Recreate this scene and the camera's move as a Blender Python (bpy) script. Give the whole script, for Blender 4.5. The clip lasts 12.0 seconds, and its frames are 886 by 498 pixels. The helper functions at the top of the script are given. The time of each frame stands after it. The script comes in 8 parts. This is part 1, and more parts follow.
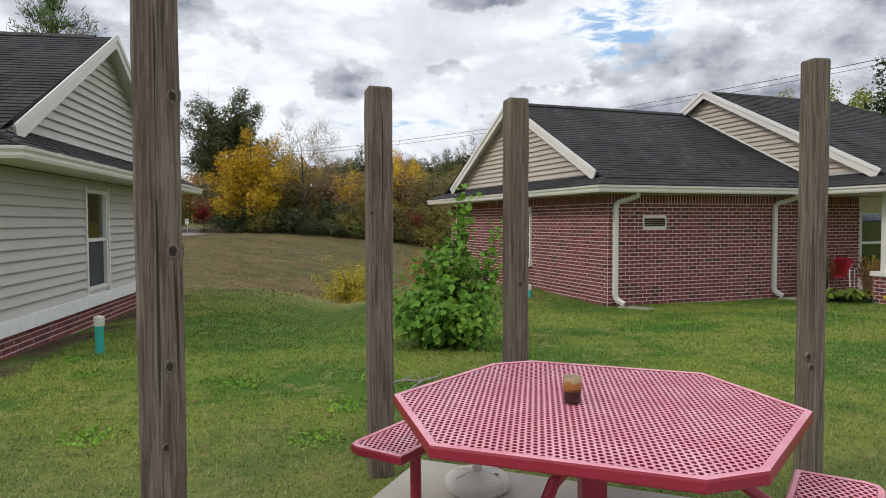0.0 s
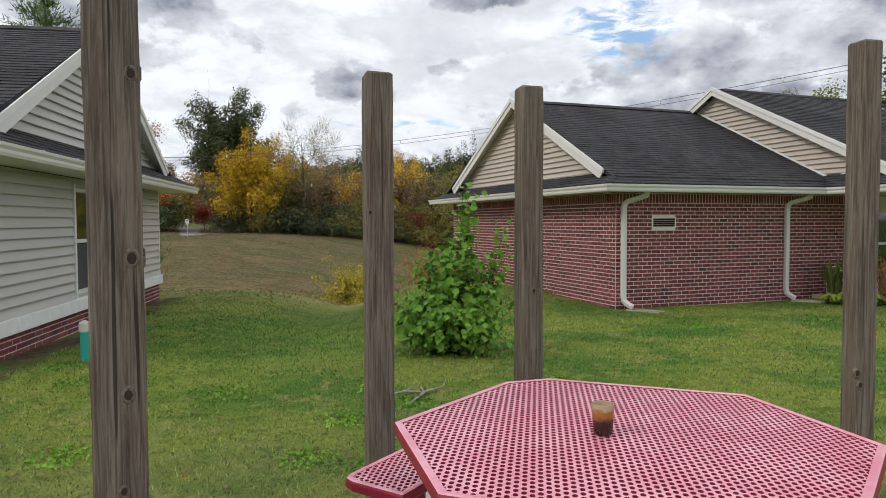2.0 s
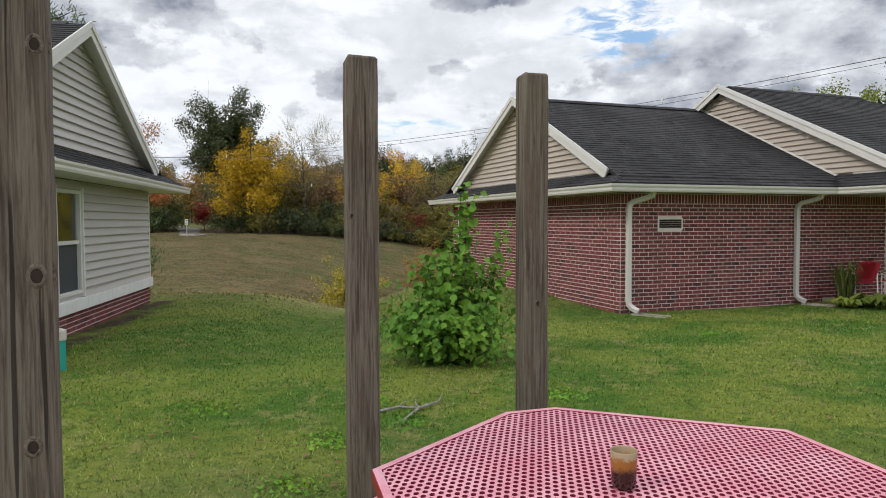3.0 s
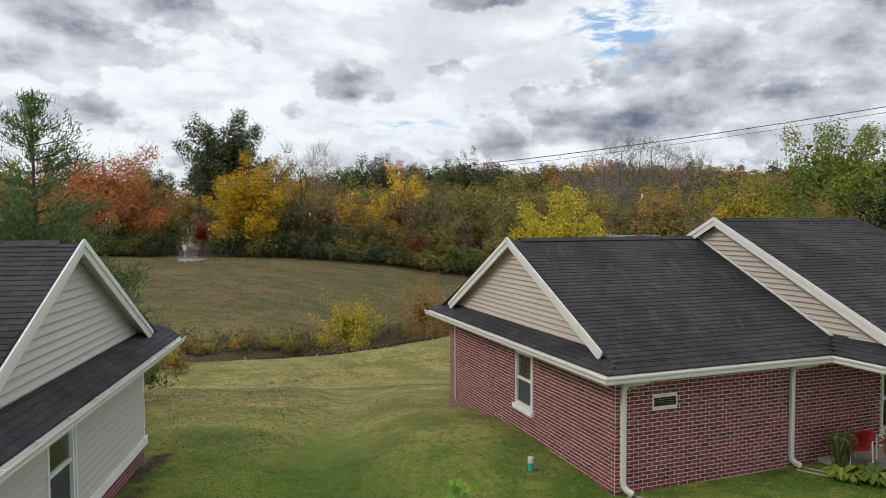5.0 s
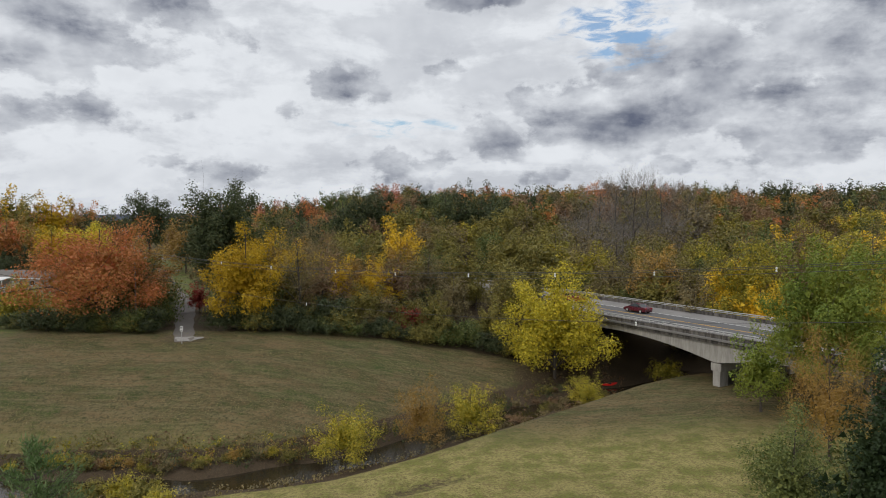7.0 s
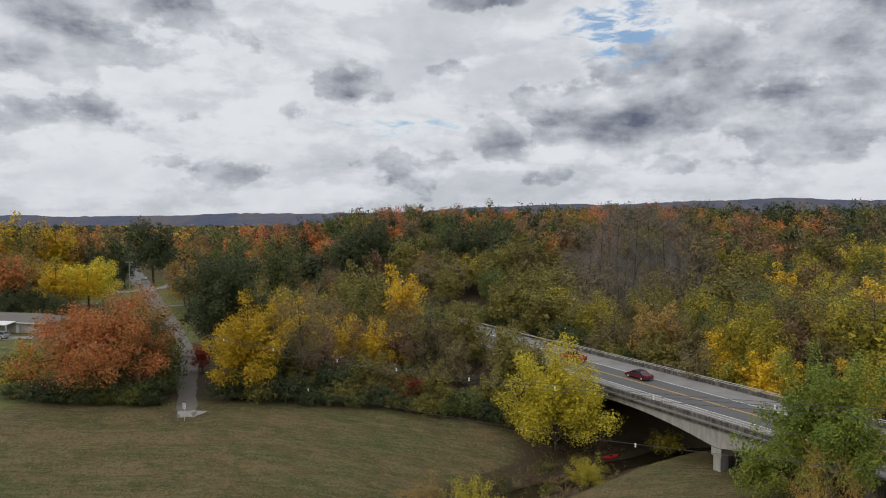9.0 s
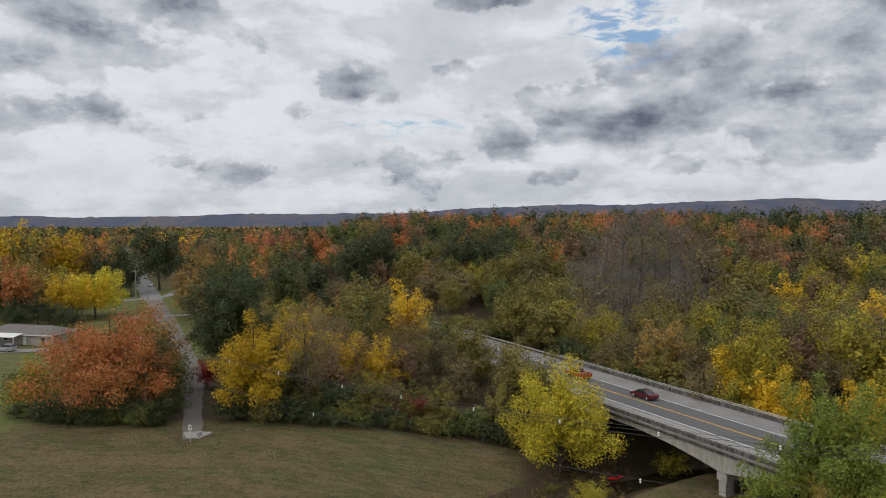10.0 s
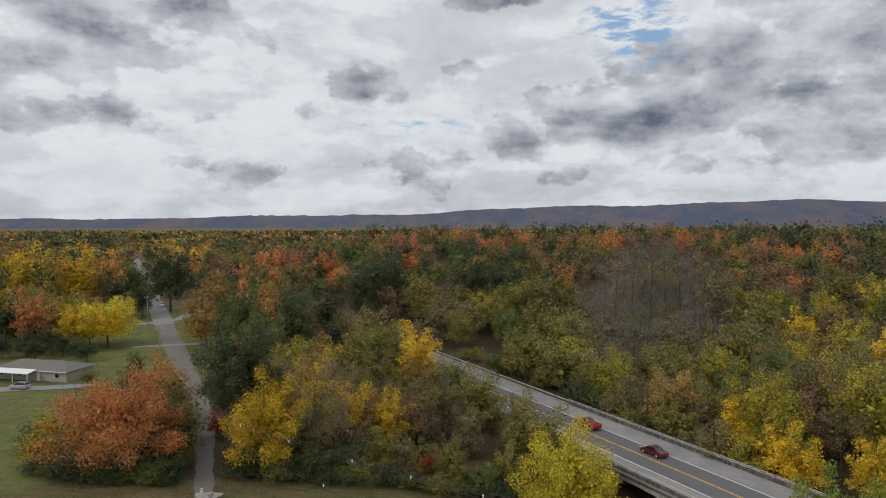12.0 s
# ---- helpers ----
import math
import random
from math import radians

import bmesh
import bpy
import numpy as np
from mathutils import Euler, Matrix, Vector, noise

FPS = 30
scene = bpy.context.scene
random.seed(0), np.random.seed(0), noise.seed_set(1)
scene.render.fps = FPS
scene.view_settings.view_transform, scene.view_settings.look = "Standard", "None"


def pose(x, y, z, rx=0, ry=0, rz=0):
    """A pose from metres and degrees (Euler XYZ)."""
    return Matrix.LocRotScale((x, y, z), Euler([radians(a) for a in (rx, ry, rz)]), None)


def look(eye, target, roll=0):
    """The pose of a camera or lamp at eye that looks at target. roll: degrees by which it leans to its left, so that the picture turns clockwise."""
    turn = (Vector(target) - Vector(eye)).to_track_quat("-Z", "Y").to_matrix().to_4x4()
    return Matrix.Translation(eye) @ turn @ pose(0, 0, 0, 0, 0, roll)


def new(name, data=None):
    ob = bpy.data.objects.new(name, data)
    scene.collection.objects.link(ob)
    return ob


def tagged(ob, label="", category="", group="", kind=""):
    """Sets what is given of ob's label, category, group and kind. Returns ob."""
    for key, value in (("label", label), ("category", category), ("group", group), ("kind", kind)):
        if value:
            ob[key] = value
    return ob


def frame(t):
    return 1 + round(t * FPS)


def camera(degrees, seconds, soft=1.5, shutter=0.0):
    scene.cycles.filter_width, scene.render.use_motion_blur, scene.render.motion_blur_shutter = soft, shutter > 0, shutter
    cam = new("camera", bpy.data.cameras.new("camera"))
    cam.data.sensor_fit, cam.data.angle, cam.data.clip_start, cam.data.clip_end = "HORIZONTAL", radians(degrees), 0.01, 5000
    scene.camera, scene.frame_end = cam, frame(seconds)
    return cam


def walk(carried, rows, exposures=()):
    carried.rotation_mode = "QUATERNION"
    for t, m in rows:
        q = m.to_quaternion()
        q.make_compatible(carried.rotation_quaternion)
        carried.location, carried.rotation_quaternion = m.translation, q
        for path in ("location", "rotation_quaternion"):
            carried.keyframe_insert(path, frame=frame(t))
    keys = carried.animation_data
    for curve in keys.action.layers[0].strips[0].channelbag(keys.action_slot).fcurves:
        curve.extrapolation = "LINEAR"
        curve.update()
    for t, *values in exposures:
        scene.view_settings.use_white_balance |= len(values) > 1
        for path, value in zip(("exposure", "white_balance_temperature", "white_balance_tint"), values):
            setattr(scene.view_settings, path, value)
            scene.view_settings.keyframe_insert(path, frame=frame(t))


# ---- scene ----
cam = camera(67.0, 12.0, 1.0)
PATH = [  # seconds, x, y, z, yaw, pitch, roll
    (0, 0.002, 0.004, 1.501, -0, -2.36, 0.2),
    (0.5, 0.014, -0.027, 1.496, 0.02, -2.36, 0.2),
    (1, -0.017, 0.06, 1.498, 0.05, -2.36, 0.2),
    (1.5, -0.038, 0.245, 1.496, 0.05, -2.36, 0.2),
    (2, -0.03, 0.449, 1.505, 0.08, -2.36, 0.2),
    (2.5, -0.01, 0.725, 1.506, 0.13, -2.36, 0.2),
    (4.5, 0.099, 1.08, 2.94, 0.18, -2.36, 0.2),
    (5, 0.122, 1.094, 5.134, 0.08, -2.36, 0.2),
    (5.5, 0.153, 1.112, 7.881, -0.19, -2.36, 0.2),
    (6, 0.14, 1.04, 10.664, -0.25, -2.36, 0.2),
    (6.5, 0.13, 1.06, 13.6, -0.31, -2.36, 0.2),
    (7, 0.15, 1.08, 16.411, -0.27, -2.36, 0.2),
    (9, 0.427, 1.157, 27.278, -0.01, -2.36, 0.2),
    (9.5, 0.444, 1.189, 28.54, -0.01, -2.36, 0.2),
    (10, 0.478, 1.234, 30.399, 0.43, -2.36, 0.2),
    (10.5, 0.414, 1.27, 33.124, 0.61, -2.36, 0.2),
    (11, 0.476, 1.265, 35.898, 0.96, -2.36, 0.2),
    (11.5, 0.449, 1.354, 38.469, 1.22, -2.36, 0.2),
    (12, 0.479, 1.329, 39.605, 1.23, -2.36, 0.2),
]
walk(cam, [(t, pose(x, y, z, 90 + pitch, roll, yaw)) for t, x, y, z, yaw, pitch, roll in PATH], [(0, -0.08), (2.5, -0.08), (4.5, -0.12), (5.5, -0.22), (7, -0.42), (9, -0.50), (12, -0.50)])

# ---- world, sun ----
SUN_AZ, SUN_EL = radians(-118), radians(38)   # the sun stands behind the camera's left shoulder
sun_dir = Vector((math.sin(SUN_AZ) * math.cos(SUN_EL), math.cos(SUN_AZ) * math.cos(SUN_EL), math.sin(SUN_EL)))
sun = new("sun", bpy.data.lights.new("sun", "SUN"))
sun.data.energy, sun.data.angle, sun.data.color = 1.3, radians(12), (1.0, 0.93, 0.83)
sun.matrix_world = look(sun_dir * 50, (0, 0, 0))


class Nodes:
    """Short hand for node trees."""

    def __init__(self, tree):
        self.tree = tree
        tree.nodes.clear()

    def add(self, kind, values=(), **settings):
        node = self.tree.nodes.new(kind)
        if "operation" in settings:
            node.operation = settings["operation"]
        if "data_type" in settings:
            node.data_type = settings["data_type"]
        if "use_clamp" in settings:
            node.use_clamp = settings["use_clamp"]
        if "interpolation_type" in settings:
            node.interpolation_type = settings["interpolation_type"]
        for key, value in dict(values).items():
            if isinstance(value, bpy.types.NodeSocket):
                self.tree.links.new(value, node.inputs[key])
            else:
                node.inputs[key].default_value = value
        return node

    def math(self, op, a, b=0.0, clamp=False):
        return self.add("ShaderNodeMath", {0: a, 1: b}, operation=op, use_clamp=clamp).outputs[0]

    def ramp(self, fac, low, high):
        n = self.add("ShaderNodeMapRange", {"Value": fac, "From Min": low, "From Max": high}, interpolation_type="SMOOTHSTEP")
        return n.outputs[0]

    def mix(self, fac, a, b):
        return self.add("ShaderNodeMix", {0: fac, 6: a, 7: b}, data_type="RGBA").outputs[2]

    def noise(self, scale, vector=None, detail=4.0, rough=0.55, lac=2.0, warp=0.0):
        values = {"Scale": scale, "Detail": detail, "Roughness": rough, "Lacunarity": lac, "Distortion": warp}
        if vector is not None:
            values["Vector"] = vector
        return self.add("ShaderNodeTexNoise", values)


world = bpy.data.worlds.new("sky")
scene.world = world
world.use_nodes = True
w = Nodes(world.node_tree)
nishita = w.add("ShaderNodeTexSky")
nishita.sky_type, nishita.sun_disc, nishita.sun_elevation, nishita.sun_rotation = "NISHITA", False, SUN_EL, SUN_AZ
nishita.air_density, nishita.dust_density = 1.3, 0.2
way = w.add("ShaderNodeTexCoord").outputs["Generated"]
sep = w.add("ShaderNodeSeparateXYZ", {0: way})
height = w.math("MAXIMUM", sep.outputs[2], 0.0)
far = w.math("DIVIDE", 1.0, w.math("ADD", height, 0.10))
flat = w.add("ShaderNodeCombineXYZ", {0: w.math("MULTIPLY", sep.outputs[0], far), 1: w.math("MULTIPLY", sep.outputs[1], far), 2: 0.0}).outputs[0]
fbm = w.noise(3.2, flat, 9.0, 0.60, warp=0.25).outputs[0]
billow = w.noise(10.0, w.add("ShaderNodeMapping", {"Vector": way, "Scale": (1.0, 1.0, 1.7)}).outputs[0], 9.0, 0.56, warp=0.15).outputs[0]
streak = w.noise(5.0, w.add("ShaderNodeMapping", {"Vector": way, "Scale": (1.0, 1.0, 3.2)}).outputs[0], 8.0, 0.58, warp=0.25).outputs[0]
edge = w.noise(9.0, way, 6.0, 0.55)
edge_v = w.add("ShaderNodeVectorMath", {0: edge.outputs["Color"], 1: (0.5, 0.5, 0.5)}, operation="SUBTRACT").outputs[0]
bent = w.add("ShaderNodeVectorMath", {0: edge_v, 1: (0.13, 0.04, 0.065), 2: way}, operation="MULTIPLY_ADD").outputs[0]
bs = w.add("ShaderNodeSeparateXYZ", {0: bent})
azimuth = w.math("ARCTAN2", bs.outputs[0], bs.outputs[1])
elevation = w.math("ARCSINE", bs.outputs[2])


def cloud(az, el, wide, tall, strength):
    """A cloud bank: its middle and half sizes in degrees of azimuth and height; 1 in its middle, falling to 0 at twice its size."""
    a = w.math("DIVIDE", w.math("SUBTRACT", azimuth, radians(az)), radians(wide))
    b = w.math("DIVIDE", w.math("SUBTRACT", elevation, radians(el)), radians(tall))
    r = w.math("SQRT", w.math("ADD", w.math("MULTIPLY", a, a), w.math("MULTIPLY", b, b)))
    return w.math("MULTIPLY", w.ramp(r, 1.9, 0.15), strength)


banks = [(-33, 14, 6.5, 3.6, 1.2), (-22.5, 15.0, 6.5, 3.0, 0.85), (-29.5, 8.0, 6, 1.5, 0.9), (-7.0, 11.7, 3.2, 1.8, 0.8),
         (3.8, 18.9, 5.5, 1.9, 1.1), (30, 13.0, 10.5, 6.2, 1.6), (16, 8.8, 9.0, 3.0, 1.3), (5.5, 7.4, 2.6, 2.2, 0.85),
         (-13.5, 8.6, 1.8, 1.1, 0.75), (-3.2, 4.8, 4.4, 1.3, 0.7), (-16, 4.2, 4.6, 0.9, 0.7), (18.6, 4.3, 2.6, 0.7, 0.6),
         (30, 4.2, 3.6, 0.7, 0.65), (-22.6, 8.7, 2.6, 0.7, 0.6), (0.7, 13.0, 2.4, 0.8, 0.7), (-24, 4.7, 3, 0.7, 0.55), (9, 4.0, 3, 0.8, 0.55), (24, 7.2, 6, 1.2, 0.8)]
dark = cloud(*banks[0])
for bank in banks[1:]:
    dark = w.math("MAXIMUM", dark, cloud(*bank))
# elsewhere the cover goes on as broken cloud
aside = w.ramp(w.math("ABSOLUTE", azimuth), radians(36), radians(52))
aside = w.math("MAXIMUM", aside, w.ramp(elevation, radians(20), radians(30)))
dark = w.math("MAXIMUM", dark, w.math("MULTIPLY", w.ramp(fbm, 0.42, 0.62), w.math("MULTIPLY", aside, 0.8)))
fine = w.noise(26.0, w.add("ShaderNodeMapping", {"Vector": way, "Scale": (1.0, 1.0, 1.5)}).outputs[0], 7.0, 0.6, warp=0.2).outputs[0]
rough_ = w.math("ADD", w.math("MULTIPLY", w.math("SUBTRACT", billow, 0.5), 2.7), w.math("MULTIPLY", w.math("SUBTRACT", fine, 0.5), 0.7))
dense = w.math("ADD", w.math("SUBTRACT", w.math("MULTIPLY", w.math("MINIMUM", dark, 0.85), 1.05), 0.16), rough_)
body = w.ramp(dense, 0.24, 0.52)
depth_ = w.ramp(dense, 0.42, 1.30)
# the tops of the billows catch the light, their undersides lie in shade
above = w.add("ShaderNodeVectorMath", {0: way, 1: (-0.010, 0.0, 0.020)}, operation="ADD").outputs[0]
puff = [w.noise(13.0, w.add("ShaderNodeMapping", {"Vector": v, "Scale": (1.0, 1.0, 1.5)}).outputs[0], 3.5, 0.5).outputs[0] for v in (way, above)]
relief = w.math("MULTIPLY", w.math("SUBTRACT", puff[1], puff[0]), 1.5)
veil = w.ramp(w.math("ADD", streak, w.math("MULTIPLY", w.math("SUBTRACT", fine, 0.5), 0.40)), 0.40, 0.62)
shade = w.math("ADD", w.math("MULTIPLY", body, 0.30), w.math("MULTIPLY", depth_, 0.32))
shade = w.math("ADD", shade, w.math("MULTIPLY", relief, w.math("ADD", 0.30, w.math("MULTIPLY", body, 0.70))))
shade = w.math("ADD", shade, w.math("MULTIPLY", veil, 0.30))
shade = w.math("ADD", shade, w.math("MULTIPLY", w.ramp(elevation, 0.16, 0.0), 0.12))
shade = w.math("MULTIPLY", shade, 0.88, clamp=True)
cloud_colour = w.mix(shade, (1.035, 1.075, 1.130, 1), (0.165, 0.190, 0.268, 1))
clear = w.add("ShaderNodeVectorMath", {0: nishita.outputs[0], 1: (0.105, 0.130, 0.160)}, operation="MULTIPLY").outputs[0]
wisp = w.noise(20.0, w.add("ShaderNodeMapping", {"Vector": way, "Scale": (1.0, 1.0, 3.4)}).outputs[0], 9.0, 0.62, warp=0.5).outputs[0]
blue = w.math("MAXIMUM", cloud(14.8, 14.9, 4.2, 1.9, 1.0), cloud(-4.0, 7.9, 5.4, 0.7, 0.72))
gaps = w.math("MULTIPLY", blue, w.math("ADD", 1.0, w.math("MULTIPLY", w.math("SUBTRACT", 0.5, wisp), 9.0)))
sky = w.mix(w.math("MULTIPLY", w.ramp(gaps, 0.25, 1.6), 0.85), cloud_colour, clear)
# a cloudy sky is brightest overhead
glow = w.math("ADD", 1.0, w.math("MULTIPLY", w.ramp(elevation, radians(24), radians(70)), 0.55))
back = w.add("ShaderNodeBackground", {"Color": sky, "Strength": glow})
w.add("ShaderNodeOutputWorld", {"Surface": back.outputs[0]})

# ---- materials ----
def material(name):
    m = bpy.data.materials.new(name)
    m.use_nodes = True
    return m, Nodes(m.node_tree)


def finish(n, colour, rough=0.8, bump=None, depth=0.01, metal=0.0, spec=0.4, through_light=None):
    values = {"Base Color": colour, "Roughness": rough, "Metallic": metal, "Specular IOR Level": spec}
    if bump is not None:
        values["Normal"] = n.add("ShaderNodeBump", {"Height": bump, "Distance": depth, "Strength": 1.0}).outputs[0]
    shader = n.add("ShaderNodeBsdfPrincipled", values).outputs[0]
    if through_light is not None:
        leaf = n.add("ShaderNodeBsdfTranslucent", {"Color": through_light}).outputs[0]
        shader = n.add("ShaderNodeMixShader", {0: 0.15, 1: shader, 2: leaf}).outputs[0]
    n.add("ShaderNodeOutputMaterial", {"Surface": shader})


def place(n):
    return n.add("ShaderNodeNewGeometry").outputs["Position"]


def local(n):
    return n.add("ShaderNodeTexCoord").outputs["Object"]


def plain(name, colour, rough=0.6, metal=0.0, spec=0.4, vary=0.12, scale=6.0, grain=60.0, depth=0.001):
    """Painted, moulded or cast stuff: one colour with blotches and a fine grain."""
    m, n = material(name)
    v = local(n)
    blot = n.noise(scale, v, 5.0, 0.6).outputs[0]
    fine = n.noise(grain, v, 3.0, 0.6).outputs[0]
    f = n.math("ADD", n.math("MULTIPLY", n.math("SUBTRACT", blot, 0.5), 2.2 * vary), n.math("MULTIPLY", n.math("SUBTRACT", fine, 0.5), vary))
    f = n.math("ADD", 1.0, f)
    col = n.add("ShaderNodeVectorMath", {0: colour, "Scale": f}, operation="SCALE").outputs[0]
    finish(n, col, n.math("ADD", rough - 0.08, n.math("MULTIPLY", blot, 0.16)), fine, depth, metal, spec)
    return m


def foliage(name, a, b, c, patch=0.35):
    """Leaves: three tones, mixed by leaf, by tree and by place."""
    m, n = material(name)
    g = n.add("ShaderNodeNewGeometry")
    leaf, tree = g.outputs["Random Per Island"], n.add("ShaderNodeObjectInfo").outputs["Random"]
    patchy = n.noise(patch, g.outputs["Position"], 4.0, 0.6).outputs[0]
    col = n.mix(n.math("MULTIPLY", n.ramp(patchy, 0.35, 0.68), 0.85), a + (1,), b + (1,))
    col = n.mix(n.math("MULTIPLY", n.ramp(leaf, 0.45, 1.0), 0.8), col, c + (1,))
    tone = n.math("ADD", 0.40, n.math("ADD", n.math("MULTIPLY", leaf, 0.48), n.math("MULTIPLY", tree, 0.40)))
    col = n.add("ShaderNodeVectorMath", {0: col, "Scale": tone}, operation="SCALE").outputs[0]
    finish(n, col, 0.62, spec=0.25, through_light=col)
    return m


LEAVES = {
    "green": foliage("green_leaves", (0.105, 0.145, 0.040), (0.140, 0.165, 0.042), (0.190, 0.180, 0.050)),
    "olive": foliage("olive_leaves", (0.195, 0.182, 0.046), (0.250, 0.215, 0.050), (0.300, 0.235, 0.052)),
    "lime": foliage("yellow_green_leaves", (0.320, 0.300, 0.040), (0.430, 0.360, 0.040), (0.520, 0.390, 0.040)),
    "yellow": foliage("bright_yellow_leaves", (0.620, 0.520, 0.040), (0.520, 0.470, 0.050), (0.740, 0.560, 0.040)),
    "gold": foliage("golden_leaves", (0.860, 0.570, 0.025), (0.800, 0.500, 0.030), (0.640, 0.440, 0.040)),
    "amber": foliage("amber_leaves", (0.420, 0.250, 0.062), (0.460, 0.290, 0.060), (0.270, 0.180, 0.070)),
    "orange": foliage("orange_leaves", (0.740, 0.270, 0.075), (0.540, 0.310, 0.085), (0.620, 0.190, 0.100), 0.22),
    "coral": foliage("coral_leaves", (0.640, 0.200, 0.120), (0.600, 0.250, 0.110), (0.430, 0.190, 0.100)),
    "red": foliage("red_leaves", (0.430, 0.050, 0.040), (0.350, 0.055, 0.045), (0.270, 0.065, 0.045)),
    "rust": foliage("rust_brown_leaves", (0.280, 0.165, 0.090), (0.320, 0.195, 0.090), (0.210, 0.150, 0.085)),
    "dark": foliage("dark_green_leaves", (0.068, 0.092, 0.040), (0.085, 0.108, 0.042), (0.115, 0.120, 0.050)),
    "cedar": foliage("cedar_needles", (0.040, 0.070, 0.022), (0.055, 0.085, 0.026), (0.030, 0.050, 0.020)),
    "pine": foliage("pine_needles", (0.125, 0.215, 0.065), (0.165, 0.230, 0.088), (0.190, 0.235, 0.095)),
    "fresh": foliage("fresh_green_leaves", (0.150, 0.340, 0.032), (0.280, 0.500, 0.048), (0.090, 0.220, 0.030), 1.6),
    "turning": foliage("green_leaves_turning_yellow", (0.180, 0.260, 0.042), (0.350, 0.350, 0.045), (0.240, 0.280, 0.048), 0.25),
    "pear": foliage("pear_tree_leaves", (0.215, 0.265, 0.085), (0.255, 0.300, 0.090), (0.320, 0.330, 0.090)),
    "grey": foliage("bare_twigs", (0.250, 0.225, 0.200), (0.280, 0.245, 0.210), (0.200, 0.175, 0.150)),
    "leaves_and_twigs": foliage("dull_brown_olive_leaves", (0.215, 0.180, 0.085), (0.255, 0.200, 0.090), (0.280, 0.205, 0.085)),
}


def bark(name, a, b):
    m, n = material(name)
    v = n.add("ShaderNodeMapping", {"Vector": local(n), "Scale": (6, 6, 1.2)}).outputs[0]
    f = n.noise(3.0, v, 6.0, 0.65).outputs[0]
    finish(n, n.mix(n.ramp(f, 0.35, 0.65), a + (1,), b + (1,)), 0.9, f, 0.03)
    return m


BARK = bark("bark", (0.050, 0.042, 0.034), (0.120, 0.100, 0.082))
PALE_BARK = bark("pale_bark", (0.20, 0.18, 0.16), (0.36, 0.33, 0.30))


def ground_material():
    """Mown grass: greener by the houses, drier and browner on the banks and the far field; brown litter in the creek bed and the wood."""
    m, n = material("mown_grass")
    p = place(n)
    y = n.add("ShaderNodeSeparateXYZ", {0: p}).outputs[1]
    wide = n.noise(0.05, p, 4.0, 0.6).outputs[0]
    mid = n.noise(0.45, p, 6.0, 0.68).outputs[0]
    small = n.noise(2.6, p, 6.0, 0.75).outputs[0]
    tuft = n.noise(11.0, p, 4.0, 0.75).outputs[0]
    blade = n.noise(45.0, n.add("ShaderNodeMapping", {"Vector": p, "Scale": (1, 0.55, 1)}).outputs[0], 3.0, 0.7).outputs[0]
    lush = n.mix(n.ramp(mid, 0.40, 0.58), (0.075, 0.155, 0.014, 1), (0.185, 0.230, 0.034, 1))
    lush = n.mix(n.math("MULTIPLY", n.ramp(small, 0.50, 0.64), 0.75), lush, (0.260, 0.250, 0.080, 1))
    lush = n.mix(n.math("MULTIPLY", n.ramp(tuft, 0.54, 0.66), 0.75), lush, (0.036, 0.082, 0.012, 1))
    dry = n.mix(n.ramp(mid, 0.38, 0.60), (0.190, 0.195, 0.048, 1), (0.360, 0.310, 0.115, 1))
    dry = n.mix(n.math("MULTIPLY", n.ramp(small, 0.48, 0.64), 0.75), dry, (0.165, 0.110, 0.052, 1))
    dry = n.mix(n.math("MULTIPLY", n.ramp(tuft, 0.54, 0.68), 0.55), dry, (0.090, 0.085, 0.030, 1))
    streak = n.noise(0.35, n.add("ShaderNodeMapping", {"Vector": p, "Rotation": (0, 0, radians(-8)), "Scale": (0.6, 4.2, 1)}).outputs[0], 8.0, 0.78).outputs[0]
    field = n.mix(n.ramp(mid, 0.38, 0.60), (0.050, 0.062, 0.016, 1), (0.118, 0.084, 0.036, 1))
    patch_ = n.noise(0.17, n.add("ShaderNodeMapping", {"Vector": p, "Scale": (0.6, 1.5, 1)}).outputs[0], 5.0, 0.65).outputs[0]
    field = n.mix(n.math("MULTIPLY", n.ramp(patch_, 0.52, 0.60), 0.75), field, (0.190, 0.125, 0.062, 1))
    field = n.mix(n.math("MULTIPLY", n.ramp(patch_, 0.46, 0.38), 0.75), field, (0.055, 0.082, 0.018, 1))
    field = n.mix(n.math("MULTIPLY", n.ramp(streak, 0.47, 0.57), 0.75), field, (0.165, 0.135, 0.066, 1))
    field = n.mix(n.math("MULTIPLY", n.ramp(small, 0.50, 0.58), 0.80), field, (0.042, 0.044, 0.017, 1))
    field = n.mix(n.math("MULTIPLY", n.ramp(tuft, 0.52, 0.64), 0.60), field, (0.165, 0.135, 0.066, 1))
    speck = n.noise(5.5, p, 5.0, 0.8).outputs[0]
    dry = n.mix(n.math("MULTIPLY", n.ramp(speck, 0.50, 0.58), 0.75), dry, (0.105, 0.085, 0.034, 1))
    field = n.mix(n.math("MULTIPLY", n.ramp(speck, 0.51, 0.57), 0.60), field, (0.180, 0.142, 0.074, 1))
    lush = n.mix(n.math("MULTIPLY", n.ramp(speck, 0.50, 0.60), 0.45), lush, (0.050, 0.110, 0.014, 1))
    yy = n.math("ADD", y, n.math("MULTIPLY", n.math("SUBTRACT", wide, 0.5), 14.0))
    col = n.mix(n.ramp(yy, 11.0, 25.0), lush, dry)
    col = n.mix(n.ramp(n.math("ADD", y, n.math("MULTIPLY", n.math("SUBTRACT", mid, 0.5), 3.0)), 62.0, 76.0), col, field)
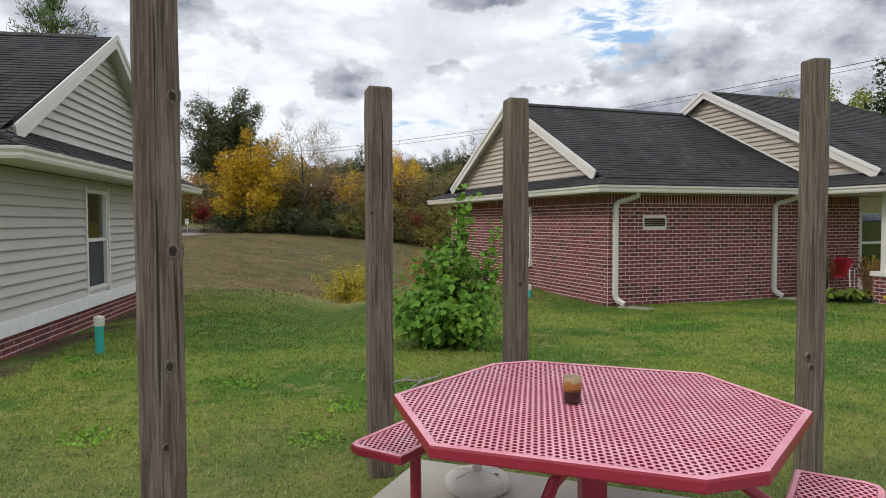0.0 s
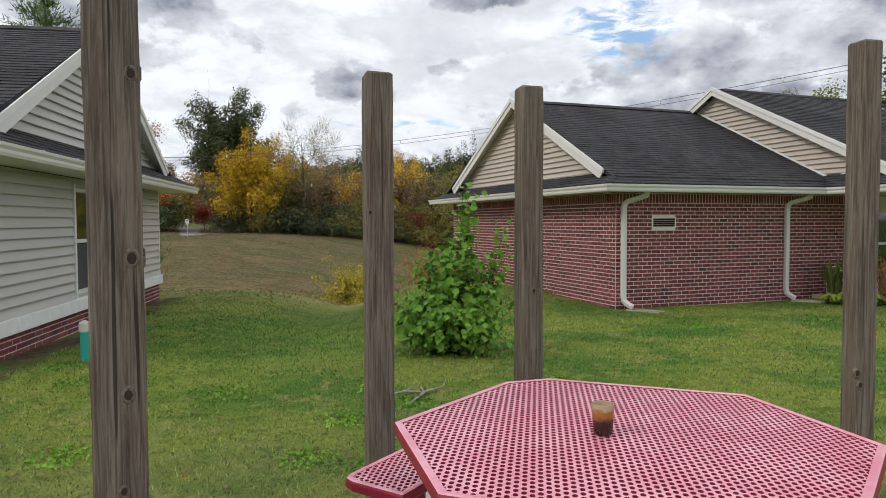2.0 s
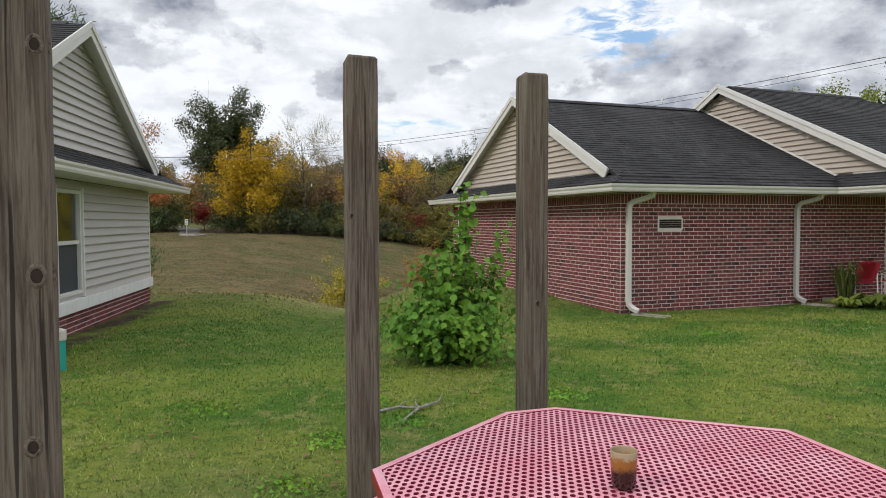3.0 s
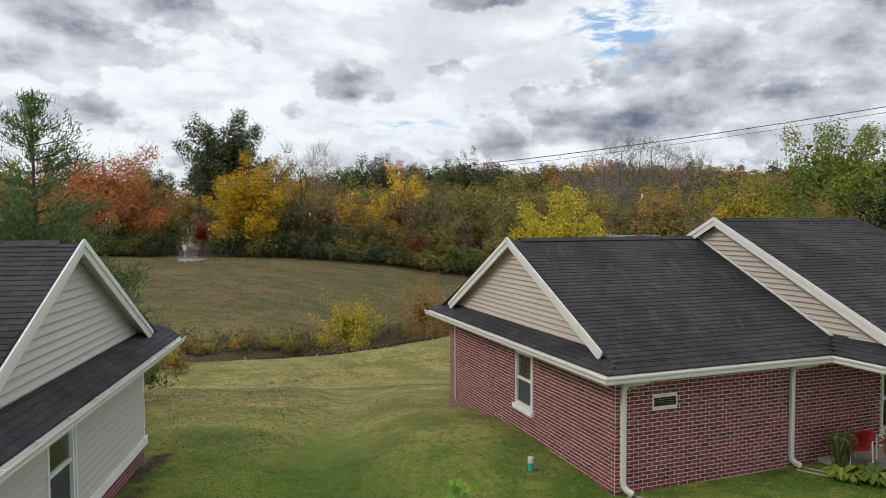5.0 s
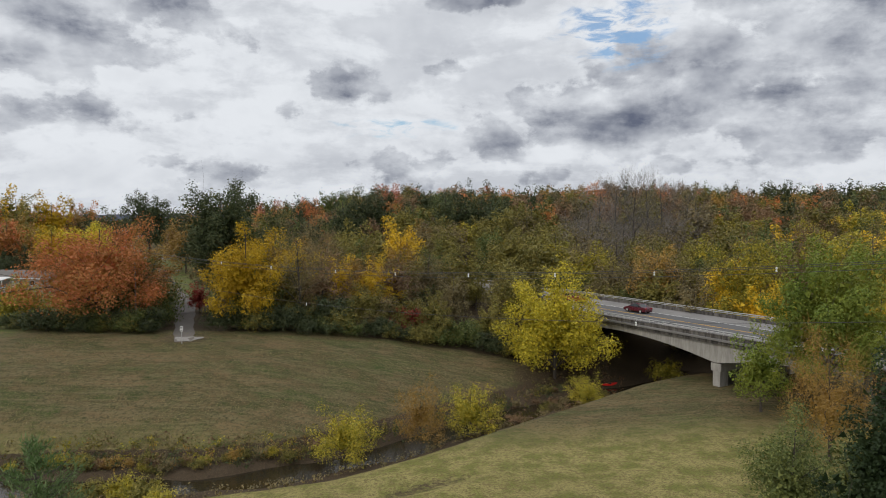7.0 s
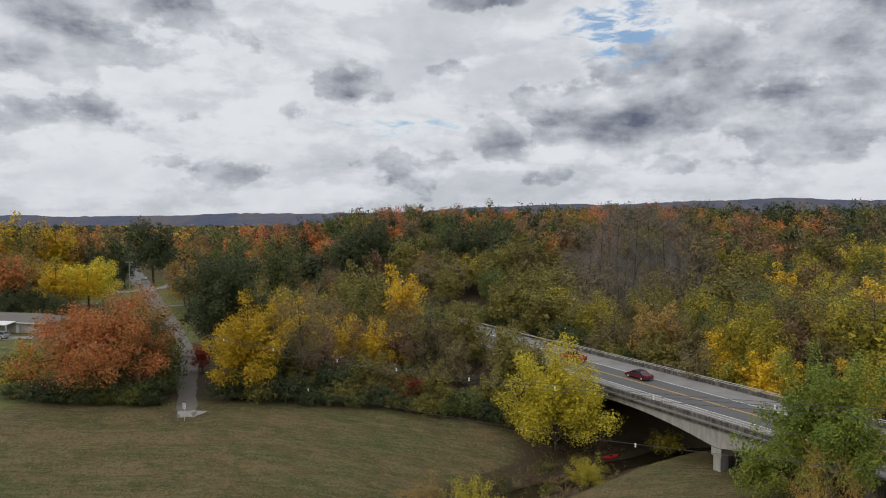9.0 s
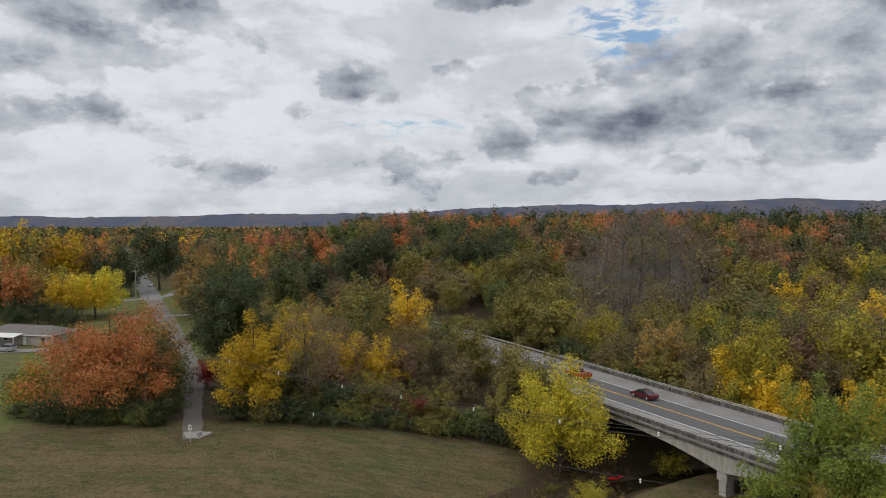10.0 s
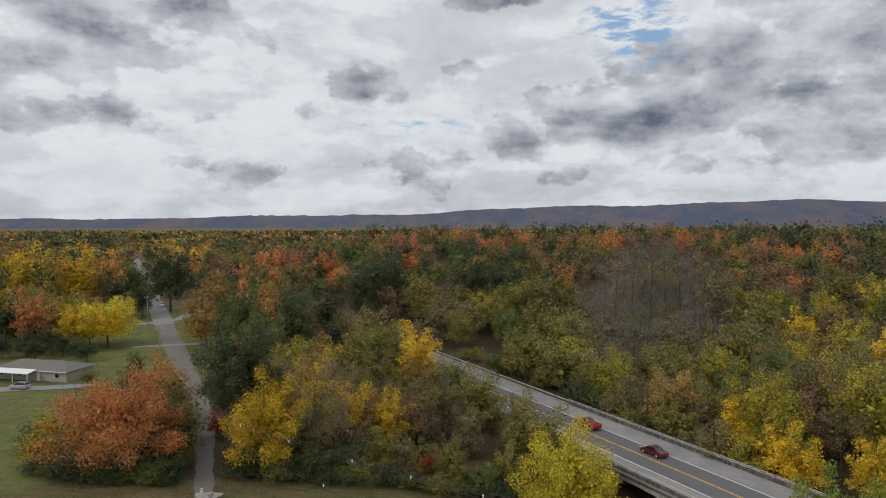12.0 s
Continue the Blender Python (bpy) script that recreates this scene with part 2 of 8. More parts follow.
    near = n.math("ADD", y, n.math("MULTIPLY", n.math("SUBTRACT", mid, 0.5), 3.5))
    col = n.mix(n.math("MULTIPLY", n.ramp(near, 7.0, 4.0), 0.35), col, (0.200, 0.190, 0.080, 1))
    green_amount = n.add("ShaderNodeAttribute")
    green_amount.attribute_name = "lush"
    green = n.math("ADD", green_amount.outputs["Fac"], n.math("ADD", n.math("MULTIPLY", n.math("SUBTRACT", mid, 0.5), 1.6), n.math("MULTIPLY", n.math("SUBTRACT", small, 0.5), 1.2)))
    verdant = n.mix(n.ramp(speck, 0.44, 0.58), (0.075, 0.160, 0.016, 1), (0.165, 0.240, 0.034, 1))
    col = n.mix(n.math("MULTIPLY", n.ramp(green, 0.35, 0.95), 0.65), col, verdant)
    litter_ = n.add("ShaderNodeAttribute")
    litter_.attribute_name = "litter"
    bare = n.math("ADD", litter_.outputs["Fac"], n.math("MULTIPLY", n.math("SUBTRACT", small, 0.5), 0.9))
    brown = n.mix(n.ramp(tuft, 0.35, 0.65), (0.040, 0.030, 0.018, 1), (0.115, 0.080, 0.048, 1))
    col = n.mix(n.ramp(bare, 0.35, 0.65), col, brown)
    tone = n.math("ADD", 0.55, n.math("ADD", n.math("MULTIPLY", blade, 0.55), n.math("MULTIPLY", tuft, 0.40)))
    col = n.add("ShaderNodeVectorMath", {0: col, "Scale": tone}, operation="SCALE").outputs[0]
    finish(n, col, 0.9, n.math("ADD", n.math("MULTIPLY", blade, 0.6), n.math("MULTIPLY", small, 3.0)), 0.05, spec=0.2)
    return m


GROUND = ground_material()


def brick_material():
    m, n = material("red_brick")
    r = n.add("ShaderNodeObjectInfo").outputs["Random"]
    i = n.add("ShaderNodeNewGeometry").outputs["Random Per Island"]
    t = n.math("FRACT", n.math("ADD", n.math("MULTIPLY", r, 7.31), i))
    p = place(n)
    cloudy = n.noise(9.0, p, 5.0, 0.65).outputs[0]
    fine = n.noise(120.0, p, 3.0, 0.7).outputs[0]
    col = n.mix(n.ramp(t, 0.0, 0.75), (0.140, 0.040, 0.044, 1), (0.215, 0.062, 0.062, 1))
    col = n.mix(n.ramp(t, 0.80, 1.0), col, (0.085, 0.036, 0.042, 1))
    col = n.mix(n.math("MULTIPLY", n.ramp(cloudy, 0.5, 0.78), 0.35), col, (0.30, 0.16, 0.13, 1))
    tone = n.math("ADD", 0.80, n.math("MULTIPLY", fine, 0.40))
    finish(n, n.add("ShaderNodeVectorMath", {0: col, "Scale": tone}, operation="SCALE").outputs[0], 0.88, fine, 0.004, spec=0.25)
    return m


BRICK = brick_material()
MORTAR = plain("mortar", (0.76, 0.66, 0.62), 0.95, vary=0.2, scale=3.0, grain=90, depth=0.003)


def shingle_material():
    m, n = material("asphalt_shingle")
    r = n.add("ShaderNodeObjectInfo").outputs["Random"]
    i = n.add("ShaderNodeNewGeometry").outputs["Random Per Island"]
    t = n.math("FRACT", n.math("ADD", n.math("MULTIPLY", r, 5.17), i))
    p = place(n)
    stain = n.noise(0.7, p, 6.0, 0.68).outputs[0]
    run = n.noise(2.4, n.add("ShaderNodeMapping", {"Vector": p, "Rotation": (0, 0, radians(-20)), "Scale": (2.6, 0.35, 0.6)}).outputs[0], 6.0, 0.7).outputs[0]
    scuff = n.noise(8.0, p, 5.0, 0.75).outputs[0]
    grit = n.noise(140.0, p, 2.0, 0.7).outputs[0]
    col = n.mix(t, (0.032, 0.031, 0.034, 1), (0.050, 0.048, 0.051, 1))
    col = n.mix(n.math("MULTIPLY", n.ramp(stain, 0.42, 0.64), 0.8), col, (0.019, 0.018, 0.020, 1))
    col = n.mix(n.math("MULTIPLY", n.ramp(run, 0.52, 0.68), 0.45), col, (0.085, 0.083, 0.080, 1))
    col = n.mix(n.math("MULTIPLY", n.ramp(scuff, 0.60, 0.72), 0.22), col, (0.100, 0.096, 0.088, 1))
    tone = n.math("ADD", 0.60, n.math("MULTIPLY", grit, 0.8))
    finish(n, n.add("ShaderNodeVectorMath", {0: col, "Scale": tone}, operation="SCALE").outputs[0], 0.88, grit, 0.004, spec=0.3)
    return m


SHINGLE = shingle_material()


def timber_material():
    """Weathered square posts: long grain, cracks, dark knots."""
    m, n = material("weathered_timber")
    v = local(n)
    r = n.add("ShaderNodeObjectInfo").outputs["Random"]
    off = n.add("ShaderNodeVectorMath", {0: v, 1: n.add("ShaderNodeCombineXYZ", {0: n.math("MULTIPLY", r, 9.0), 1: r, 2: n.math("MULTIPLY", r, 5.0)}).outputs[0]}, operation="ADD").outputs[0]
    long = n.add("ShaderNodeMapping", {"Vector": off, "Scale": (1, 1, 0.035)}).outputs[0]
    grain = n.noise(70.0, long, 6.0, 0.7, warp=0.6).outputs[0]
    coarse = n.noise(16.0, n.add("ShaderNodeMapping", {"Vector": off, "Scale": (1, 1, 0.10)}).outputs[0], 5.0, 0.6, warp=1.2).outputs[0]
    blot = n.noise(2.2, off, 4.0, 0.6).outputs[0]
    col = n.mix(n.ramp(grain, 0.32, 0.68), (0.062, 0.047, 0.037, 1), (0.215, 0.180, 0.145, 1))
    col = n.mix(n.math("MULTIPLY", n.ramp(coarse, 0.50, 0.66), 0.6), col, (0.115, 0.078, 0.058, 1))
    col = n.mix(n.math("MULTIPLY", n.ramp(blot, 0.50, 0.72), 0.45), col, (0.170, 0.150, 0.105, 1))
    crack = n.ramp(n.noise(38.0, n.add("ShaderNodeMapping", {"Vector": off, "Scale": (1, 1, 0.012)}).outputs[0], 2.0, 0.5).outputs[0], 0.335, 0.30)
    col = n.mix(n.math("MULTIPLY", crack, 0.8), col, (0.022, 0.017, 0.014, 1))
    bump = n.math("SUBTRACT", n.math("ADD", grain, n.math("MULTIPLY", coarse, 0.6)), crack)
    finish(n, col, 0.86, bump, 0.004, spec=0.25)
    return m


TIMBER = timber_material()
KNOT = plain("timber_knot", (0.035, 0.022, 0.016), 0.8, vary=0.3, scale=40)
WHITE = plain("white_paint", (0.72, 0.705, 0.68), 0.55, vary=0.07, scale=3.0)
GUTTER = plain("cream_aluminium", (0.68, 0.655, 0.62), 0.45, vary=0.07, scale=3.0)
SIDING = plain("cream_vinyl_siding", (0.50, 0.475, 0.45), 0.6, vary=0.06, scale=1.2, grain=30)
BEIGE = plain("beige_vinyl_siding", (0.50, 0.43, 0.365), 0.6, vary=0.06, scale=1.2, grain=30)
STONE = plain("limestone_sill", (0.78, 0.78, 0.77), 0.8, vary=0.15, scale=5.0)
CONCRETE = plain("concrete", (0.36, 0.335, 0.295), 0.9, vary=0.22, scale=1.5, grain=40, depth=0.003)
RED_PLASTIC = plain("red_plastic_coating", (0.25, 0.011, 0.030), 0.38, vary=0.10, scale=5.0, spec=0.5)

# ---- helpers for meshes ----
def part(name, bm, mat, parent=None, label="", smooth=False):
    me = bpy.data.meshes.new(name)
    bm.to_mesh(me)
    bm.free()
    if smooth:
        me.polygons.foreach_set("use_smooth", [True] * len(me.polygons))
    me.materials.append(mat)
    ob = new(name, me)
    ob.parent = parent
    if label:
        tagged(ob, label)
    return ob


def mesh_object(name, verts, faces, mat, parent=None, smooth=False):
    me = bpy.data.meshes.new(name)
    me.from_pydata([tuple(v) for v in verts], [], faces)
    if smooth:
        me.polygons.foreach_set("use_smooth", [True] * len(me.polygons))
    me.materials.append(mat)
    ob = new(name, me)
    ob.parent = parent
    return ob


def thing(name, label, category, m=None, group="", kind=""):
    ob = new(name)
    ob.empty_display_size = 0.1
    if m is not None:
        ob.matrix_world = m
    return tagged(ob, label, category, group, kind)


def box(bm, x0, x1, y0, y1, z0, z1, bevel=0.0, m=None):
    vs = [bm.verts.new((x, y, z)) for z in (z0, z1) for y in (y0, y1) for x in (x0, x1)]
    fs = [bm.faces.new([vs[i] for i in f]) for f in ((0, 2, 3, 1), (4, 5, 7, 6), (0, 1, 5, 4), (2, 6, 7, 3), (0, 4, 6, 2), (1, 3, 7, 5))]
    if bevel:
        es = list({e for f in fs for e in f.edges})
        out = bmesh.ops.bevel(bm, geom=es, offset=bevel, segments=2, affect="EDGES", profile=0.6)
        vs = list({v for f in out["faces"] for v in f.verts} | {v for v in vs if v.is_valid})
    if m is not None:
        bmesh.ops.transform(bm, matrix=m, verts=[v for v in vs if v.is_valid])
    return bm


def solid(x0, x1, y0, y1, z0, z1, bevel=0.0):
    return box(bmesh.new(), x0, x1, y0, y1, z0, z1, bevel)


def prism(bm, outline, direction):
    """A closed outline of points, swept along a vector."""
    d = Vector(direction)
    a = [bm.verts.new(p) for p in outline]
    b = [bm.verts.new(Vector(p) + d) for p in outline]
    bm.faces.new(a[::-1]), bm.faces.new(b)
    for i in range(len(a)):
        bm.faces.new((a[i], a[(i + 1) % len(a)], b[(i + 1) % len(a)], b[i]))
    bmesh.ops.recalc_face_normals(bm, faces=bm.faces)
    return bm


def tube(bm, points, radii, sides=8, caps=True):
    """A round bar along points."""
    rings = []
    pts = [Vector(p) for p in points]
    for i, p in enumerate(pts):
        d = (pts[min(i + 1, len(pts) - 1)] - pts[max(i - 1, 0)]).normalized()
        q = d.to_track_quat("Z", "Y")
        r = radii[i] if isinstance(radii, (list, tuple)) else radii
        rings.append([bm.verts.new(p + q @ Vector((r * math.cos(6.2832 * k / sides), r * math.sin(6.2832 * k / sides), 0))) for k in range(sides)])
    for a, b in zip(rings, rings[1:]):
        for k in range(sides):
            bm.faces.new((a[k], a[(k + 1) % sides], b[(k + 1) % sides], b[k]))
    if caps:
        bm.faces.new(rings[0][::-1]), bm.faces.new(rings[-1])
    return bm


def lathe(bm, profile, sides=24, centre=(0, 0, 0)):
    """A turned solid: (radius, height) pairs round the z axis."""
    c = Vector(centre)
    rings = [[bm.verts.new(c + Vector((r * math.cos(6.2832 * k / sides), r * math.sin(6.2832 * k / sides), z))) for k in range(sides)] for r, z in profile]
    for a, b in zip(rings, rings[1:]):
        for k in range(sides):
            bm.faces.new((a[k], a[(k + 1) % sides], b[(k + 1) % sides], b[k]))
    bm.faces.new(rings[0][::-1]), bm.faces.new(rings[-1])
    return bm


def smooth(a, b, v):
    t = np.clip((np.asarray(v, float) - a) / (b - a), 0, 1)
    return t * t * (3 - 2 * t)


# ---- the ground ----
WATER = -8.4
CREEK = np.array([(-400, 20), (-120, 50), (-60, 60), (-38, 62.5), (-24, 62.5), (-12, 67.0), (-3.5, 73.5), (5, 81.5), (13, 88.0), (22, 95.0), (33, 101), (44, 104), (60, 102), (90, 92), (400, 60)], float)
ROAD_A, ROAD_B = np.array((39.98, 93.29)), np.array((28.71, 113.77))   # two points of the highway's axis
ROAD_D = (ROAD_B - ROAD_A) / np.linalg.norm(ROAD_B - ROAD_A)
ROAD_N = np.array((ROAD_D[1], -ROAD_D[0]))                          # to the far side
ROAD_Z, ROAD_HALF = 1.5, 8.1


def creek_distance(x, y):
    """Distance to the creek's line, and whether a place lies on its far bank."""
    best = np.full(np.shape(x), 1e9)
    side = np.zeros(np.shape(x))
    for a, b in zip(CREEK, CREEK[1:]):
        d = b - a
        t = np.clip(((x - a[0]) * d[0] + (y - a[1]) * d[1]) / (d @ d), 0, 1)
        px, py = x - a[0] - t * d[0], y - a[1] - t * d[1]
        r = np.hypot(px, py)
        s = d[0] * py - d[1] * px
        side = np.where(r < best, s, side)
        best = np.minimum(best, r)
    return best, side > 0


def road_frame(x, y):
    """Along the highway from ROAD_A, and across it (positive on the far side)."""
    return (x - ROAD_A[0]) * ROAD_D[0] + (y - ROAD_A[1]) * ROAD_D[1], (x - ROAD_A[0]) * ROAD_N[0] + (y - ROAD_A[1]) * ROAD_N[1]


def ditch(x, y):
    """Distance across the shallow ditch along the near bank, and where along it there is one."""
    across = (y - 45.6) * 0.72 - (x + 12.0) * 0.66 + 0.6 * np.sin(x * 0.45)
    along = (x + 15.0) * 0.72 + (y - 43.0) * 0.69
    return across, smooth(-6, 1, along) * smooth(30, 20, along)


def ground_height(x, y):
    x, y = np.asarray(x, float), np.asarray(y, float)
    d, far_side = creek_distance(x, y)
    # the near bank: a lawn, level by the houses, then falling to the creek
    left = smooth(6, -14, x)
    near = -0.20 - 0.12 * smooth(7, 15, y) - 0.5 * smooth(17, 24, y) - (4.1 + 0.9 * left) * smooth(21, 47, y) - 0.9 * smooth(46, 66, y)
    near = near + 1.1 * smooth(10, 34, x) * smooth(30, 60, y)
    swale = np.exp(-((x + 2.6 + 0.10 * (y - 16)) / 1.3) ** 2) * smooth(9, 17, y) * smooth(40, 24, y)
    near = near - 0.52 * swale + 0.30 * np.exp(-((x - 0.1) / 1.9) ** 2 - ((y - 18) / 4.0) ** 2)
    across, reach = ditch(x, y)
    near = near + reach * (0.40 * np.exp(-((across + 2.2) / 1.8) ** 2) - 0.45 * np.exp(-(across / 1.4) ** 2))
    # the far bank: the field rises from the creek to a level
    rise = np.clip((d - 6.0) / 31.0, 0, 1)
    level = -0.2 + 0.5 * smooth(-30, -60, x)
    field = -7.3 + (level + 7.3) * (1 - (1 - rise) ** 1.7)
    out = np.where(far_side, field, near)
    # the bed: a steep far bank, a longer near one, brush and gravel beside the water
    bank = np.where(far_side, smooth(7.0, 4.8, d), smooth(9.0, 3.6, d))
    bed_z = WATER + 0.55 * smooth(1.6, 3.6, d + 0.8 * np.sin(x * 0.5)) - 0.45 * smooth(2.6, 1.2, d)
    out = out * (1 - bank) + np.minimum(out, bed_z) * bank
    # the woods stand on a rise
    hill = 17.0 * smooth(150, 380, y) * smooth(-120, 20, x + 0.08 * y) + 3.0 * smooth(150, 500, y)
    hill = hill * smooth(900, 480, y)
    out = out + np.where(far_side, hill, 0)
    s, c = road_frame(x, y)
    bed = smooth(ROAD_HALF + 11, ROAD_HALF + 0.5, np.abs(c)) * np.maximum(smooth(37, 50, s), smooth(-22, -32, s)) * smooth(230, 190, s)
    out = out * (1 - bed) + (ROAD_Z - 0.12) * bed
    return out + 0.04 * np.sin(x * 0.9 + 1.3 * np.sin(y * 0.35)) * np.sin(y * 0.8 + x * 0.2) * smooth(8, 20, y)


def spread(*stretches):
    out = []
    for a, b, step in stretches:
        out += list(np.arange(a, b, step))
    return np.array(out + [stretches[-1][1]])


gx = spread((-6000, -1000, 500), (-1000, -300, 50), (-300, -90, 6), (-90, -14, 1.2), (-14, 16, 0.5), (16, 70, 1.2), (70, 300, 6), (300, 1000, 50), (1000, 6000, 500))
gy = spread((-300, -20, 20), (-20, 2, 2), (2, 26, 0.5), (26, 125, 1.0), (125, 400, 5), (400, 1200, 40), (1200, 7200, 500))
XX, YY = np.meshgrid(gx, gy)
ZZ = ground_height(XX, YY)
nx, ny = len(gx), len(gy)
gv = np.stack([XX.ravel(), YY.ravel(), ZZ.ravel()], 1)
gf = [(j * nx + i, j * nx + i + 1, (j + 1) * nx + i + 1, (j + 1) * nx + i) for j in range(ny - 1) for i in range(nx - 1)]
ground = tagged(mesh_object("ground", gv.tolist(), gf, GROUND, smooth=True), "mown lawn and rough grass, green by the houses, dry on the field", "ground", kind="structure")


layer = ground.data.attributes.new("litter", "FLOAT", "POINT")
cd, cside = creek_distance(XX, YY)
wood = smooth(101.5, 104.5, YY) * smooth(-64, -58, XX)
lane_mid = np.interp(YY, [95, 115, 135, 164, 224, 2000], [-36, -43.5, -51.5, -65.5, -97, -1004])
verge = smooth(135, 150, YY) * smooth(300, 260, YY) * smooth(13, 8, np.abs(XX - lane_mid))
wood = wood * (1 - verge)
soil = 0.75 * np.exp(-(((XX + 5.46) * 0.9877 + (YY - 8.05) * 0.1564) - 0.25) ** 2 / 0.18) * (YY < 17) * (YY > 2) * (np.abs(XX) < 9)
da, dr = ditch(XX, YY)
soil = np.maximum(soil, 0.56 * dr * np.exp(-((da - 0.4) / 1.7) ** 2))
foot = np.exp(-((XX + 36.5) / 6.0) ** 2 - ((YY - 97.0) / 5.0) ** 2)
soil = np.maximum(soil, 0.62 * foot)
brush = np.maximum(np.where(cside, smooth(7.4, 6.2, cd), smooth(6.0, 4.4, cd)), 0.62 * smooth(16, 9, cd) * smooth(4, 14, XX) * cside)
layer.data.foreach_set("value", np.clip(np.maximum(np.maximum(brush, wood * (YY < 400)), soil), 0, 1).ravel())
# greener grass along the hollow, on the left lawn and beside the lane
green_layer = ground.data.attributes.new("lush", "FLOAT", "POINT")
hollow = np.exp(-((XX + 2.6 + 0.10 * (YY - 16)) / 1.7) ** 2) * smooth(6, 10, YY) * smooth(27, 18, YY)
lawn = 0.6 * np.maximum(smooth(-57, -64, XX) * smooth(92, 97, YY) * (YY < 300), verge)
green_layer.data.foreach_set("value", np.clip(np.maximum(0.7 * hollow, lawn), 0, 1).ravel())


def gz(x, y):
    return float(ground_height(x, y))

# ---- the two houses ----
COURSE, BRICK_LENGTH, JOINT = 0.0813, 0.222, 0.0135
pending = []        # bricks and shingles, laid at the end of the file


def lay_bricks(wall, axis, face, a0, a1, z0, z1, out, holes=(), soldiers=False):
    """Notes a wall of bricks. axis: the wall's length runs along 'x' or 'y'; face: where its outer side lies; out: +1 or -1."""
    pending.append((wall, axis, face, a0, a1, z0, z1, out, tuple(holes), soldiers))


def clapboards(parent, mat, plane, out, w0, w1, span, exposure=0.145, thick=0.044):
    """Lapped boards on the wall x = plane, facing out; span(w) gives the board's two ends at a height."""
    z = w0
    while z < w1 - 0.01:
        top = min(z + exposure, w1)
        a0, a1 = span(z)
        b0, b1 = span(top)
        if a1 - a0 > 0.05:
            bm = bmesh.new()
            rows_ = []
            for q, deep in ((0.0, thick), (0.06, thick * 1.06), (0.5, thick * 0.55), (1.0, 0.004)):
                w_ = z + (top - z) * q
                c0, c1 = span(w_)
                c0, c1 = (c0, c1) if c1 - c0 > 0.01 else ((c0 + c1) / 2 - 0.005, (c0 + c1) / 2 + 0.005)
                rows_.append([bm.verts.new((plane + out * deep, c0, w_)), bm.verts.new((plane + out * deep, c1, w_))])
            foot = [bm.verts.new((plane - out * 0.004, a0, z)), bm.verts.new((plane - out * 0.004, a1, z))]
            for r0, r1 in zip([foot] + rows_, rows_):
                bm.faces.new((r0[0], r0[1], r1[1], r1[0]))
            bm.faces.ensure_lookup_table()
            bm.normal_update()
            if bm.faces[2].normal.x * out < 0:
                bmesh.ops.reverse_faces(bm, faces=bm.faces)
            part("siding_board", bm, mat, parent)
        z += exposure


def gutter_run(bm, path, out_width=0.13, height=0.14):
    """A moulded gutter along a level path of (x, y, z, nx, ny): the outline is set out along the normals, mitred at the bends."""
    profile = [(0.0, 0.0), (0.085, 0.0), (0.100, 0.035), (0.100, 0.070), (0.125, 0.105), (0.130, 0.140), (0.118, 0.142), (0.112, 0.110), (0.010, 0.020), (0.0, 0.135)]
    rings = []
    for x, y, z, mx, my in path:
        rings.append([bm.verts.new((x + mx * a, y + my * a, z + b)) for a, b in profile])
    for r, q in zip(rings, rings[1:]):
        for k in range(len(profile)):
            bm.faces.new((r[k], r[(k + 1) % len(profile)], q[(k + 1) % len(profile)], q[k]))
    bm.faces.new(rings[0]), bm.faces.new(rings[-1][::-1])
    bmesh.ops.recalc_face_normals(bm, faces=bm.faces)
    return bm


def roof_plane(roof, corner, along, up, low, high, rows_end, label="roof"):
    """Notes a sloping field of shingles. corner: a point of the eave; along and up: unit vectors; rows_end(s): the field's two ends, s metres up the slope."""
    pending.append((roof, Vector(corner), Vector(along).normalized(), Vector(up).normalized(), low, high, rows_end))


def slab(points, down=0.05):
    """A roof slab: a plane outline and the same some way below."""
    bm = bmesh.new()
    a = [bm.verts.new(p) for p in points]
    b = [bm.verts.new((p[0], p[1], p[2] - down)) for p in points]
    bm.faces.new(a), bm.faces.new(b[::-1])
    for i in range(len(a)):
        bm.faces.new((a[i], b[i], b[(i + 1) % len(a)], a[(i + 1) % len(a)]))
    bmesh.ops.recalc_face_normals(bm, faces=bm.faces)
    return bm


def barge(parent, plane, out, v_tip, w_tip, v_peak, w_peak, deep=0.19):
    """The sloping board along a gable's edge, with a thinner moulding on it and a soffit behind."""
    d = Vector((0, v_peak - v_tip, w_peak - w_tip))
    s = 1 if v_peak > v_tip else -1
    n = Vector((0, -d.z * s, abs(d.y))).normalized()
    bm = bmesh.new()
    p, q = Vector((plane, v_tip - 0.0 * s, w_tip)), Vector((plane, v_peak, w_peak))
    prism(bm, [p, q, q - Vector((0, 0, deep * 1.12)), p - n * deep + Vector((0, 0.06 * s, 0))], (out * 0.03, 0, 0))
    part("barge_board", bm, GUTTER, parent)
    bm = bmesh.new()
    lift = n * 0.03
    prism(bm, [p + lift + Vector((out * 0.03, 0, 0)), q + lift * 1.0 + Vector((out * 0.03, 0, 0)), q + Vector((out * 0.03, 0, -0.075)), p - n * 0.055 + Vector((out * 0.03, 0, 0))], (out * 0.022, 0, 0))
    part("barge_moulding", bm, WHITE, parent)
    bm = bmesh.new()
    prism(bm, [p - n * 0.05, q - Vector((0, 0, 0.056)), q - Vector((0, 0, 0.078)), p - n * 0.07], (-out * 0.26, 0, 0))
    part("gable_soffit", bm, GUTTER, parent)


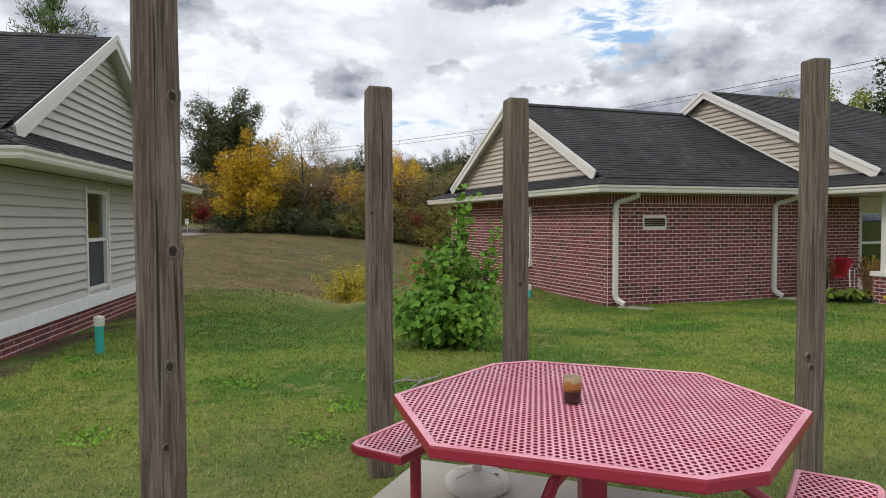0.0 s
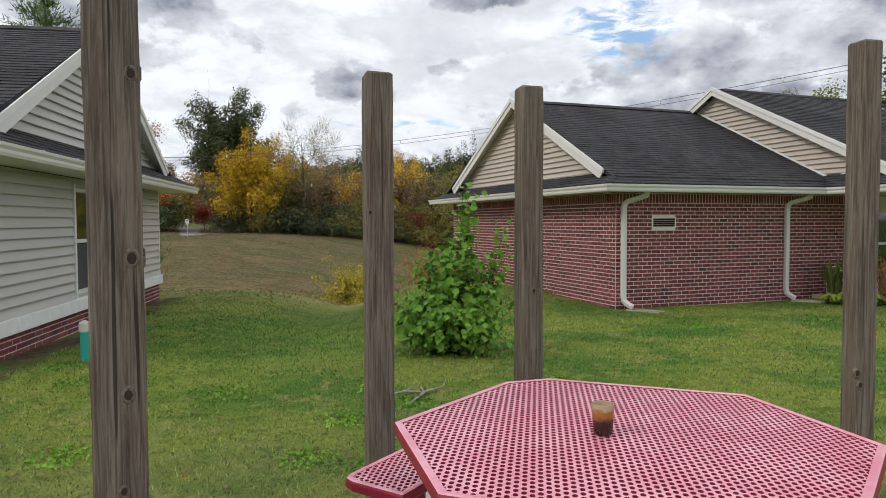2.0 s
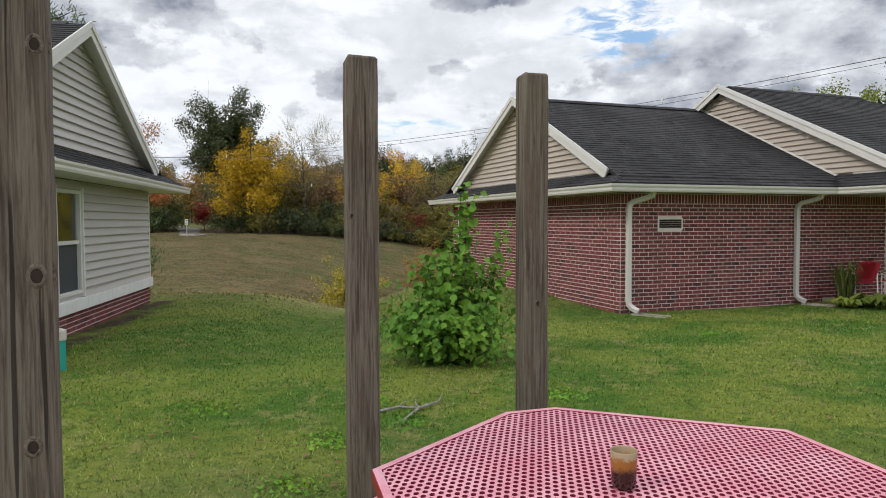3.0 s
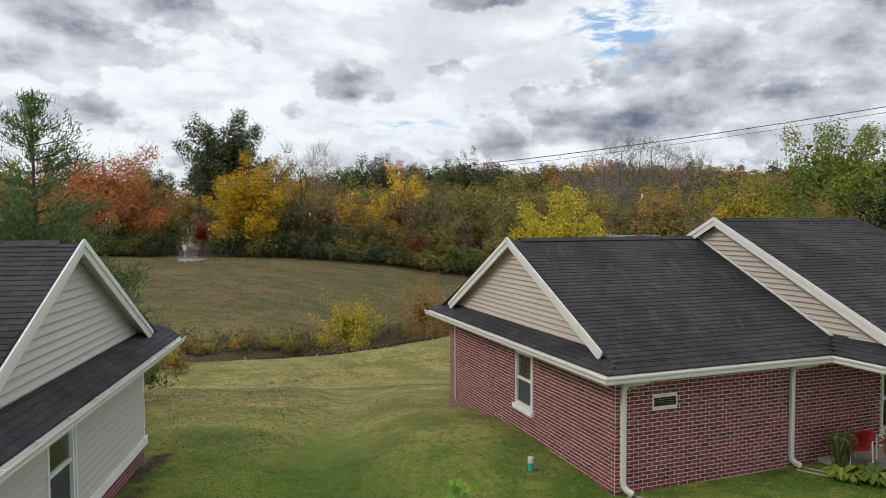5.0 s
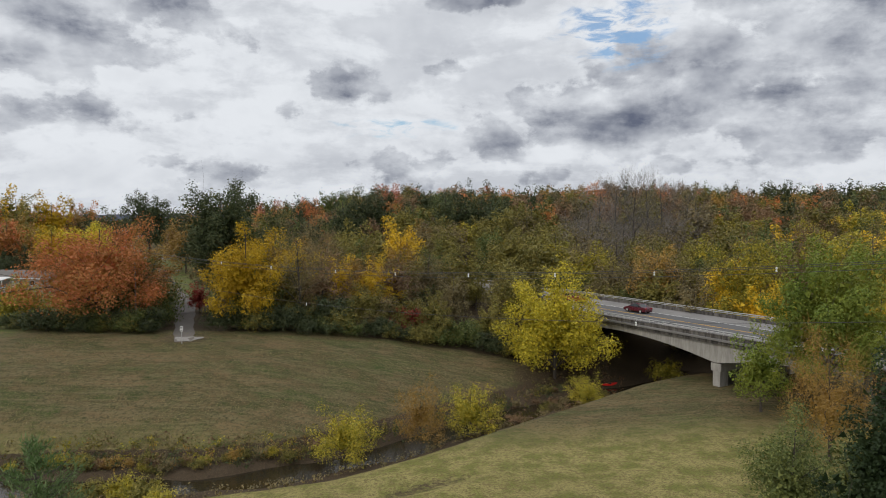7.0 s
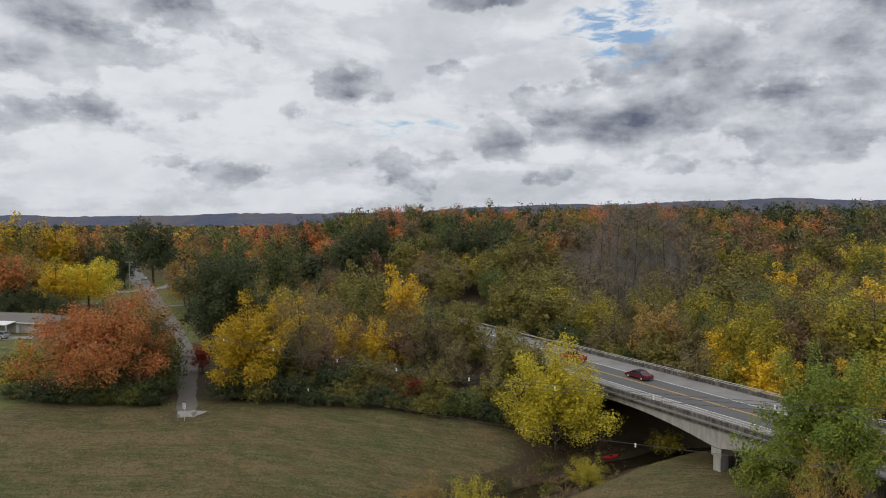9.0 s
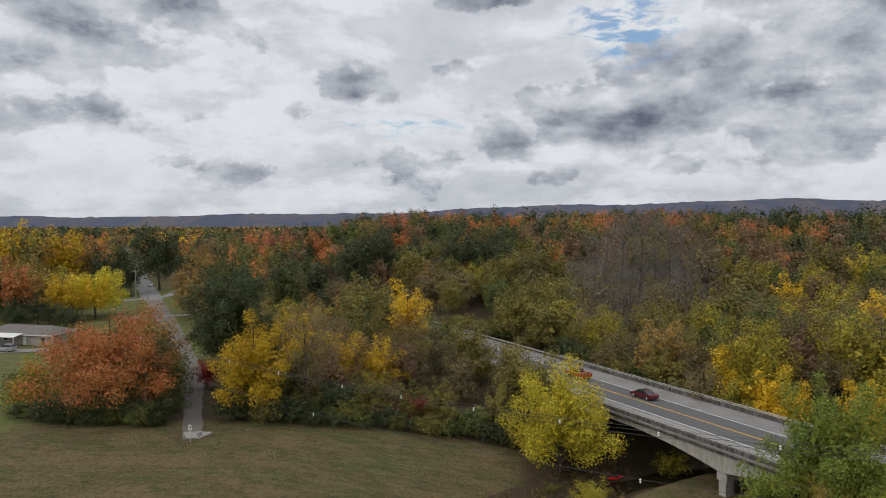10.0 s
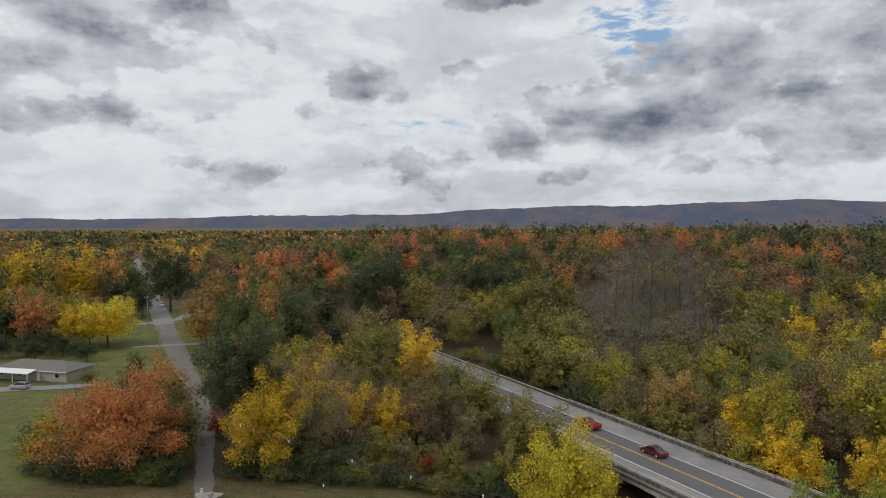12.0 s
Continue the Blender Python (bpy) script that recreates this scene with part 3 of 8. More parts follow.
def sash_window(parent, plane, out, v0, v1, w0, w1, glass, lower, name="window"):
    """A white double-hung window in the wall x = plane, facing out."""
    win = thing(name, "", "")
    win.parent = parent
    if "label" in win:
        del win["label"]
    t = 0.06
    x0, x1 = sorted((plane - out * 0.06, plane + out * 0.034))
    for a, b, c, d in ((v0, v1, w1 - t, w1), (v0, v1, w0, w0 + t), (v0, v0 + t, w0 + t, w1 - t), (v1 - t, v1, w0 + t, w1 - t)):
        part("window_frame", solid(x0, x1, a, b, c, d, 0.004), WHITE, win)
    mid = (w0 + w1) / 2
    xa, xb = sorted((plane - out * 0.05, plane + out * 0.012))
    part("meeting_rail", solid(xa, xb, v0 + t, v1 - t, mid - 0.03, mid + 0.03, 0.003), WHITE, win)
    for a, b, m in ((mid + 0.03, w1 - t, glass), (w0 + t, mid - 0.03, lower)):
        xa, xb = sorted((plane - out * 0.035, plane - out * 0.029))
        part("pane", solid(xa, xb, v0 + t, v1 - t, a, b), m, win)
    return win


def glass_material():
    m, n = material("window_glass")
    glossy = n.add("ShaderNodeBsdfGlossy", {"Color": (0.9, 0.92, 0.93, 1), "Roughness": 0.02}).outputs[0]
    clear = n.add("ShaderNodeBsdfTransparent", {"Color": (0.75, 0.78, 0.78, 1)}).outputs[0]
    fac = n.math("ADD", 0.04, n.math("MULTIPLY", n.add("ShaderNodeFresnel", {"IOR": 1.5}).outputs[0], 0.9))
    n.add("ShaderNodeOutputMaterial", {"Surface": n.add("ShaderNodeMixShader", {0: fac, 1: clear, 2: glossy}).outputs[0]})
    return m


GLASS = glass_material()
SCREEN = plain("insect_screen", (0.055, 0.060, 0.066), 0.7, vary=0.08, scale=2, grain=200)
BLIND = plain("pale_blind", (0.82, 0.83, 0.80), 0.8, vary=0.06)
RUST = plain("rusty_vent", (0.030, 0.018, 0.012), 0.8, vary=0.3)
DARK = plain("dark_interior", (0.05, 0.05, 0.05), 0.9)


def window_inside(parent, plane, out, v0, v1, w0, w1):
    """The blind behind the upper pane and a dark box behind the lower."""
    xa, xb = sorted((plane - out * 0.058, plane - out * 0.044))
    z = (w0 + w1) / 2 + 0.02
    while z < w1 - 0.06:
        part("blind_slat", solid(xa, xb, v0 + 0.05, v1 - 0.05, z, z + 0.026), BLIND, parent)
        z += 0.030
    xa, xb = sorted((plane - out * 0.16, plane - out * 0.14))
    part("window_back", solid(xa, xb, v0, v1, w0, w1), DARK, parent)


def downspout(parent, x, y, top, bottom, toward, side):
    """A rectangular pipe with an offset at the top and a kicked-out shoe. toward: unit vector (x, y) away from the wall."""
    tx, ty = toward
    sx, sy = side
    bm = bmesh.new()
    path = [(x + sx * 0.30 + tx * 0.40, y + sy * 0.30 + ty * 0.40, top), (x + sx * 0.29 + tx * 0.40, y + sy * 0.29 + ty * 0.40, top - 0.07), (x + sx * 0.22 + tx * 0.30, y + sy * 0.22 + ty * 0.30, top - 0.12),
            (x + sx * 0.06 + tx * 0.10, y + sy * 0.06 + ty * 0.10, top - 0.19), (x + sx * 0.01 + tx * 0.055, y + sy * 0.01 + ty * 0.055, top - 0.25), (x + tx * 0.05, y + ty * 0.05, top - 0.33),
            (x + tx * 0.05, y + ty * 0.05, bottom + 0.24), (x + tx * 0.06 + sx * 0.01, y + ty * 0.06 + sy * 0.01, bottom + 0.16), (x + tx * 0.11 + sx * 0.06, y + ty * 0.11 + sy * 0.06, bottom + 0.09), (x + tx * 0.20 + sx * 0.13, y + ty * 0.20 + sy * 0.13, bottom + 0.04)]
    rings = []
    s, t = Vector((sx, sy, 0)), Vector((tx, ty, 0))
    for i, p in enumerate(path):
        p = Vector(p)
        d = (Vector(path[min(i + 1, len(path) - 1)]) - Vector(path[max(i - 1, 0)])).normalized()
        up = s.cross(d).normalized()
        if up.length < 0.1:
            up = t
        wide = d.cross(up).normalized()
        h, k = 0.050, 0.036
        rings.append([bm.verts.new(p + wide * a + up * b) for a, b in ((-h, -k), (-h + 0.012, -k - 0.006), (h - 0.012, -k - 0.006), (h, -k), (h, k), (h - 0.012, k + 0.006), (-h + 0.012, k + 0.006), (-h, k))])
    for a, b in zip(rings, rings[1:]):
        for i in range(8):
            bm.faces.new((a[i], a[(i + 1) % 8], b[(i + 1) % 8], b[i]))
    bmesh.ops.recalc_face_normals(bm, faces=bm.faces)
    part("downspout", bm, GUTTER, parent)


def brick_house():
    h = thing("brick_house", "red brick house with beige gables and black shingles", "house", pose(3.49, 14.17, -0.36, 0, 0, 20.2))
    V, TOP, O, G = 9.24, 2.44, 0.54, -0.24                      # side length, wall top, eave overhang, gable overhang
    EAVE, SLOPE = 2.60, 0.492
    RV, RW = 4.34, 5.02                                          # first ridge
    U2, RV2, RW2, O2, U_END = 5.74, 3.45, 5.52, -2.46, 13.5      # second gable's wall, its ridge, its front eave
    # walls of block with a brick face; the mortar lies behind the bricks
    front = part("wall", solid(0.0, 7.35, 0.0, 0.2, -0.6, TOP), MORTAR, h)
    side = part("wall", solid(0.0, 0.2, 0.2, 3.46, -0.9, TOP), MORTAR, h)
    for a, b, c, d in ((4.36, V, -0.9, TOP), (3.46, 4.36, -0.9, 0.80), (3.46, 4.36, 2.18, TOP)):
        part("wall", solid(0.0, 0.2, a, b, c, d), MORTAR, h)
    part("wall", solid(0.2, U_END, V - 0.2, V, -0.6, TOP), MORTAR, h)
    part("wall", solid(U_END - 0.2, U_END, 0.2, V - 0.2, -0.6, TOP), MORTAR, h)
    part("wall", solid(8.9, U_END - 0.2, 0.0, 0.2, -0.6, TOP), MORTAR, h)
    part("wall", solid(7.35, 8.9, 0.0, 0.2, -0.6, 0.55), MORTAR, h)
    lay_bricks(front, "x", 0.0, 0.0, 7.35, -0.02, TOP - 0.21, -1, [(0.885, 1.485, 1.71, 1.94)], True)
    lay_bricks(side, "y", 0.0, 0.0, V, -0.70, TOP - 0.21, -1, [(3.44, 4.38, 0.74, 2.2)], True)
    part("ceiling", solid(0.2, U_END - 0.2, 0.2, V - 0.2, TOP - 0.03, TOP - 0.005), WHITE, h)
    # soffits
    part("soffit", solid(-O + 0.02, U2 - 0.6, -O + 0.02, 0.0, TOP + 0.012, TOP + 0.03), GUTTER, h)
    part("soffit", solid(-O + 0.02, 0.0, 0.0, V + O, TOP + 0.012, TOP + 0.03), GUTTER, h)
    part("soffit", solid(U2 - 0.62, U_END + 0.4, O2 + 0.05, -O, TOP + 0.012, TOP + 0.03), GUTTER, h)
    part("soffit", solid(U2 - 0.62, U_END, -O, -0.004, TOP + 0.012, TOP + 0.03), GUTTER, h)
    bm = bmesh.new()
    gutter_run(bm, [(-O, V + O, TOP, -1, 1), (-O, -O, TOP, -1, -1), (U2 - 0.62, -O, TOP, -1, -1), (U2 - 0.62, O2, TOP, -1, -1), (U_END + 0.4, O2, TOP, 0, -1)])
    part("gutter", bm, GUTTER, h)
    part("fascia", solid(-O, U2 - 0.62, -O, -O + 0.02, TOP + 0.03, EAVE - 0.01), GUTTER, h)
    part("fascia", solid(-O, -O + 0.02, -O + 0.02, V + O, TOP + 0.03, EAVE - 0.01), GUTTER, h)
    downspout(h, 0.16, 0.0, TOP + 0.01, 0.06, (0, -1), (1, 0))
    downspout(h, 4.55, 0.0, TOP + 0.01, 0.06, (0, -1), (1, 0))
    # roof of the first block
    hip = EAVE + SLOPE * (O + G)                                # where the gable's slope begins above the pent roof
    v0 = -O
    roof = part("roof", slab([(G, G, EAVE + SLOPE * (G + O)), (U2 + 0.3, G, EAVE + SLOPE * (G + O)), (U2 + 0.3, RV, RW), (G, RV, RW)]), SHINGLE, h)
    roof_plane(roof, (G, -O, EAVE), (1, 0, 0), (0, 1, SLOPE), (G + O) * 1.115, (RV + O) * 1.115, lambda s: (0.0, U2 - G + 0.02))
    pent = part("roof", slab([(-O, -O, EAVE), (U2 - 0.62, -O, EAVE), (U2 + 0.05, G + 0.02, EAVE + SLOPE * (G + O)), (G, G + 0.02, EAVE + SLOPE * (G + O))]), SHINGLE, h)
    roof_plane(pent, (-O, -O, EAVE), (1, 0, 0), (0, 1, SLOPE), 0.0, (G + O) * 1.115, lambda s: (s * 0.9, U2 - 0.62 + O + s * 0.9))
    end = part("roof", slab([(-O, V + O, EAVE), (-O, -O, EAVE), (0.02, 0.02, EAVE + SLOPE * O), (0.02, V, EAVE + SLOPE * O)]), SHINGLE, h)
    roof_plane(end, (-O, -O, EAVE), (0, 1, 0), (1, 0, SLOPE), 0.0, O * 1.115 + 0.03, lambda s: (s * 0.9, V + 2 * O - s * 0.9))
    back_ = part("roof", slab([(G, RV, RW), (U2 + 0.3, RV, RW), (U2 + 0.3, V + O, EAVE), (G, V + O, EAVE)]), SHINGLE, h)
    bm = bmesh.new()
    for k in range(20):
        u = G + 0.32 + 0.29 * k
        if u < U2 - 0.2:
            prism(bm, [(u, RV - 0.15, RW - 0.045 + 0.004 * (k % 2)), (u, RV, RW + 0.045 + 0.004 * (k % 2)), (u, RV + 0.15, RW - 0.045), (u, RV, RW + 0.03)], (0.285, 0, 0))
    part("ridge_vent", bm, SHINGLE, h, "black ridge vent along the roof top")
    # first gable
    tip = EAVE + SLOPE * (O + G) + 0.02
    slope2 = (RW - 2.87) / (RV - 0.07)
    gable = part("gable_wall", prism(bmesh.new(), [(0.0, 0.1, EAVE + SLOPE * O - 0.1), (0.0, RV, RW - 0.12), (0.0, V - 0.5, EAVE + SLOPE * O - 0.1)], (0.1, 0, 0)), BEIGE, h)
    clapboards(gable, BEIGE, 0.0, -1, EAVE + SLOPE * O + 0.02, RW - 0.16, lambda w: (0.02 + (w - 2.87) / slope2 + 0.1, 2 * RV - 0.02 - (w - 2.87) / slope2 - 0.1), 0.125)
    part("gable_trim", solid(-0.03, -0.004, 0.10, 2 * RV - 0.1, EAVE + SLOPE * O - 0.012, EAVE + SLOPE * O + 0.035), WHITE, gable)
    barge(h, G, -1, 0.05, 2.90, RV, RW + 0.04)
    barge(h, G, -1, 2 * RV - 0.05, 2.90, RV, RW + 0.04)
    # second block: a wider gable whose foot comes forward over the porch
    s2 = (RW2 - EAVE) / (RV2 - O2)
    B = U2 - 0.22
    up_len = math.hypot(RV2 - O2, RW2 - EAVE)
    RIDGE_END = 10.7
    roof2 = part("roof", slab([(B, O2 + 0.55, EAVE + s2 * 0.55), (U_END + 0.4, O2, EAVE - 0.02), (RIDGE_END, RV2, RW2), (B, RV2, RW2)]), SHINGLE, h)
    roof_plane(roof2, (B, O2, EAVE), (1, 0, 0), (0, RV2 - O2, RW2 - EAVE), 0.60, up_len, lambda s: (0.0, U_END + 0.4 - B - (U_END + 0.4 - RIDGE_END) * s / up_len))
    part("roof", slab([(U_END + 0.4, O2, EAVE - 0.02), (U_END + 0.4, V + O, EAVE - 0.02), (RIDGE_END, RV2, RW2)]), SHINGLE, h)
    part("roof", slab([(B, RV2, RW2), (RIDGE_END, RV2, RW2), (U_END + 0.4, V + O, EAVE - 0.02), (B, V + O, EAVE - 0.02)]), SHINGLE, h)
    pent2 = part("roof", slab([(U2 - 0.62, O2, EAVE), (U_END + 0.4, O2, EAVE), (U_END + 0.4, O2 + 0.6, EAVE + s2 * 0.6), (U2 + 0.02, O2 + 0.6, EAVE + s2 * 0.6), (U2 + 0.02, -O, EAVE + SLOPE * 0.64), (U2 - 0.62, -O, EAVE)]), SHINGLE, h)
    roof_plane(pent2, (U2 - 0.62, O2, EAVE), (0, 1, 0), (1, 0, SLOPE), 0.0, 0.70, lambda s: (s * 0.85, -O - O2 + s * 0.9))
    roof_plane(pent2, (U2 - 0.62, O2, EAVE), (1, 0, 0), (0, RV2 - O2, RW2 - EAVE), 0.0, 0.62, lambda s: (s * 0.9, U_END + 1.0 - U2))
    gable2 = part("gable_wall", prism(bmesh.new(), [(U2, O2 + 0.6, EAVE + 0.25), (U2, RV2, RW2 - 0.12), (U2, RV2 + 3.5, EAVE + 1.0), (U2, RV2 + 3.5, EAVE + 0.25)], (0.1, 0, 0)), BEIGE, h)
    clapboards(gable2, BEIGE, U2, -1, EAVE + 0.34, RW2 - 0.16, lambda w: (O2 + (w - EAVE) / s2 + 0.2, min(2 * RV2 - O2 - (w - EAVE) / s2 - 0.2, 6.5)), 0.125)
    part("gable_trim", solid(U2 - 0.03, U2 - 0.004, O2 + 0.75, -O + 0.1, EAVE + 0.29, EAVE + 0.34), WHITE, gable2)
    barge(h, B, -1, O2 + 0.55, EAVE + s2 * 0.55 + 0.05, RV2, RW2 + 0.04)
    barge(h, B, -1, 2 * RV2 - O2 - 0.55, EAVE + s2 * 0.55 + 0.05, RV2, RW2 + 0.04)
    bm = bmesh.new()
    for k in range(17):
        u = B + 0.32 + 0.29 * k
        prism(bm, [(u, RV2 - 0.15, RW2 - 0.045 + 0.004 * (k % 2)), (u, RV2, RW2 + 0.045 + 0.004 * (k % 2)), (u, RV2 + 0.15, RW2 - 0.045), (u, RV2, RW2 + 0.03)], (0.285, 0, 0))
    part("ridge_vent", bm, SHINGLE, h)
    # flashing where the second gable rises out of the first roof
    p, q = Vector((U2 - 0.05, -O + 0.05, EAVE + SLOPE * 0.1)), Vector((U2 - 0.05, RV, RW))
    part("flashing", prism(bmesh.new(), [p, q, q + Vector((0, 0, 0.05)), p + Vector((0, 0, 0.05))], (0.03, 0, 0)), WHITE, h)
    # brick vent in the front wall
    vent = thing("wall_vent", "", "")
    vent.parent = h
    for a, b, c, d in ((0.88, 1.49, 1.915, 1.945), (0.88, 1.49, 1.705, 1.735), (0.88, 0.91, 1.735, 1.915), (1.46, 1.49, 1.735, 1.915)):
        part("vent_frame", solid(a, b, -0.02, 0.03, c, d, 0.003), WHITE, vent)
    for k in range(4):
        part("vent_slat", solid(0.91, 1.46, -0.014 - 0.004 * (k % 2), -0.002, 1.742 + 0.044 * k, 1.778 + 0.044 * k, 0.003), RUST, vent)
    win = sash_window(h, 0.0, -1, 3.46, 4.36, 0.82, 2.18, GLASS, SCREEN)
    window_inside(win, 0.0, -1, 3.46, 4.36, 0.82, 2.18)
    part("window_sill", solid(-0.09, 0.05, 3.38, 4.44, 0.68, 0.80, 0.012), STONE, win)
    # thin conduit by the far corner of the side wall
    part("conduit", tube(bmesh.new(), [(-0.03, V - 0.55, -0.2), (-0.03, V - 0.55, TOP)], 0.016, 8), WHITE, h)
    # porch: column on a brick foot, beam, window in the wall behind
    part("porch_beam", solid(U2 + 0.05, U_END, O2 + 0.5, O2 + 0.72, TOP - 0.22, TOP + 0.01), GUTTER, h)
    for u in (5.86, 9.6):
        part("porch_column", solid(u - 0.10, u + 0.10, O2 + 0.51, O2 + 0.71, 0.74, TOP - 0.22, 0.008), WHITE, h)
        part("column_cap", solid(u - 0.24, u + 0.24, O2 + 0.37, O2 + 0.85, 0.64, 0.74, 0.012), WHITE, h)
        foot = part("column_foot", solid(u - 0.19, u + 0.19, O2 + 0.42, O2 + 0.80, -0.3, 0.64), MORTAR, h)
        lay_bricks(foot, "x", O2 + 0.42, u - 0.19, u + 0.19, -0.02, 0.63, -1)
        lay_bricks(foot, "y", u - 0.19, O2 + 0.42, O2 + 0.80, -0.02, 0.63, -1)
    wide = thing("window", "", "")
    wide.parent = h
    for a, b, c, d in ((7.35, 8.9, 2.0, 2.06), (7.35, 8.9, 0.55, 0.61), (7.35, 7.41, 0.61, 2.0), (8.84, 8.9, 0.61, 2.0), (7.41, 8.84, 1.26, 1.32)):
        part("window_frame", solid(a, b, -0.03, 0.06, c, d, 0.004), WHITE, wide)
    part("pane", solid(7.41, 8.84, 0.03, 0.036, 0.61, 2.0), GLASS, wide)
    part("window_back", solid(7.3, 9.0, 0.26, 0.28, 0.5, 2.1), DARK, wide)
    part("wall", solid(7.35, 8.9, 0.0, 0.2, 2.06, TOP), MORTAR, h)
    part("porch_floor", solid(U2 - 0.35, U_END, O2 + 1.0, 0.0, -0.5, 0.14, 0.01), CONCRETE, h)
    return h


def siding_house():
    """Cream siding over a brick foot; the long gable wall faces the lawn."""
    h = thing("siding_house", "cream siding house with brick foot and black shingles", "house", pose(-5.46, 8.05, -0.38, 0, 0, 9.0))
    V, TOP, O, G = 8.22, 2.60, 0.60, 0.24
    EAVE = 2.76
    RV = 4.10
    TIP0, TIP1, WT, RW = 0.10, 8.10, 3.05, 5.18
    body = part("wall", solid(-0.2, 0.0, 0.0, V, -0.9, 0.46), MORTAR, h)
    lay_bricks(body, "y", 0.0, 0.0, V, -0.34, 0.46, 1)
    W0, W1 = 3.11, 4.13
    for a, b, c, d in ((0.0, W0, 0.64, TOP), (W1, V, 0.64, TOP), (W0, W1, 2.44, TOP), (W0, W1, 0.64, 0.73)):
        part("wall", solid(-0.2, -0.004, a, b, c, d), SIDING, h)
    part("wall", solid(-8.0, -0.2, V - 0.2, V, -0.9, TOP), SIDING, h)
    part("wall", solid(-8.0, -0.2, 0.0, 0.2, -0.9, TOP), SIDING, h)
    part("wall", solid(-8.0, -7.8, 0.2, V - 0.2, -0.9, TOP), SIDING, h)
    # stone band, in lengths
    cuts = [-0.05, 1.0, 2.05, 3.10, 4.25, 5.45, 6.8, V + 0.06]
    for a, b in zip(cuts, cuts[1:]):
        part("stone_band", solid(-0.15, 0.075, a + 0.003, b - 0.003, 0.46, 0.66, 0.008), STONE, h)
    cladding = part("corner_trim", solid(-0.03, 0.028, -0.03, 0.03, 0.66, TOP, 0.004), WHITE, h)
    for lo, hi, a, b in ((0.66, TOP, 0.0, W0 - 0.05), (0.66, TOP, W1 + 0.05, V - 0.05), ):
        clapboards(cladding, SIDING, 0.0, 1, lo, hi, lambda w, a=a, b=b: (a, b), 0.145)
    clapboards(cladding, SIDING, 0.0, 1, 2.45, TOP, lambda w: (W0 - 0.05, W1 + 0.05), 0.145)
    part("corner_post", solid(-0.03, 0.03, V - 0.06, V + 0.02, 0.66, TOP, 0.004), WHITE, h)
    win = sash_window(h, 0.0, 1, W0, W1, 0.73, 2.44, GLASS, SCREEN)
    for a, b in ((W0 - 0.065, W0 - 0.002), (W1 + 0.002, W1 + 0.065)):
        part("window_trim", solid(-0.02, 0.056, a, b, 0.67, 2.50, 0.004), WHITE, win)
    window_inside(win, 0.0, 1, W0, W1, 0.73, 2.44)
    part("soffit", solid(0.0, O, -O, 9.32, TOP + 0.012, TOP + 0.03), GUTTER, h)
    part("soffit", solid(-8.0, 0.0, -O, 0.0, TOP + 0.012, TOP + 0.03), GUTTER, h)
    part("soffit", solid(-8.0, 0.0, V + 0.002, 9.32, TOP + 0.012, TOP + 0.03), GUTTER, h)
    VF = 9.32
    bm = bmesh.new()
    gutter_run(bm, [(-8.0, -O, TOP, 0, -1), (O, -O, TOP, 1, -1), (O, VF, TOP, 1, 0)])
    part("gutter", bm, GUTTER, h)
    part("fascia", solid(O - 0.02, O, -O + 0.02, VF, TOP + 0.03, EAVE - 0.01), GUTTER, h)
    part("fascia", solid(-8.0, O, -O, -O + 0.02, TOP + 0.03, EAVE - 0.01), GUTTER, h)
    for k in range(9):
        v = 0.3 + 1.05 * k
        part("gutter_hanger", solid(O - 0.02, O + 0.125, v, v + 0.03, TOP + 0.135, TOP + 0.150), WHITE, h)
    # roof: near slope, far slope, pent roof under the gable
    s_near = (RW - EAVE) / (RV + O)
    near = part("roof", slab([(-8.0, -O, EAVE), (G, -O + 0.75, EAVE + s_near * 0.75), (G, RV, RW), (-8.0, RV, RW)]), SHINGLE, h)
    roof_plane(near, (-8.0, -O, EAVE), (1, 0, 0), (0, 1, s_near), 0.0, math.hypot(RV + O, RW - EAVE), lambda s: (0.0, 8.0 + O - s * 0.86 if s < 0.32 else 8.0 + G))
    farr = part("roof", slab([(G, RV, RW), (G, VF - 0.75, EAVE + s_near * 0.5), (-8.0, VF, EAVE), (-8.0, RV, RW)]), SHINGLE, h)
    pent = part("roof", slab([(O, -O, EAVE), (O, VF, EAVE), (-0.02, VF, EAVE + 0.30), (-0.02, -O + 0.5, EAVE + 0.30)]), SHINGLE, h)
    roof_plane(pent, (O, VF, EAVE), (0, -1, 0), (-1, 0, 0.55), 0.0, 0.62, lambda s: (0.0, VF + O - s * 0.86))
    gable = part("gable_wall", prism(bmesh.new(), [(-0.1, TIP0 + 0.1, EAVE + 0.2), (-0.1, RV, RW - 0.12), (-0.1, TIP1 - 0.1, EAVE + 0.2)], (0.095, 0, 0)), SIDING, h)
    sl = (RW - WT) / (RV - TIP0)
    clapboards(gable, SIDING, 0.0, 1, EAVE + 0.34, RW - 0.2, lambda w: (TIP0 + (w - WT) / sl + 0.12, TIP1 - (w - WT) / sl - 0.12), 0.145)
    barge(h, G, 1, TIP0, WT, RV, RW + 0.04)
    barge(h, G, 1, TIP1, WT, RV, RW + 0.04)
    bm = bmesh.new()
    for k in range(27):
        u = G - 0.32 - 0.29 * k
        prism(bm, [(u, RV - 0.15, RW - 0.045 + 0.004 * (k % 2)), (u, RV, RW + 0.045 + 0.004 * (k % 2)), (u, RV + 0.15, RW - 0.045), (u, RV, RW + 0.03)], (-0.285, 0, 0))
    part("ridge_vent", bm, SHINGLE, h, "black ridge vent along the roof top")
    return h


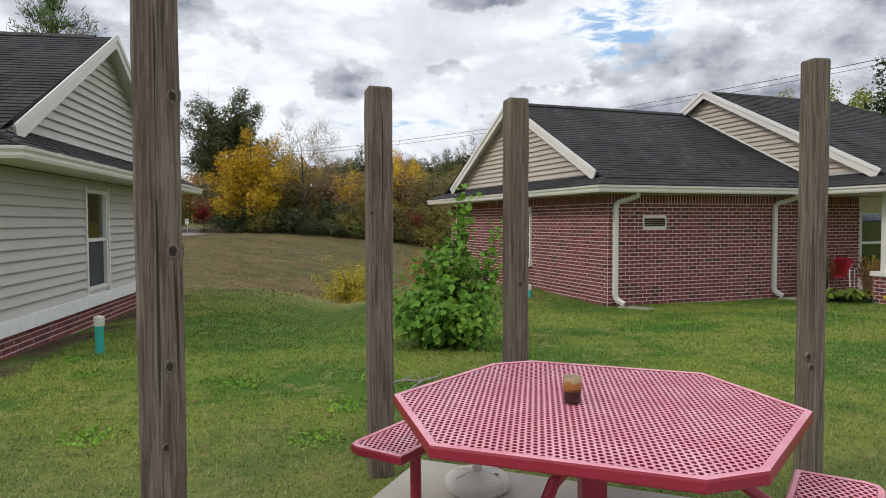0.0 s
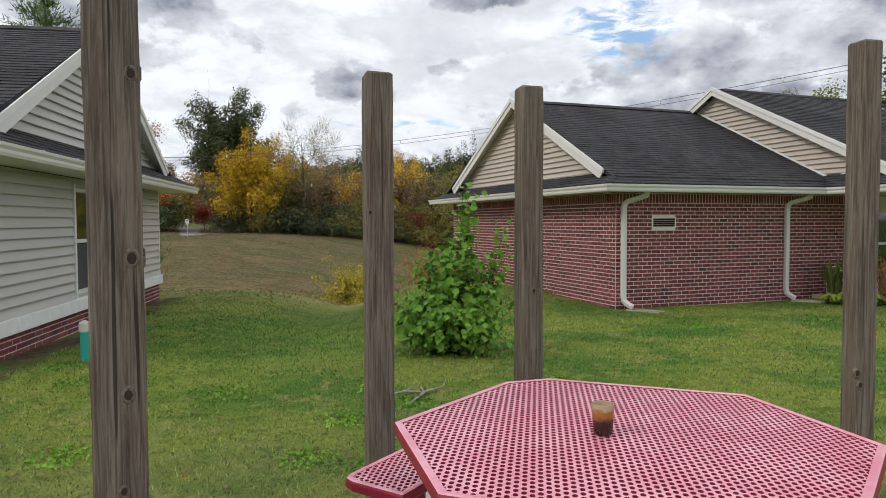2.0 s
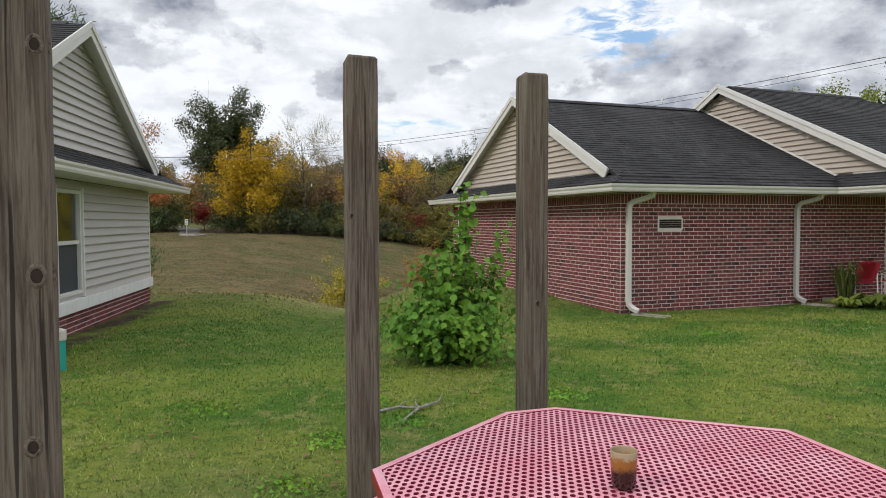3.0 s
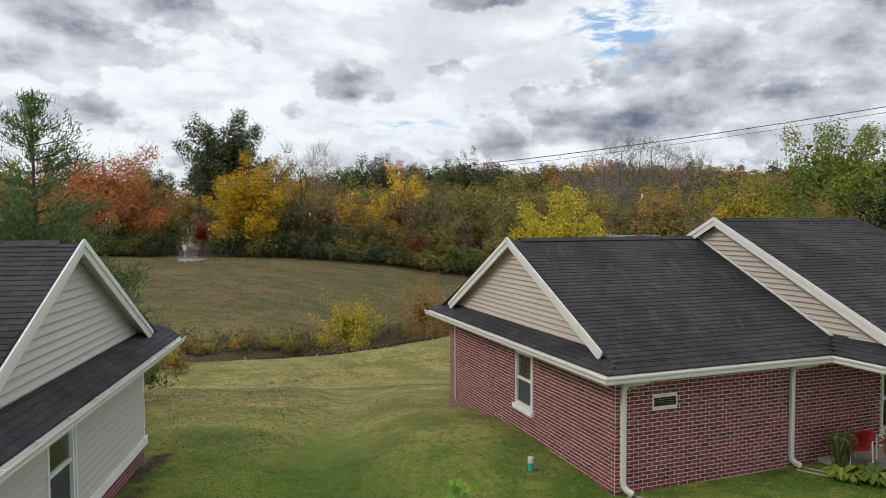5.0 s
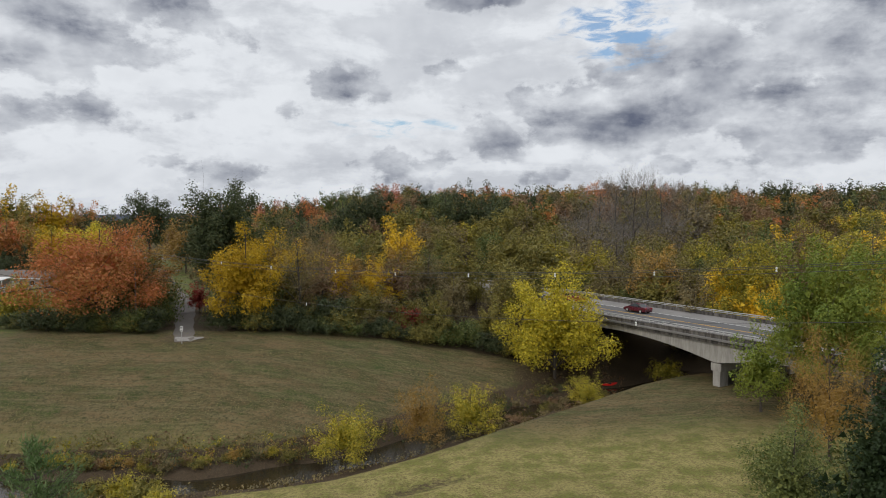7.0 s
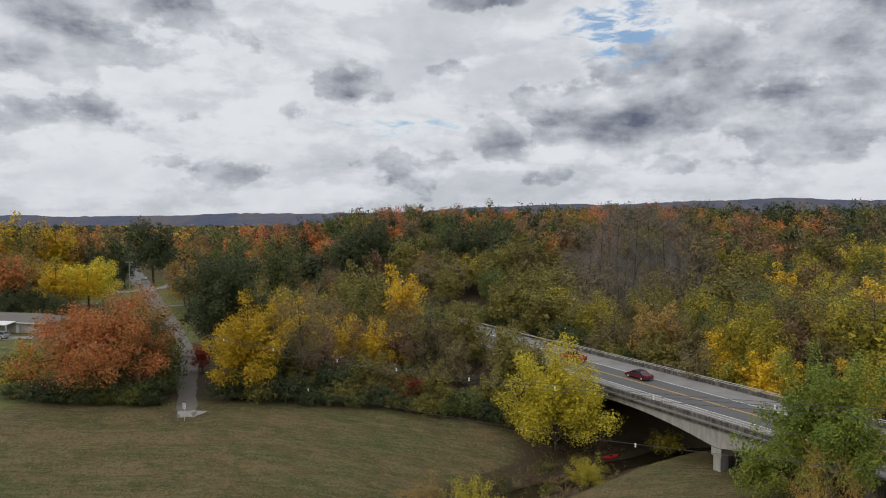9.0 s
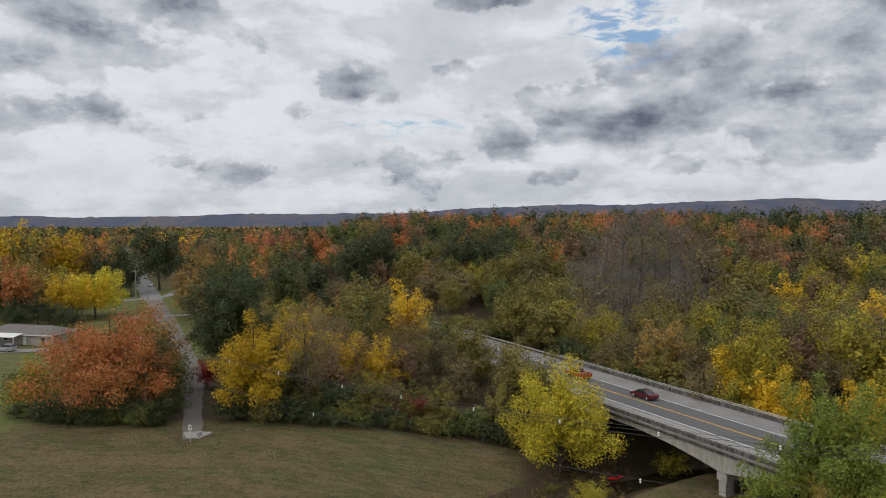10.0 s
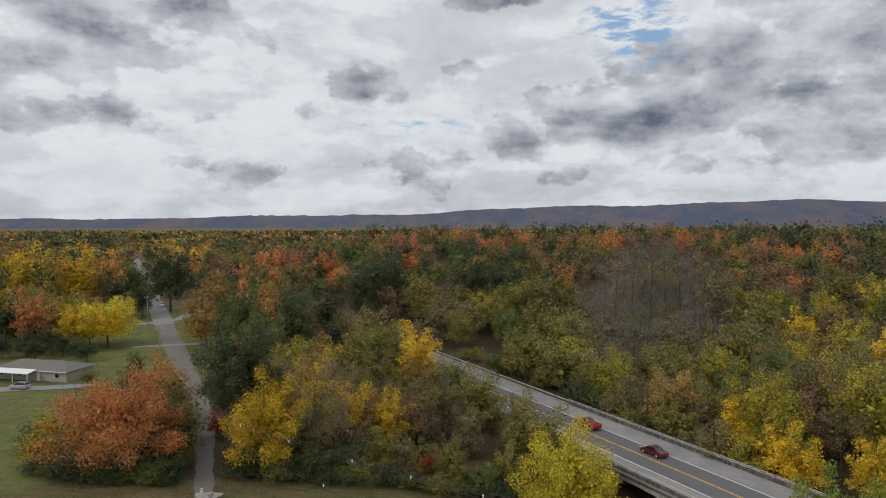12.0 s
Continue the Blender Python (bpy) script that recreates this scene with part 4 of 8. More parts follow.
brick_home = brick_house()
siding_home = siding_house()

# ---- the slab, posts and table ----
SLAB_Z = -0.08
slab_thing = thing("concrete_slab", "grey concrete patio slab under the picnic table", "slab", pose(-0.16, 4.41, SLAB_Z, 0, 0, -22), kind="structure")
part("slab", solid(0, 4.4, -5.6, 0, -0.28, 0, 0.012), CONCRETE, slab_thing)


def timber_post(x, y, top, turn, size=0.14, knots=()):
    """A square weathered post with chamfered top edges, standing in the ground."""
    p = thing("timber_post", "weathered grey-brown square timber post with knots", "post", pose(x, y, -0.22, 0, 0, turn), "posts round the patio")
    h = size / 2
    top = top + 0.22
    bm = bmesh.new()
    rings = []
    steps = [-0.25] + [i * top / 14 for i in range(14)] + [top - 0.012]
    r = random.Random(int(abs(x * 100)))
    for z in steps:
        j = [r.uniform(-0.0025, 0.0025) for _ in range(8)]
        c = 0.008
        rings.append([bm.verts.new(q) for q in ((-h + j[0], -h + c, z), (-h + c, -h + j[1], z), (h - c, -h + j[2], z), (h + j[3], -h + c, z), (h + j[4], h - c, z), (h - c, h + j[5], z), (-h + c, h + j[6], z), (-h + j[7], h - c, z))])
    rings.append([bm.verts.new((v.co.x * 0.9, v.co.y * 0.9, top + r.uniform(-0.004, 0.003))) for v in rings[-1]])
    for a, b in zip(rings, rings[1:]):
        for i in range(8):
            bm.faces.new((a[i], a[(i + 1) % 8], b[(i + 1) % 8], b[i]))
    bm.faces.new(rings[-1])
    part("post", bm, TIMBER, p)
    for face, across, z, rad in knots:
        # a raised ring and a dark sunken eye
        bm = lathe(bmesh.new(), [(rad * 1.5, -0.01), (rad * 1.5, 0.001), (rad * 1.15, 0.006), (rad * 0.9, 0.006), (rad * 0.8, 0.0)], 14)
        bmesh.ops.transform(bm, matrix=Matrix.Diagonal((1, 1.35, 1, 1)), verts=bm.verts)
        turn_m = {"-y": pose(across, -h, z + 0.22, 90, 0, 0), "+x": pose(h, across, z + 0.22, 90, 0, 90), "-x": pose(-h, across, z + 0.22, 90, 0, -90)}[face]
        ring = part("knot", bm, TIMBER, p)
        ring.matrix_basis = turn_m
        bm = lathe(bmesh.new(), [(rad * 0.95, -0.01), (rad * 0.95, 0.003), (rad * 0.5, 0.0045)], 12)
        bmesh.ops.transform(bm, matrix=Matrix.Diagonal((1, 1.35, 1, 1)), verts=bm.verts)
        eye = part("knot_eye", bm, KNOT, p, "dark knot")
        eye.matrix_basis = turn_m
    return p


timber_post(-1.205, 2.84, 2.62, 26, 0.178, [("-y", 0.05, 1.38, 0.018), ("+x", -0.05, 1.38, 0.018), ("-y", 0.03, 0.90, 0.016), ("-y", 0.06, 2.02, 0.015), ("+x", -0.05, 2.03, 0.014), ("+x", -0.02, 0.43, 0.017), ("-y", 0.01, 0.56, 0.012)])
timber_post(-0.425, 4.46, 2.38, 16, 0.160, [("-y", -0.06, 1.56, 0.009)])
timber_post(0.53, 4.88, 2.38, 16, 0.148, [("-y", 0.005, 1.05, 0.012)])
timber_post(2.405, 4.36, 2.53, 8, 0.128, [("-y", -0.06, 0.62, 0.016), ("-y", -0.04, 0.55, 0.014)])


def lattice(bm, inside, cx, cy, turn, z, wide=0.0262, long=0.046, thick=0.011):
    """Expanded metal: staggered rows of long rounded holes in a sheet, each with its rim and its depth."""
    c, s = math.cos(turn), math.sin(turn)
    hole = [(0.36, 0.0), (0.32, 0.16), (0.15, 0.265), (-0.15, 0.265), (-0.32, 0.16), (-0.36, 0.0), (-0.32, -0.16), (-0.15, -0.265), (0.15, -0.265), (0.32, -0.16)]
    step = long * 0.75
    for i in range(-44, 45):
        for j in range(-36, 37):
            u, v = i * wide, (j + 0.5 * (i % 2)) * step
            x, y = cx + c * u - s * v, cy + s * u + c * v
            if not inside(x, y):
                continue

            def ring(shape, k, h):
                return [bm.verts.new((x + c * p * wide * k - s * q * long * k, y + s * p * wide * k + c * q * long * k, h)) for p, q in shape]
            edge_ = ring([(0.5, 0.0), (0.5, 0.19), (0.5, 0.375), (-0.5, 0.375), (-0.5, 0.19), (-0.5, 0.0), (-0.5, -0.19), (-0.5, -0.375), (0.5, -0.375), (0.5, -0.19)], 1.0, z)
            lip = ring(hole, 0.98, z)
            low = ring(hole, 0.92, z - thick)
            for k in range(10):
                n = (k + 1) % 10
                bm.faces.new((edge_[k], edge_[n], lip[n], lip[k]))
                # hole walls get a darker red: their shade is painted into the colour
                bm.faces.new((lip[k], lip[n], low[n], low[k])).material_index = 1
    return bm


def inset_poly(points, d):
    """Test for the inside of a convex outline, d metres in from its edge."""
    def test(x, y):
        for (ax, ay), (bx, by) in zip(points, points[1:] + points[:1]):
            ex, ey = bx - ax, by - ay
            if ((x - ax) * -ey + (y - ay) * ex) / math.hypot(ex, ey) < d:
                return False
        return True
    return test


def rim(bm, outline, z0, z1, wide):
    """A rounded rolled edge round an outline (counter-clockwise)."""
    n = len(outline)
    rows = []
    for i in range(n):
        p, a, b = (Vector(outline[k % n] + (0,)) for k in (i, i - 1, i + 1))
        e, f = (p - a).normalized(), (b - p).normalized()
        m = (Vector((e.y, -e.x, 0)) + Vector((f.y, -f.x, 0))).normalized()
        m = m / max(0.4, m.dot(Vector((e.y, -e.x, 0))))
        prof = ((-wide, z1 - 0.003), (-0.012, z1), (-0.004, z1 - 0.004), (0, z1 - 0.014), (0, z0 + 0.008), (-0.006, z0), (-0.02, z0), (-0.024, z1 - 0.02), (-wide, z1 - 0.012))
        rows.append([bm.verts.new(p + m * a_ + Vector((0, 0, h))) for a_, h in prof])
    for r, q in zip(rows, rows[1:] + rows[:1]):
        for k in range(len(r)):
            bm.faces.new((r[k], q[k], q[(k + 1) % len(r)], r[(k + 1) % len(r)]))
    bmesh.ops.recalc_face_normals(bm, faces=bm.faces)
    bm.normal_update()
    # upturned faces get the paler coating, which paints sky sheen on the rim
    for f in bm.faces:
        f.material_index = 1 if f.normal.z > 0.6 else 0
    return bm


def picnic_table():
    """An eight-sided table of coated expanded metal on four legs, with seats carried on arms."""
    cx, cy, top = 0.696, 3.09, 0.66
    t = thing("picnic_table", "red plastic-coated expanded metal octagonal picnic table", "table", pose(cx, cy, SLAB_Z))
    z1 = top - SLAB_Z
    R = TABLE_R
    outline = [(R * math.cos(radians(a)), R * math.sin(radians(a))) for a in CORNERS]
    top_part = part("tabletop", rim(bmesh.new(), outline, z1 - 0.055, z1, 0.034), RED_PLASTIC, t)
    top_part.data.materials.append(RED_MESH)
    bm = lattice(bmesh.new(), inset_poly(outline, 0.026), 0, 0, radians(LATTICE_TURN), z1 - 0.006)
    part("mesh_panel", bm, RED_MESH, t, "faded pink-red diamond mesh, sky sheen painted into its colour").data.materials.append(DEEP_RED)
    # frame below
    bm = bmesh.new()
    for a in (0, 90):
        c, s = math.cos(radians(a)), math.sin(radians(a))
        tube(bm, [(-R * 0.8 * c, -R * 0.8 * s, z1 - 0.045), (R * 0.8 * c, R * 0.8 * s, z1 - 0.045)], 0.02, 8)
    part("top_frame", bm, RED_PLASTIC, t)
    part("pedestal", solid(-0.058, 0.058, -0.058, 0.058, 0.012, z1 - 0.05, 0.006), RED_PLASTIC, t)
    part("base_plate", solid(-0.16, 0.16, -0.16, 0.16, 0.0, 0.012, 0.003), RED_PLASTIC, t)
    for turn, reach in ((147, 0.0), (-33, 0.0), (61.5, 0.0), (-118.5, 0.0)):
        m = pose(0, 0, 0, 0, 0, turn)
        seat_o = [(SEAT_IN, -0.42), (SEAT_OUT - 0.07, -0.42), (SEAT_OUT - 0.02, -0.40), (SEAT_OUT, -0.35), (SEAT_OUT, 0.35), (SEAT_OUT - 0.02, 0.40), (SEAT_OUT - 0.07, 0.42), (SEAT_IN, 0.42)]
        seat_o = [tuple((m @ Vector((x, y, 0))).xy) for x, y in seat_o]
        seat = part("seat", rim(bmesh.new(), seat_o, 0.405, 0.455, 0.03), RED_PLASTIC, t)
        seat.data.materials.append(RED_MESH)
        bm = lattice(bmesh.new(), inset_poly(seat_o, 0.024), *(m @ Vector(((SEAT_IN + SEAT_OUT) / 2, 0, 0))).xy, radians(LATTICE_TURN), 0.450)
        part("seat_mesh", bm, RED_MESH, seat, "faded pink-red diamond mesh, sky sheen painted into its colour").data.materials.append(DEEP_RED)
        pts = [m @ Vector(p) for p in ((0.30, 0, 0.555), (0.55, 0, 0.545), (SEAT_IN - 0.05, 0, 0.43), (SEAT_IN + 0.08, 0, 0.40), (SEAT_OUT - 0.06, 0, 0.40))]
        part("seat_arm", tube(bmesh.new(), pts, 0.026, 10), RED_PLASTIC, t)
        part("seat_leg", tube(bmesh.new(), [m @ Vector((SEAT_IN + 0.17, 0.06, 0.0)), m @ Vector((SEAT_IN + 0.17, 0.06, 0.41))], 0.03, 10), RED_PLASTIC, t)
    return t


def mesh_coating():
    m, n = material("faded_sheen_coating")
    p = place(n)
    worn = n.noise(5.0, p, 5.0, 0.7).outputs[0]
    # pale pink: sun fading, with sky sheen painted into the colour
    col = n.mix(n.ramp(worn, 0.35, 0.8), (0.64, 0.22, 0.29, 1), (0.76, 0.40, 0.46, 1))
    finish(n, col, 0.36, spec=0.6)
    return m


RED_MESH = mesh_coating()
# darker red that paints the shade inside the mesh holes
DEEP_RED = plain("shaded_hole_red", (0.200, 0.016, 0.034), 0.5, vary=0.15, scale=8.0)
TABLE_R, LATTICE_TURN, SEAT_IN, SEAT_OUT = 0.955, -8.0, 0.80, 1.15
CORNERS = [-9.6, 38.3, 99.9, 115.3, 170.4, 218.3, 279.9, 295.3]
table = picnic_table()


def candle_glass():
    """A tumbler of amber wax, burnt down, with a grey rim of ash."""
    g = thing("candle_glass", "amber glass tumbler with brown murky contents", "glass", pose(0.60, 3.085, 0.661, 0, 0, 0))
    m, n = material("amber_glass")
    v = local(n)
    h = n.add("ShaderNodeSeparateXYZ", {0: v}).outputs[2]
    f = n.noise(45.0, v, 4.0, 0.7).outputs[0]
    lay_ = n.math("ADD", h, n.math("MULTIPLY", n.math("SUBTRACT", f, 0.5), 0.05))
    col = n.mix(n.ramp(lay_, 0.045, 0.075), (0.035, 0.012, 0.008, 1), (0.30, 0.12, 0.022, 1))
    col = n.mix(n.ramp(lay_, 0.088, 0.105), col, (0.36, 0.27, 0.16, 1))
    finish(n, col, 0.18, spec=0.6)
    part("glass", lathe(bmesh.new(), [(0.036, 0.0), (0.039, 0.004), (0.044, 0.118), (0.0425, 0.120), (0.0405, 0.116), (0.037, 0.030), (0.030, 0.020)], 28), m, g, smooth=True)
    part("contents", lathe(bmesh.new(), [(0.03, 0.012), (0.0368, 0.03), (0.0395, 0.088), (0.028, 0.090)], 24), plain("brown_wax", (0.16, 0.06, 0.015), 0.5, vary=0.4, scale=60), g)
    return g


candle_glass()


def umbrella_base():
    b = thing("umbrella_base", "white round plastic umbrella base with short tube", "umbrella base", pose(0.20, 3.90, SLAB_Z, 0, 0, 20))
    white = plain("grimy_white_plastic", (0.52, 0.49, 0.45), 0.6, vary=0.12, scale=9)
    bm = lathe(bmesh.new(), [(0.15, 0.0), (0.17, 0.004), (0.172, 0.012), (0.185, 0.016), (0.19, 0.03), (0.19, 0.062), (0.182, 0.078), (0.15, 0.092), (0.06, 0.112), (0.045, 0.114)], 40)
    part("base", bm, white, b)
    for k in range(6):
        a = radians(60 * k + 12)
        bm = prism(bmesh.new(), [(0.05, -0.004, 0.110), (0.15, -0.004, 0.090), (0.15, -0.004, 0.097), (0.05, -0.004, 0.117)], (0, 0.008, 0))
        bmesh.ops.transform(bm, matrix=Matrix.Rotation(a, 4, "Z"), verts=bm.verts)
        part("rib", bm, white, b)
    part("tube", lathe(bmesh.new(), [(0.030, 0.11), (0.030, 0.24), (0.026, 0.245), (0.024, 0.20)], 16), white, b)
    part("water_cap", lathe(bmesh.new(), [(0.016, 0.09), (0.016, 0.103), (0.010, 0.105)], 12, (0.085, -0.075, 0)), plain("black_rubber", (0.02, 0.02, 0.02), 0.7), b, "black filler cap")
    return b


umbrella_base()


def cleanout_pipe(x, y, turn, tall):
    p = thing("cleanout_pipe", "teal plastic sewer cleanout pipe with white cap", "pipe", pose(x, y, gz(x, y), 0, 0, turn))
    part("pipe", lathe(bmesh.new(), [(0.055, -0.15), (0.055, tall - 0.09)], 20), plain("teal_plastic", (0.030, 0.36, 0.30), 0.5, vary=0.12), p)
    part("cap", lathe(bmesh.new(), [(0.062, tall - 0.14), (0.066, tall - 0.13), (0.066, tall - 0.03), (0.058, tall - 0.015), (0.03, tall - 0.012), (0.028, tall), (0.01, tall)], 20), plain("dirty_white_plastic", (0.58, 0.55, 0.50), 0.6), p, "white screw cap")
    return p


cleanout_pipe(-4.52, 8.75, 0, 0.50)
cleanout_pipe(1.98, 15.35, 0, 0.30)

# ---- trees ----
def leaf_cloud(rnd, lobes, count, size, inner=0.72, droop=0.0):
    """Small leaf sprays over the outsides of many lobes. Gives the corners and faces of bent quads."""
    lobes = np.array(lobes, float)                                # x, y, z, radius, tall
    mid = (lobes[:, :3] * lobes[:, 3:4]).sum(0) / lobes[:, 3].sum()
    out = lobes[:, :3] - mid
    out /= np.linalg.norm(out, axis=1)[:, None] + 1e-6
    weight = lobes[:, 3] ** 2
    pick = rnd.choice(len(lobes), count, p=weight / weight.sum())
    d = rnd.normal(size=(count, 3)) + out[pick] * 0.75
    d[:, 2] += 0.25
    d /= np.linalg.norm(d, axis=1)[:, None]
    r = rnd.uniform(inner, 1.0, count) ** 0.8 + np.abs(rnd.normal(size=count)) * 0.10
    at = lobes[pick, :3] + d * (lobes[pick, 3] * r)[:, None] * np.stack([np.ones(count), np.ones(count), lobes[pick, 4]], 1)
    n = d + rnd.normal(size=(count, 3)) * 0.50
    n /= np.linalg.norm(n, axis=1)[:, None]
    t = np.cross(n, rnd.normal(size=(count, 3)))
    t /= np.linalg.norm(t, axis=1)[:, None] + 1e-9
    b = np.cross(n, t)
    b[:, 2] -= droop
    s = (size * rnd.uniform(0.55, 1.35, count))[:, None]
    k = rnd.uniform(0.5, 0.9, (count, 1))
    v = np.stack([at - t * s - n * s * 0.18, at - b * s * k, at + t * s - n * s * 0.18, at + b * s * k], 1).reshape(-1, 3)
    f = np.arange(count * 4).reshape(-1, 4)
    return v, f


def unit(v):
    return v / (np.linalg.norm(v, axis=1)[:, None] + 1e-9)


def tri_leaves(rnd, at, n, size):
    """Small three-cornered leaf sprays at places, facing n."""
    count = len(at)
    t = unit(np.cross(n, rnd.normal(size=(count, 3))))
    b = np.cross(n, t)
    s = (size * rnd.uniform(0.6, 1.4, count))[:, None]
    k = rnd.uniform(0.55, 0.9, (count, 1))
    v = np.stack([at + t * s, at - t * s * 0.6 + b * s * k, at - t * s * 0.6 - b * s * k], 1).reshape(-1, 3)
    return v, np.arange(count * 3).reshape(-1, 3)


class Crown:
    """A crown of boughs: each a plume that rises from the middle to the crown's edge, thick with leaves at its outer end."""

    def __init__(self, rnd, tall, wide, base, ragged, narrow, boughs=16):
        self.low, self.tall, self.wide = tall * base, tall, wide
        self.mid = self.low + (tall - self.low) * 0.38
        k = np.arange(boughs) + 0.5
        up = np.clip(0.97 - 1.62 * (k / boughs) ** 1.12 + rnd.normal(size=boughs) * 0.05, -0.72, 0.99)
        turn = rnd.uniform(0, 6.283) + k * 2.39996 + rnd.uniform(-0.4, 0.4, boughs)
        side = np.sqrt(1 - up ** 2) ** 0.75 * (1 - narrow * np.clip(up + 0.3, 0, 1))
        reach = np.clip(1.04 - ragged * rnd.uniform(-0.4, 1.2, boughs), 0.5, 1.2)
        rise = np.where(up > 0, tall - self.mid, self.mid - self.low)
        self.fat = wide * 1.18 / math.sqrt(boughs) * rnd.uniform(0.75, 1.3, boughs)
        flat_ = np.maximum(0.1, wide - self.fat * 0.40) * side * reach
        z = self.mid + up * np.maximum(0.2, rise - self.fat * 0.55) * np.where(up > 0, reach, 1.0)
        self.tip = np.stack([np.cos(turn) * flat_, np.sin(turn) * flat_, z], 1)
        self.root = np.stack([self.tip[:, 0] * 0.35, self.tip[:, 1] * 0.35, self.low + (z - self.low) * 0.45], 1)

    def leaves(self, rnd, count, size, loose=0.0):
        w_ = self.fat ** 2
        i = rnd.choice(len(w_), count, p=w_ / w_.sum())
        q = rnd.uniform(0.0, 1.0, count) ** 0.42
        g = unit(rnd.normal(size=(count, 3)) + np.array((0, 0, 0.35))) * (rnd.uniform(0.35, 1.0, count) ** (0.45 + loose))[:, None]
        swell = self.fat[i] * (0.45 + 0.62 * np.sin(np.pi * np.clip(q, 0.2, 0.86)))
        off = g * swell[:, None] * np.array((1.0, 1.0, 0.86))
        at = self.root[i] + (self.tip[i] - self.root[i]) * q[:, None] + off + rnd.normal(size=(count, 3)) * (size * 0.8 + loose * self.fat.mean() * 0.5)
        n = unit(g * 1.0 + np.array((0, 0, 0.30)) + rnd.normal(size=(count, 3)) * 0.42)
        return tri_leaves(rnd, at, n, size)

    def mass(self, rnd, part_, count, size):
        """The dense inside: larger sprays that lie deep between the boughs."""
        i = rnd.integers(0, len(self.tip), count)
        q = rnd.uniform(0.1, 1.0, count) * part_
        mid = np.array((0, 0, self.mid))
        at = mid + (self.tip[i] - mid) * q[:, None] + rnd.normal(size=(count, 3)) * self.wide * 0.09
        return tri_leaves(rnd, at, unit(rnd.normal(size=(count, 3)) + np.array((0, 0, 0.4))), size)

    def lobes(self):
        return [(*p, f, 0.9) for p, f in zip(self.tip.tolist(), self.fat.tolist())]


def trunk_mesh(name, rnd, tall, radius, lobes, limbs=7, sides=6, twig=True):
    bm = bmesh.new()
    lean = rnd.uniform(-0.05, 0.05, 2) * tall
    top = tall * 0.82
    spine = [Vector((lean[0] * (i / 5) ** 1.5, lean[1] * (i / 5) ** 1.5, -0.6 + (top + 0.6) * i / 5)) for i in range(6)]
    tube(bm, spine, [radius * (1.25 if i == 0 else 1.0) * (1 - 0.82 * i / 5) for i in range(6)], sides)
    order = sorted(range(len(lobes)), key=lambda i: -lobes[i][3])[:limbs]
    for i in order:
        x, y, z, r, _ = lobes[i]
        h = max(0.16 * tall, min(0.75 * tall, z - math.hypot(x, y) * 0.85))
        s = Vector((lean[0] * (h / top) ** 1.5, lean[1] * (h / top) ** 1.5, h))
        e = Vector((x, y, z))
        m = (s + e) / 2 + Vector((0, 0, 0.06 * tall)) + Vector(rnd.normal(size=3)) * 0.02 * tall
        rr = radius * 0.42 * (1 - h / tall)
        tube(bm, [s, m, e], [rr, rr * 0.6, rr * 0.22], 5, False)
        if twig:
            for _ in range(2):
                tip = e + Vector(rnd.normal(size=3)) * r * 0.7 + Vector((0, 0, r * 0.5))
                tube(bm, [m.lerp(e, 0.6), (m + tip) / 2 + Vector((0, 0, 0.2)), tip], [rr * 0.4, rr * 0.25, rr * 0.1], 4, False)
    me = bpy.data.meshes.new(name)
    bm.to_mesh(me)
    bm.free()
    return me


def twigs(rnd, lobes, count, length, thick):
    """Bare upward sprays: thin three-cornered slivers."""
    lobes = np.array(lobes, float)
    pick = rnd.integers(0, len(lobes), count)
    d = rnd.normal(size=(count, 3))
    d /= np.linalg.norm(d, axis=1)[:, None]
    a = lobes[pick, :3] + d * (lobes[pick, 3] * rnd.uniform(0.2, 0.9, count))[:, None]
    u = d * 0.6 + np.array((0, 0, 0.8)) + rnd.normal(size=(count, 3)) * 0.35
    u /= np.linalg.norm(u, axis=1)[:, None]
    side = np.cross(u, rnd.normal(size=(count, 3)))
    side /= np.linalg.norm(side, axis=1)[:, None] + 1e-9
    l = (length * rnd.uniform(0.5, 1.4, count))[:, None]
    v = np.stack([a - side * thick, a + side * thick, a + u * l + side * thick * 0.25, a + u * l - side * thick * 0.25], 1).reshape(-1, 3)
    return v, np.arange(count * 4).reshape(-1, 4)


def leaf_mesh(name, v, f):
    me = bpy.data.meshes.new(name)
    me.from_pydata(v.tolist(), [], f if isinstance(f, list) else f.tolist())
    return me


SHAPES = {}


def join_leaves(pieces_):
    vs, fs, at = [], [], 0
    for v, f in pieces_:
        vs.append(v)
        fs += (np.asarray(f) + at).tolist()
        at += len(v)
    return np.concatenate(vs), fs


def tree_shape(key, seed, tall, wide, boughs, leaves, size, base=0.12, narrow=0.0, bare=0, loose=0.0, limbs=7, radius=None, core=0.6, ragged=0.2, twig=True):
    """A trunk mesh and a crown mesh for one build of tree, shared by all its copies."""
    rnd = np.random.default_rng(seed)
    form = Crown(rnd, tall, wide, base, ragged, narrow, boughs)
    lb = form.lobes()
    pieces_ = [form.leaves(rnd, leaves, size, loose)]
    if bare:
        pieces_.append(twigs(rnd, lb, bare, tall * 0.10, 0.012 * (tall / 12)))
    if core:
        pieces_.append(form.mass(rnd, core, leaves // 6, size * 2.6))
    SHAPES[key] = (trunk_mesh("trunk", rnd, tall, radius or tall * 0.015, lb, limbs, 6 if twig else 4, twig), leaf_mesh("crown", *join_leaves(pieces_)), tall, wide)


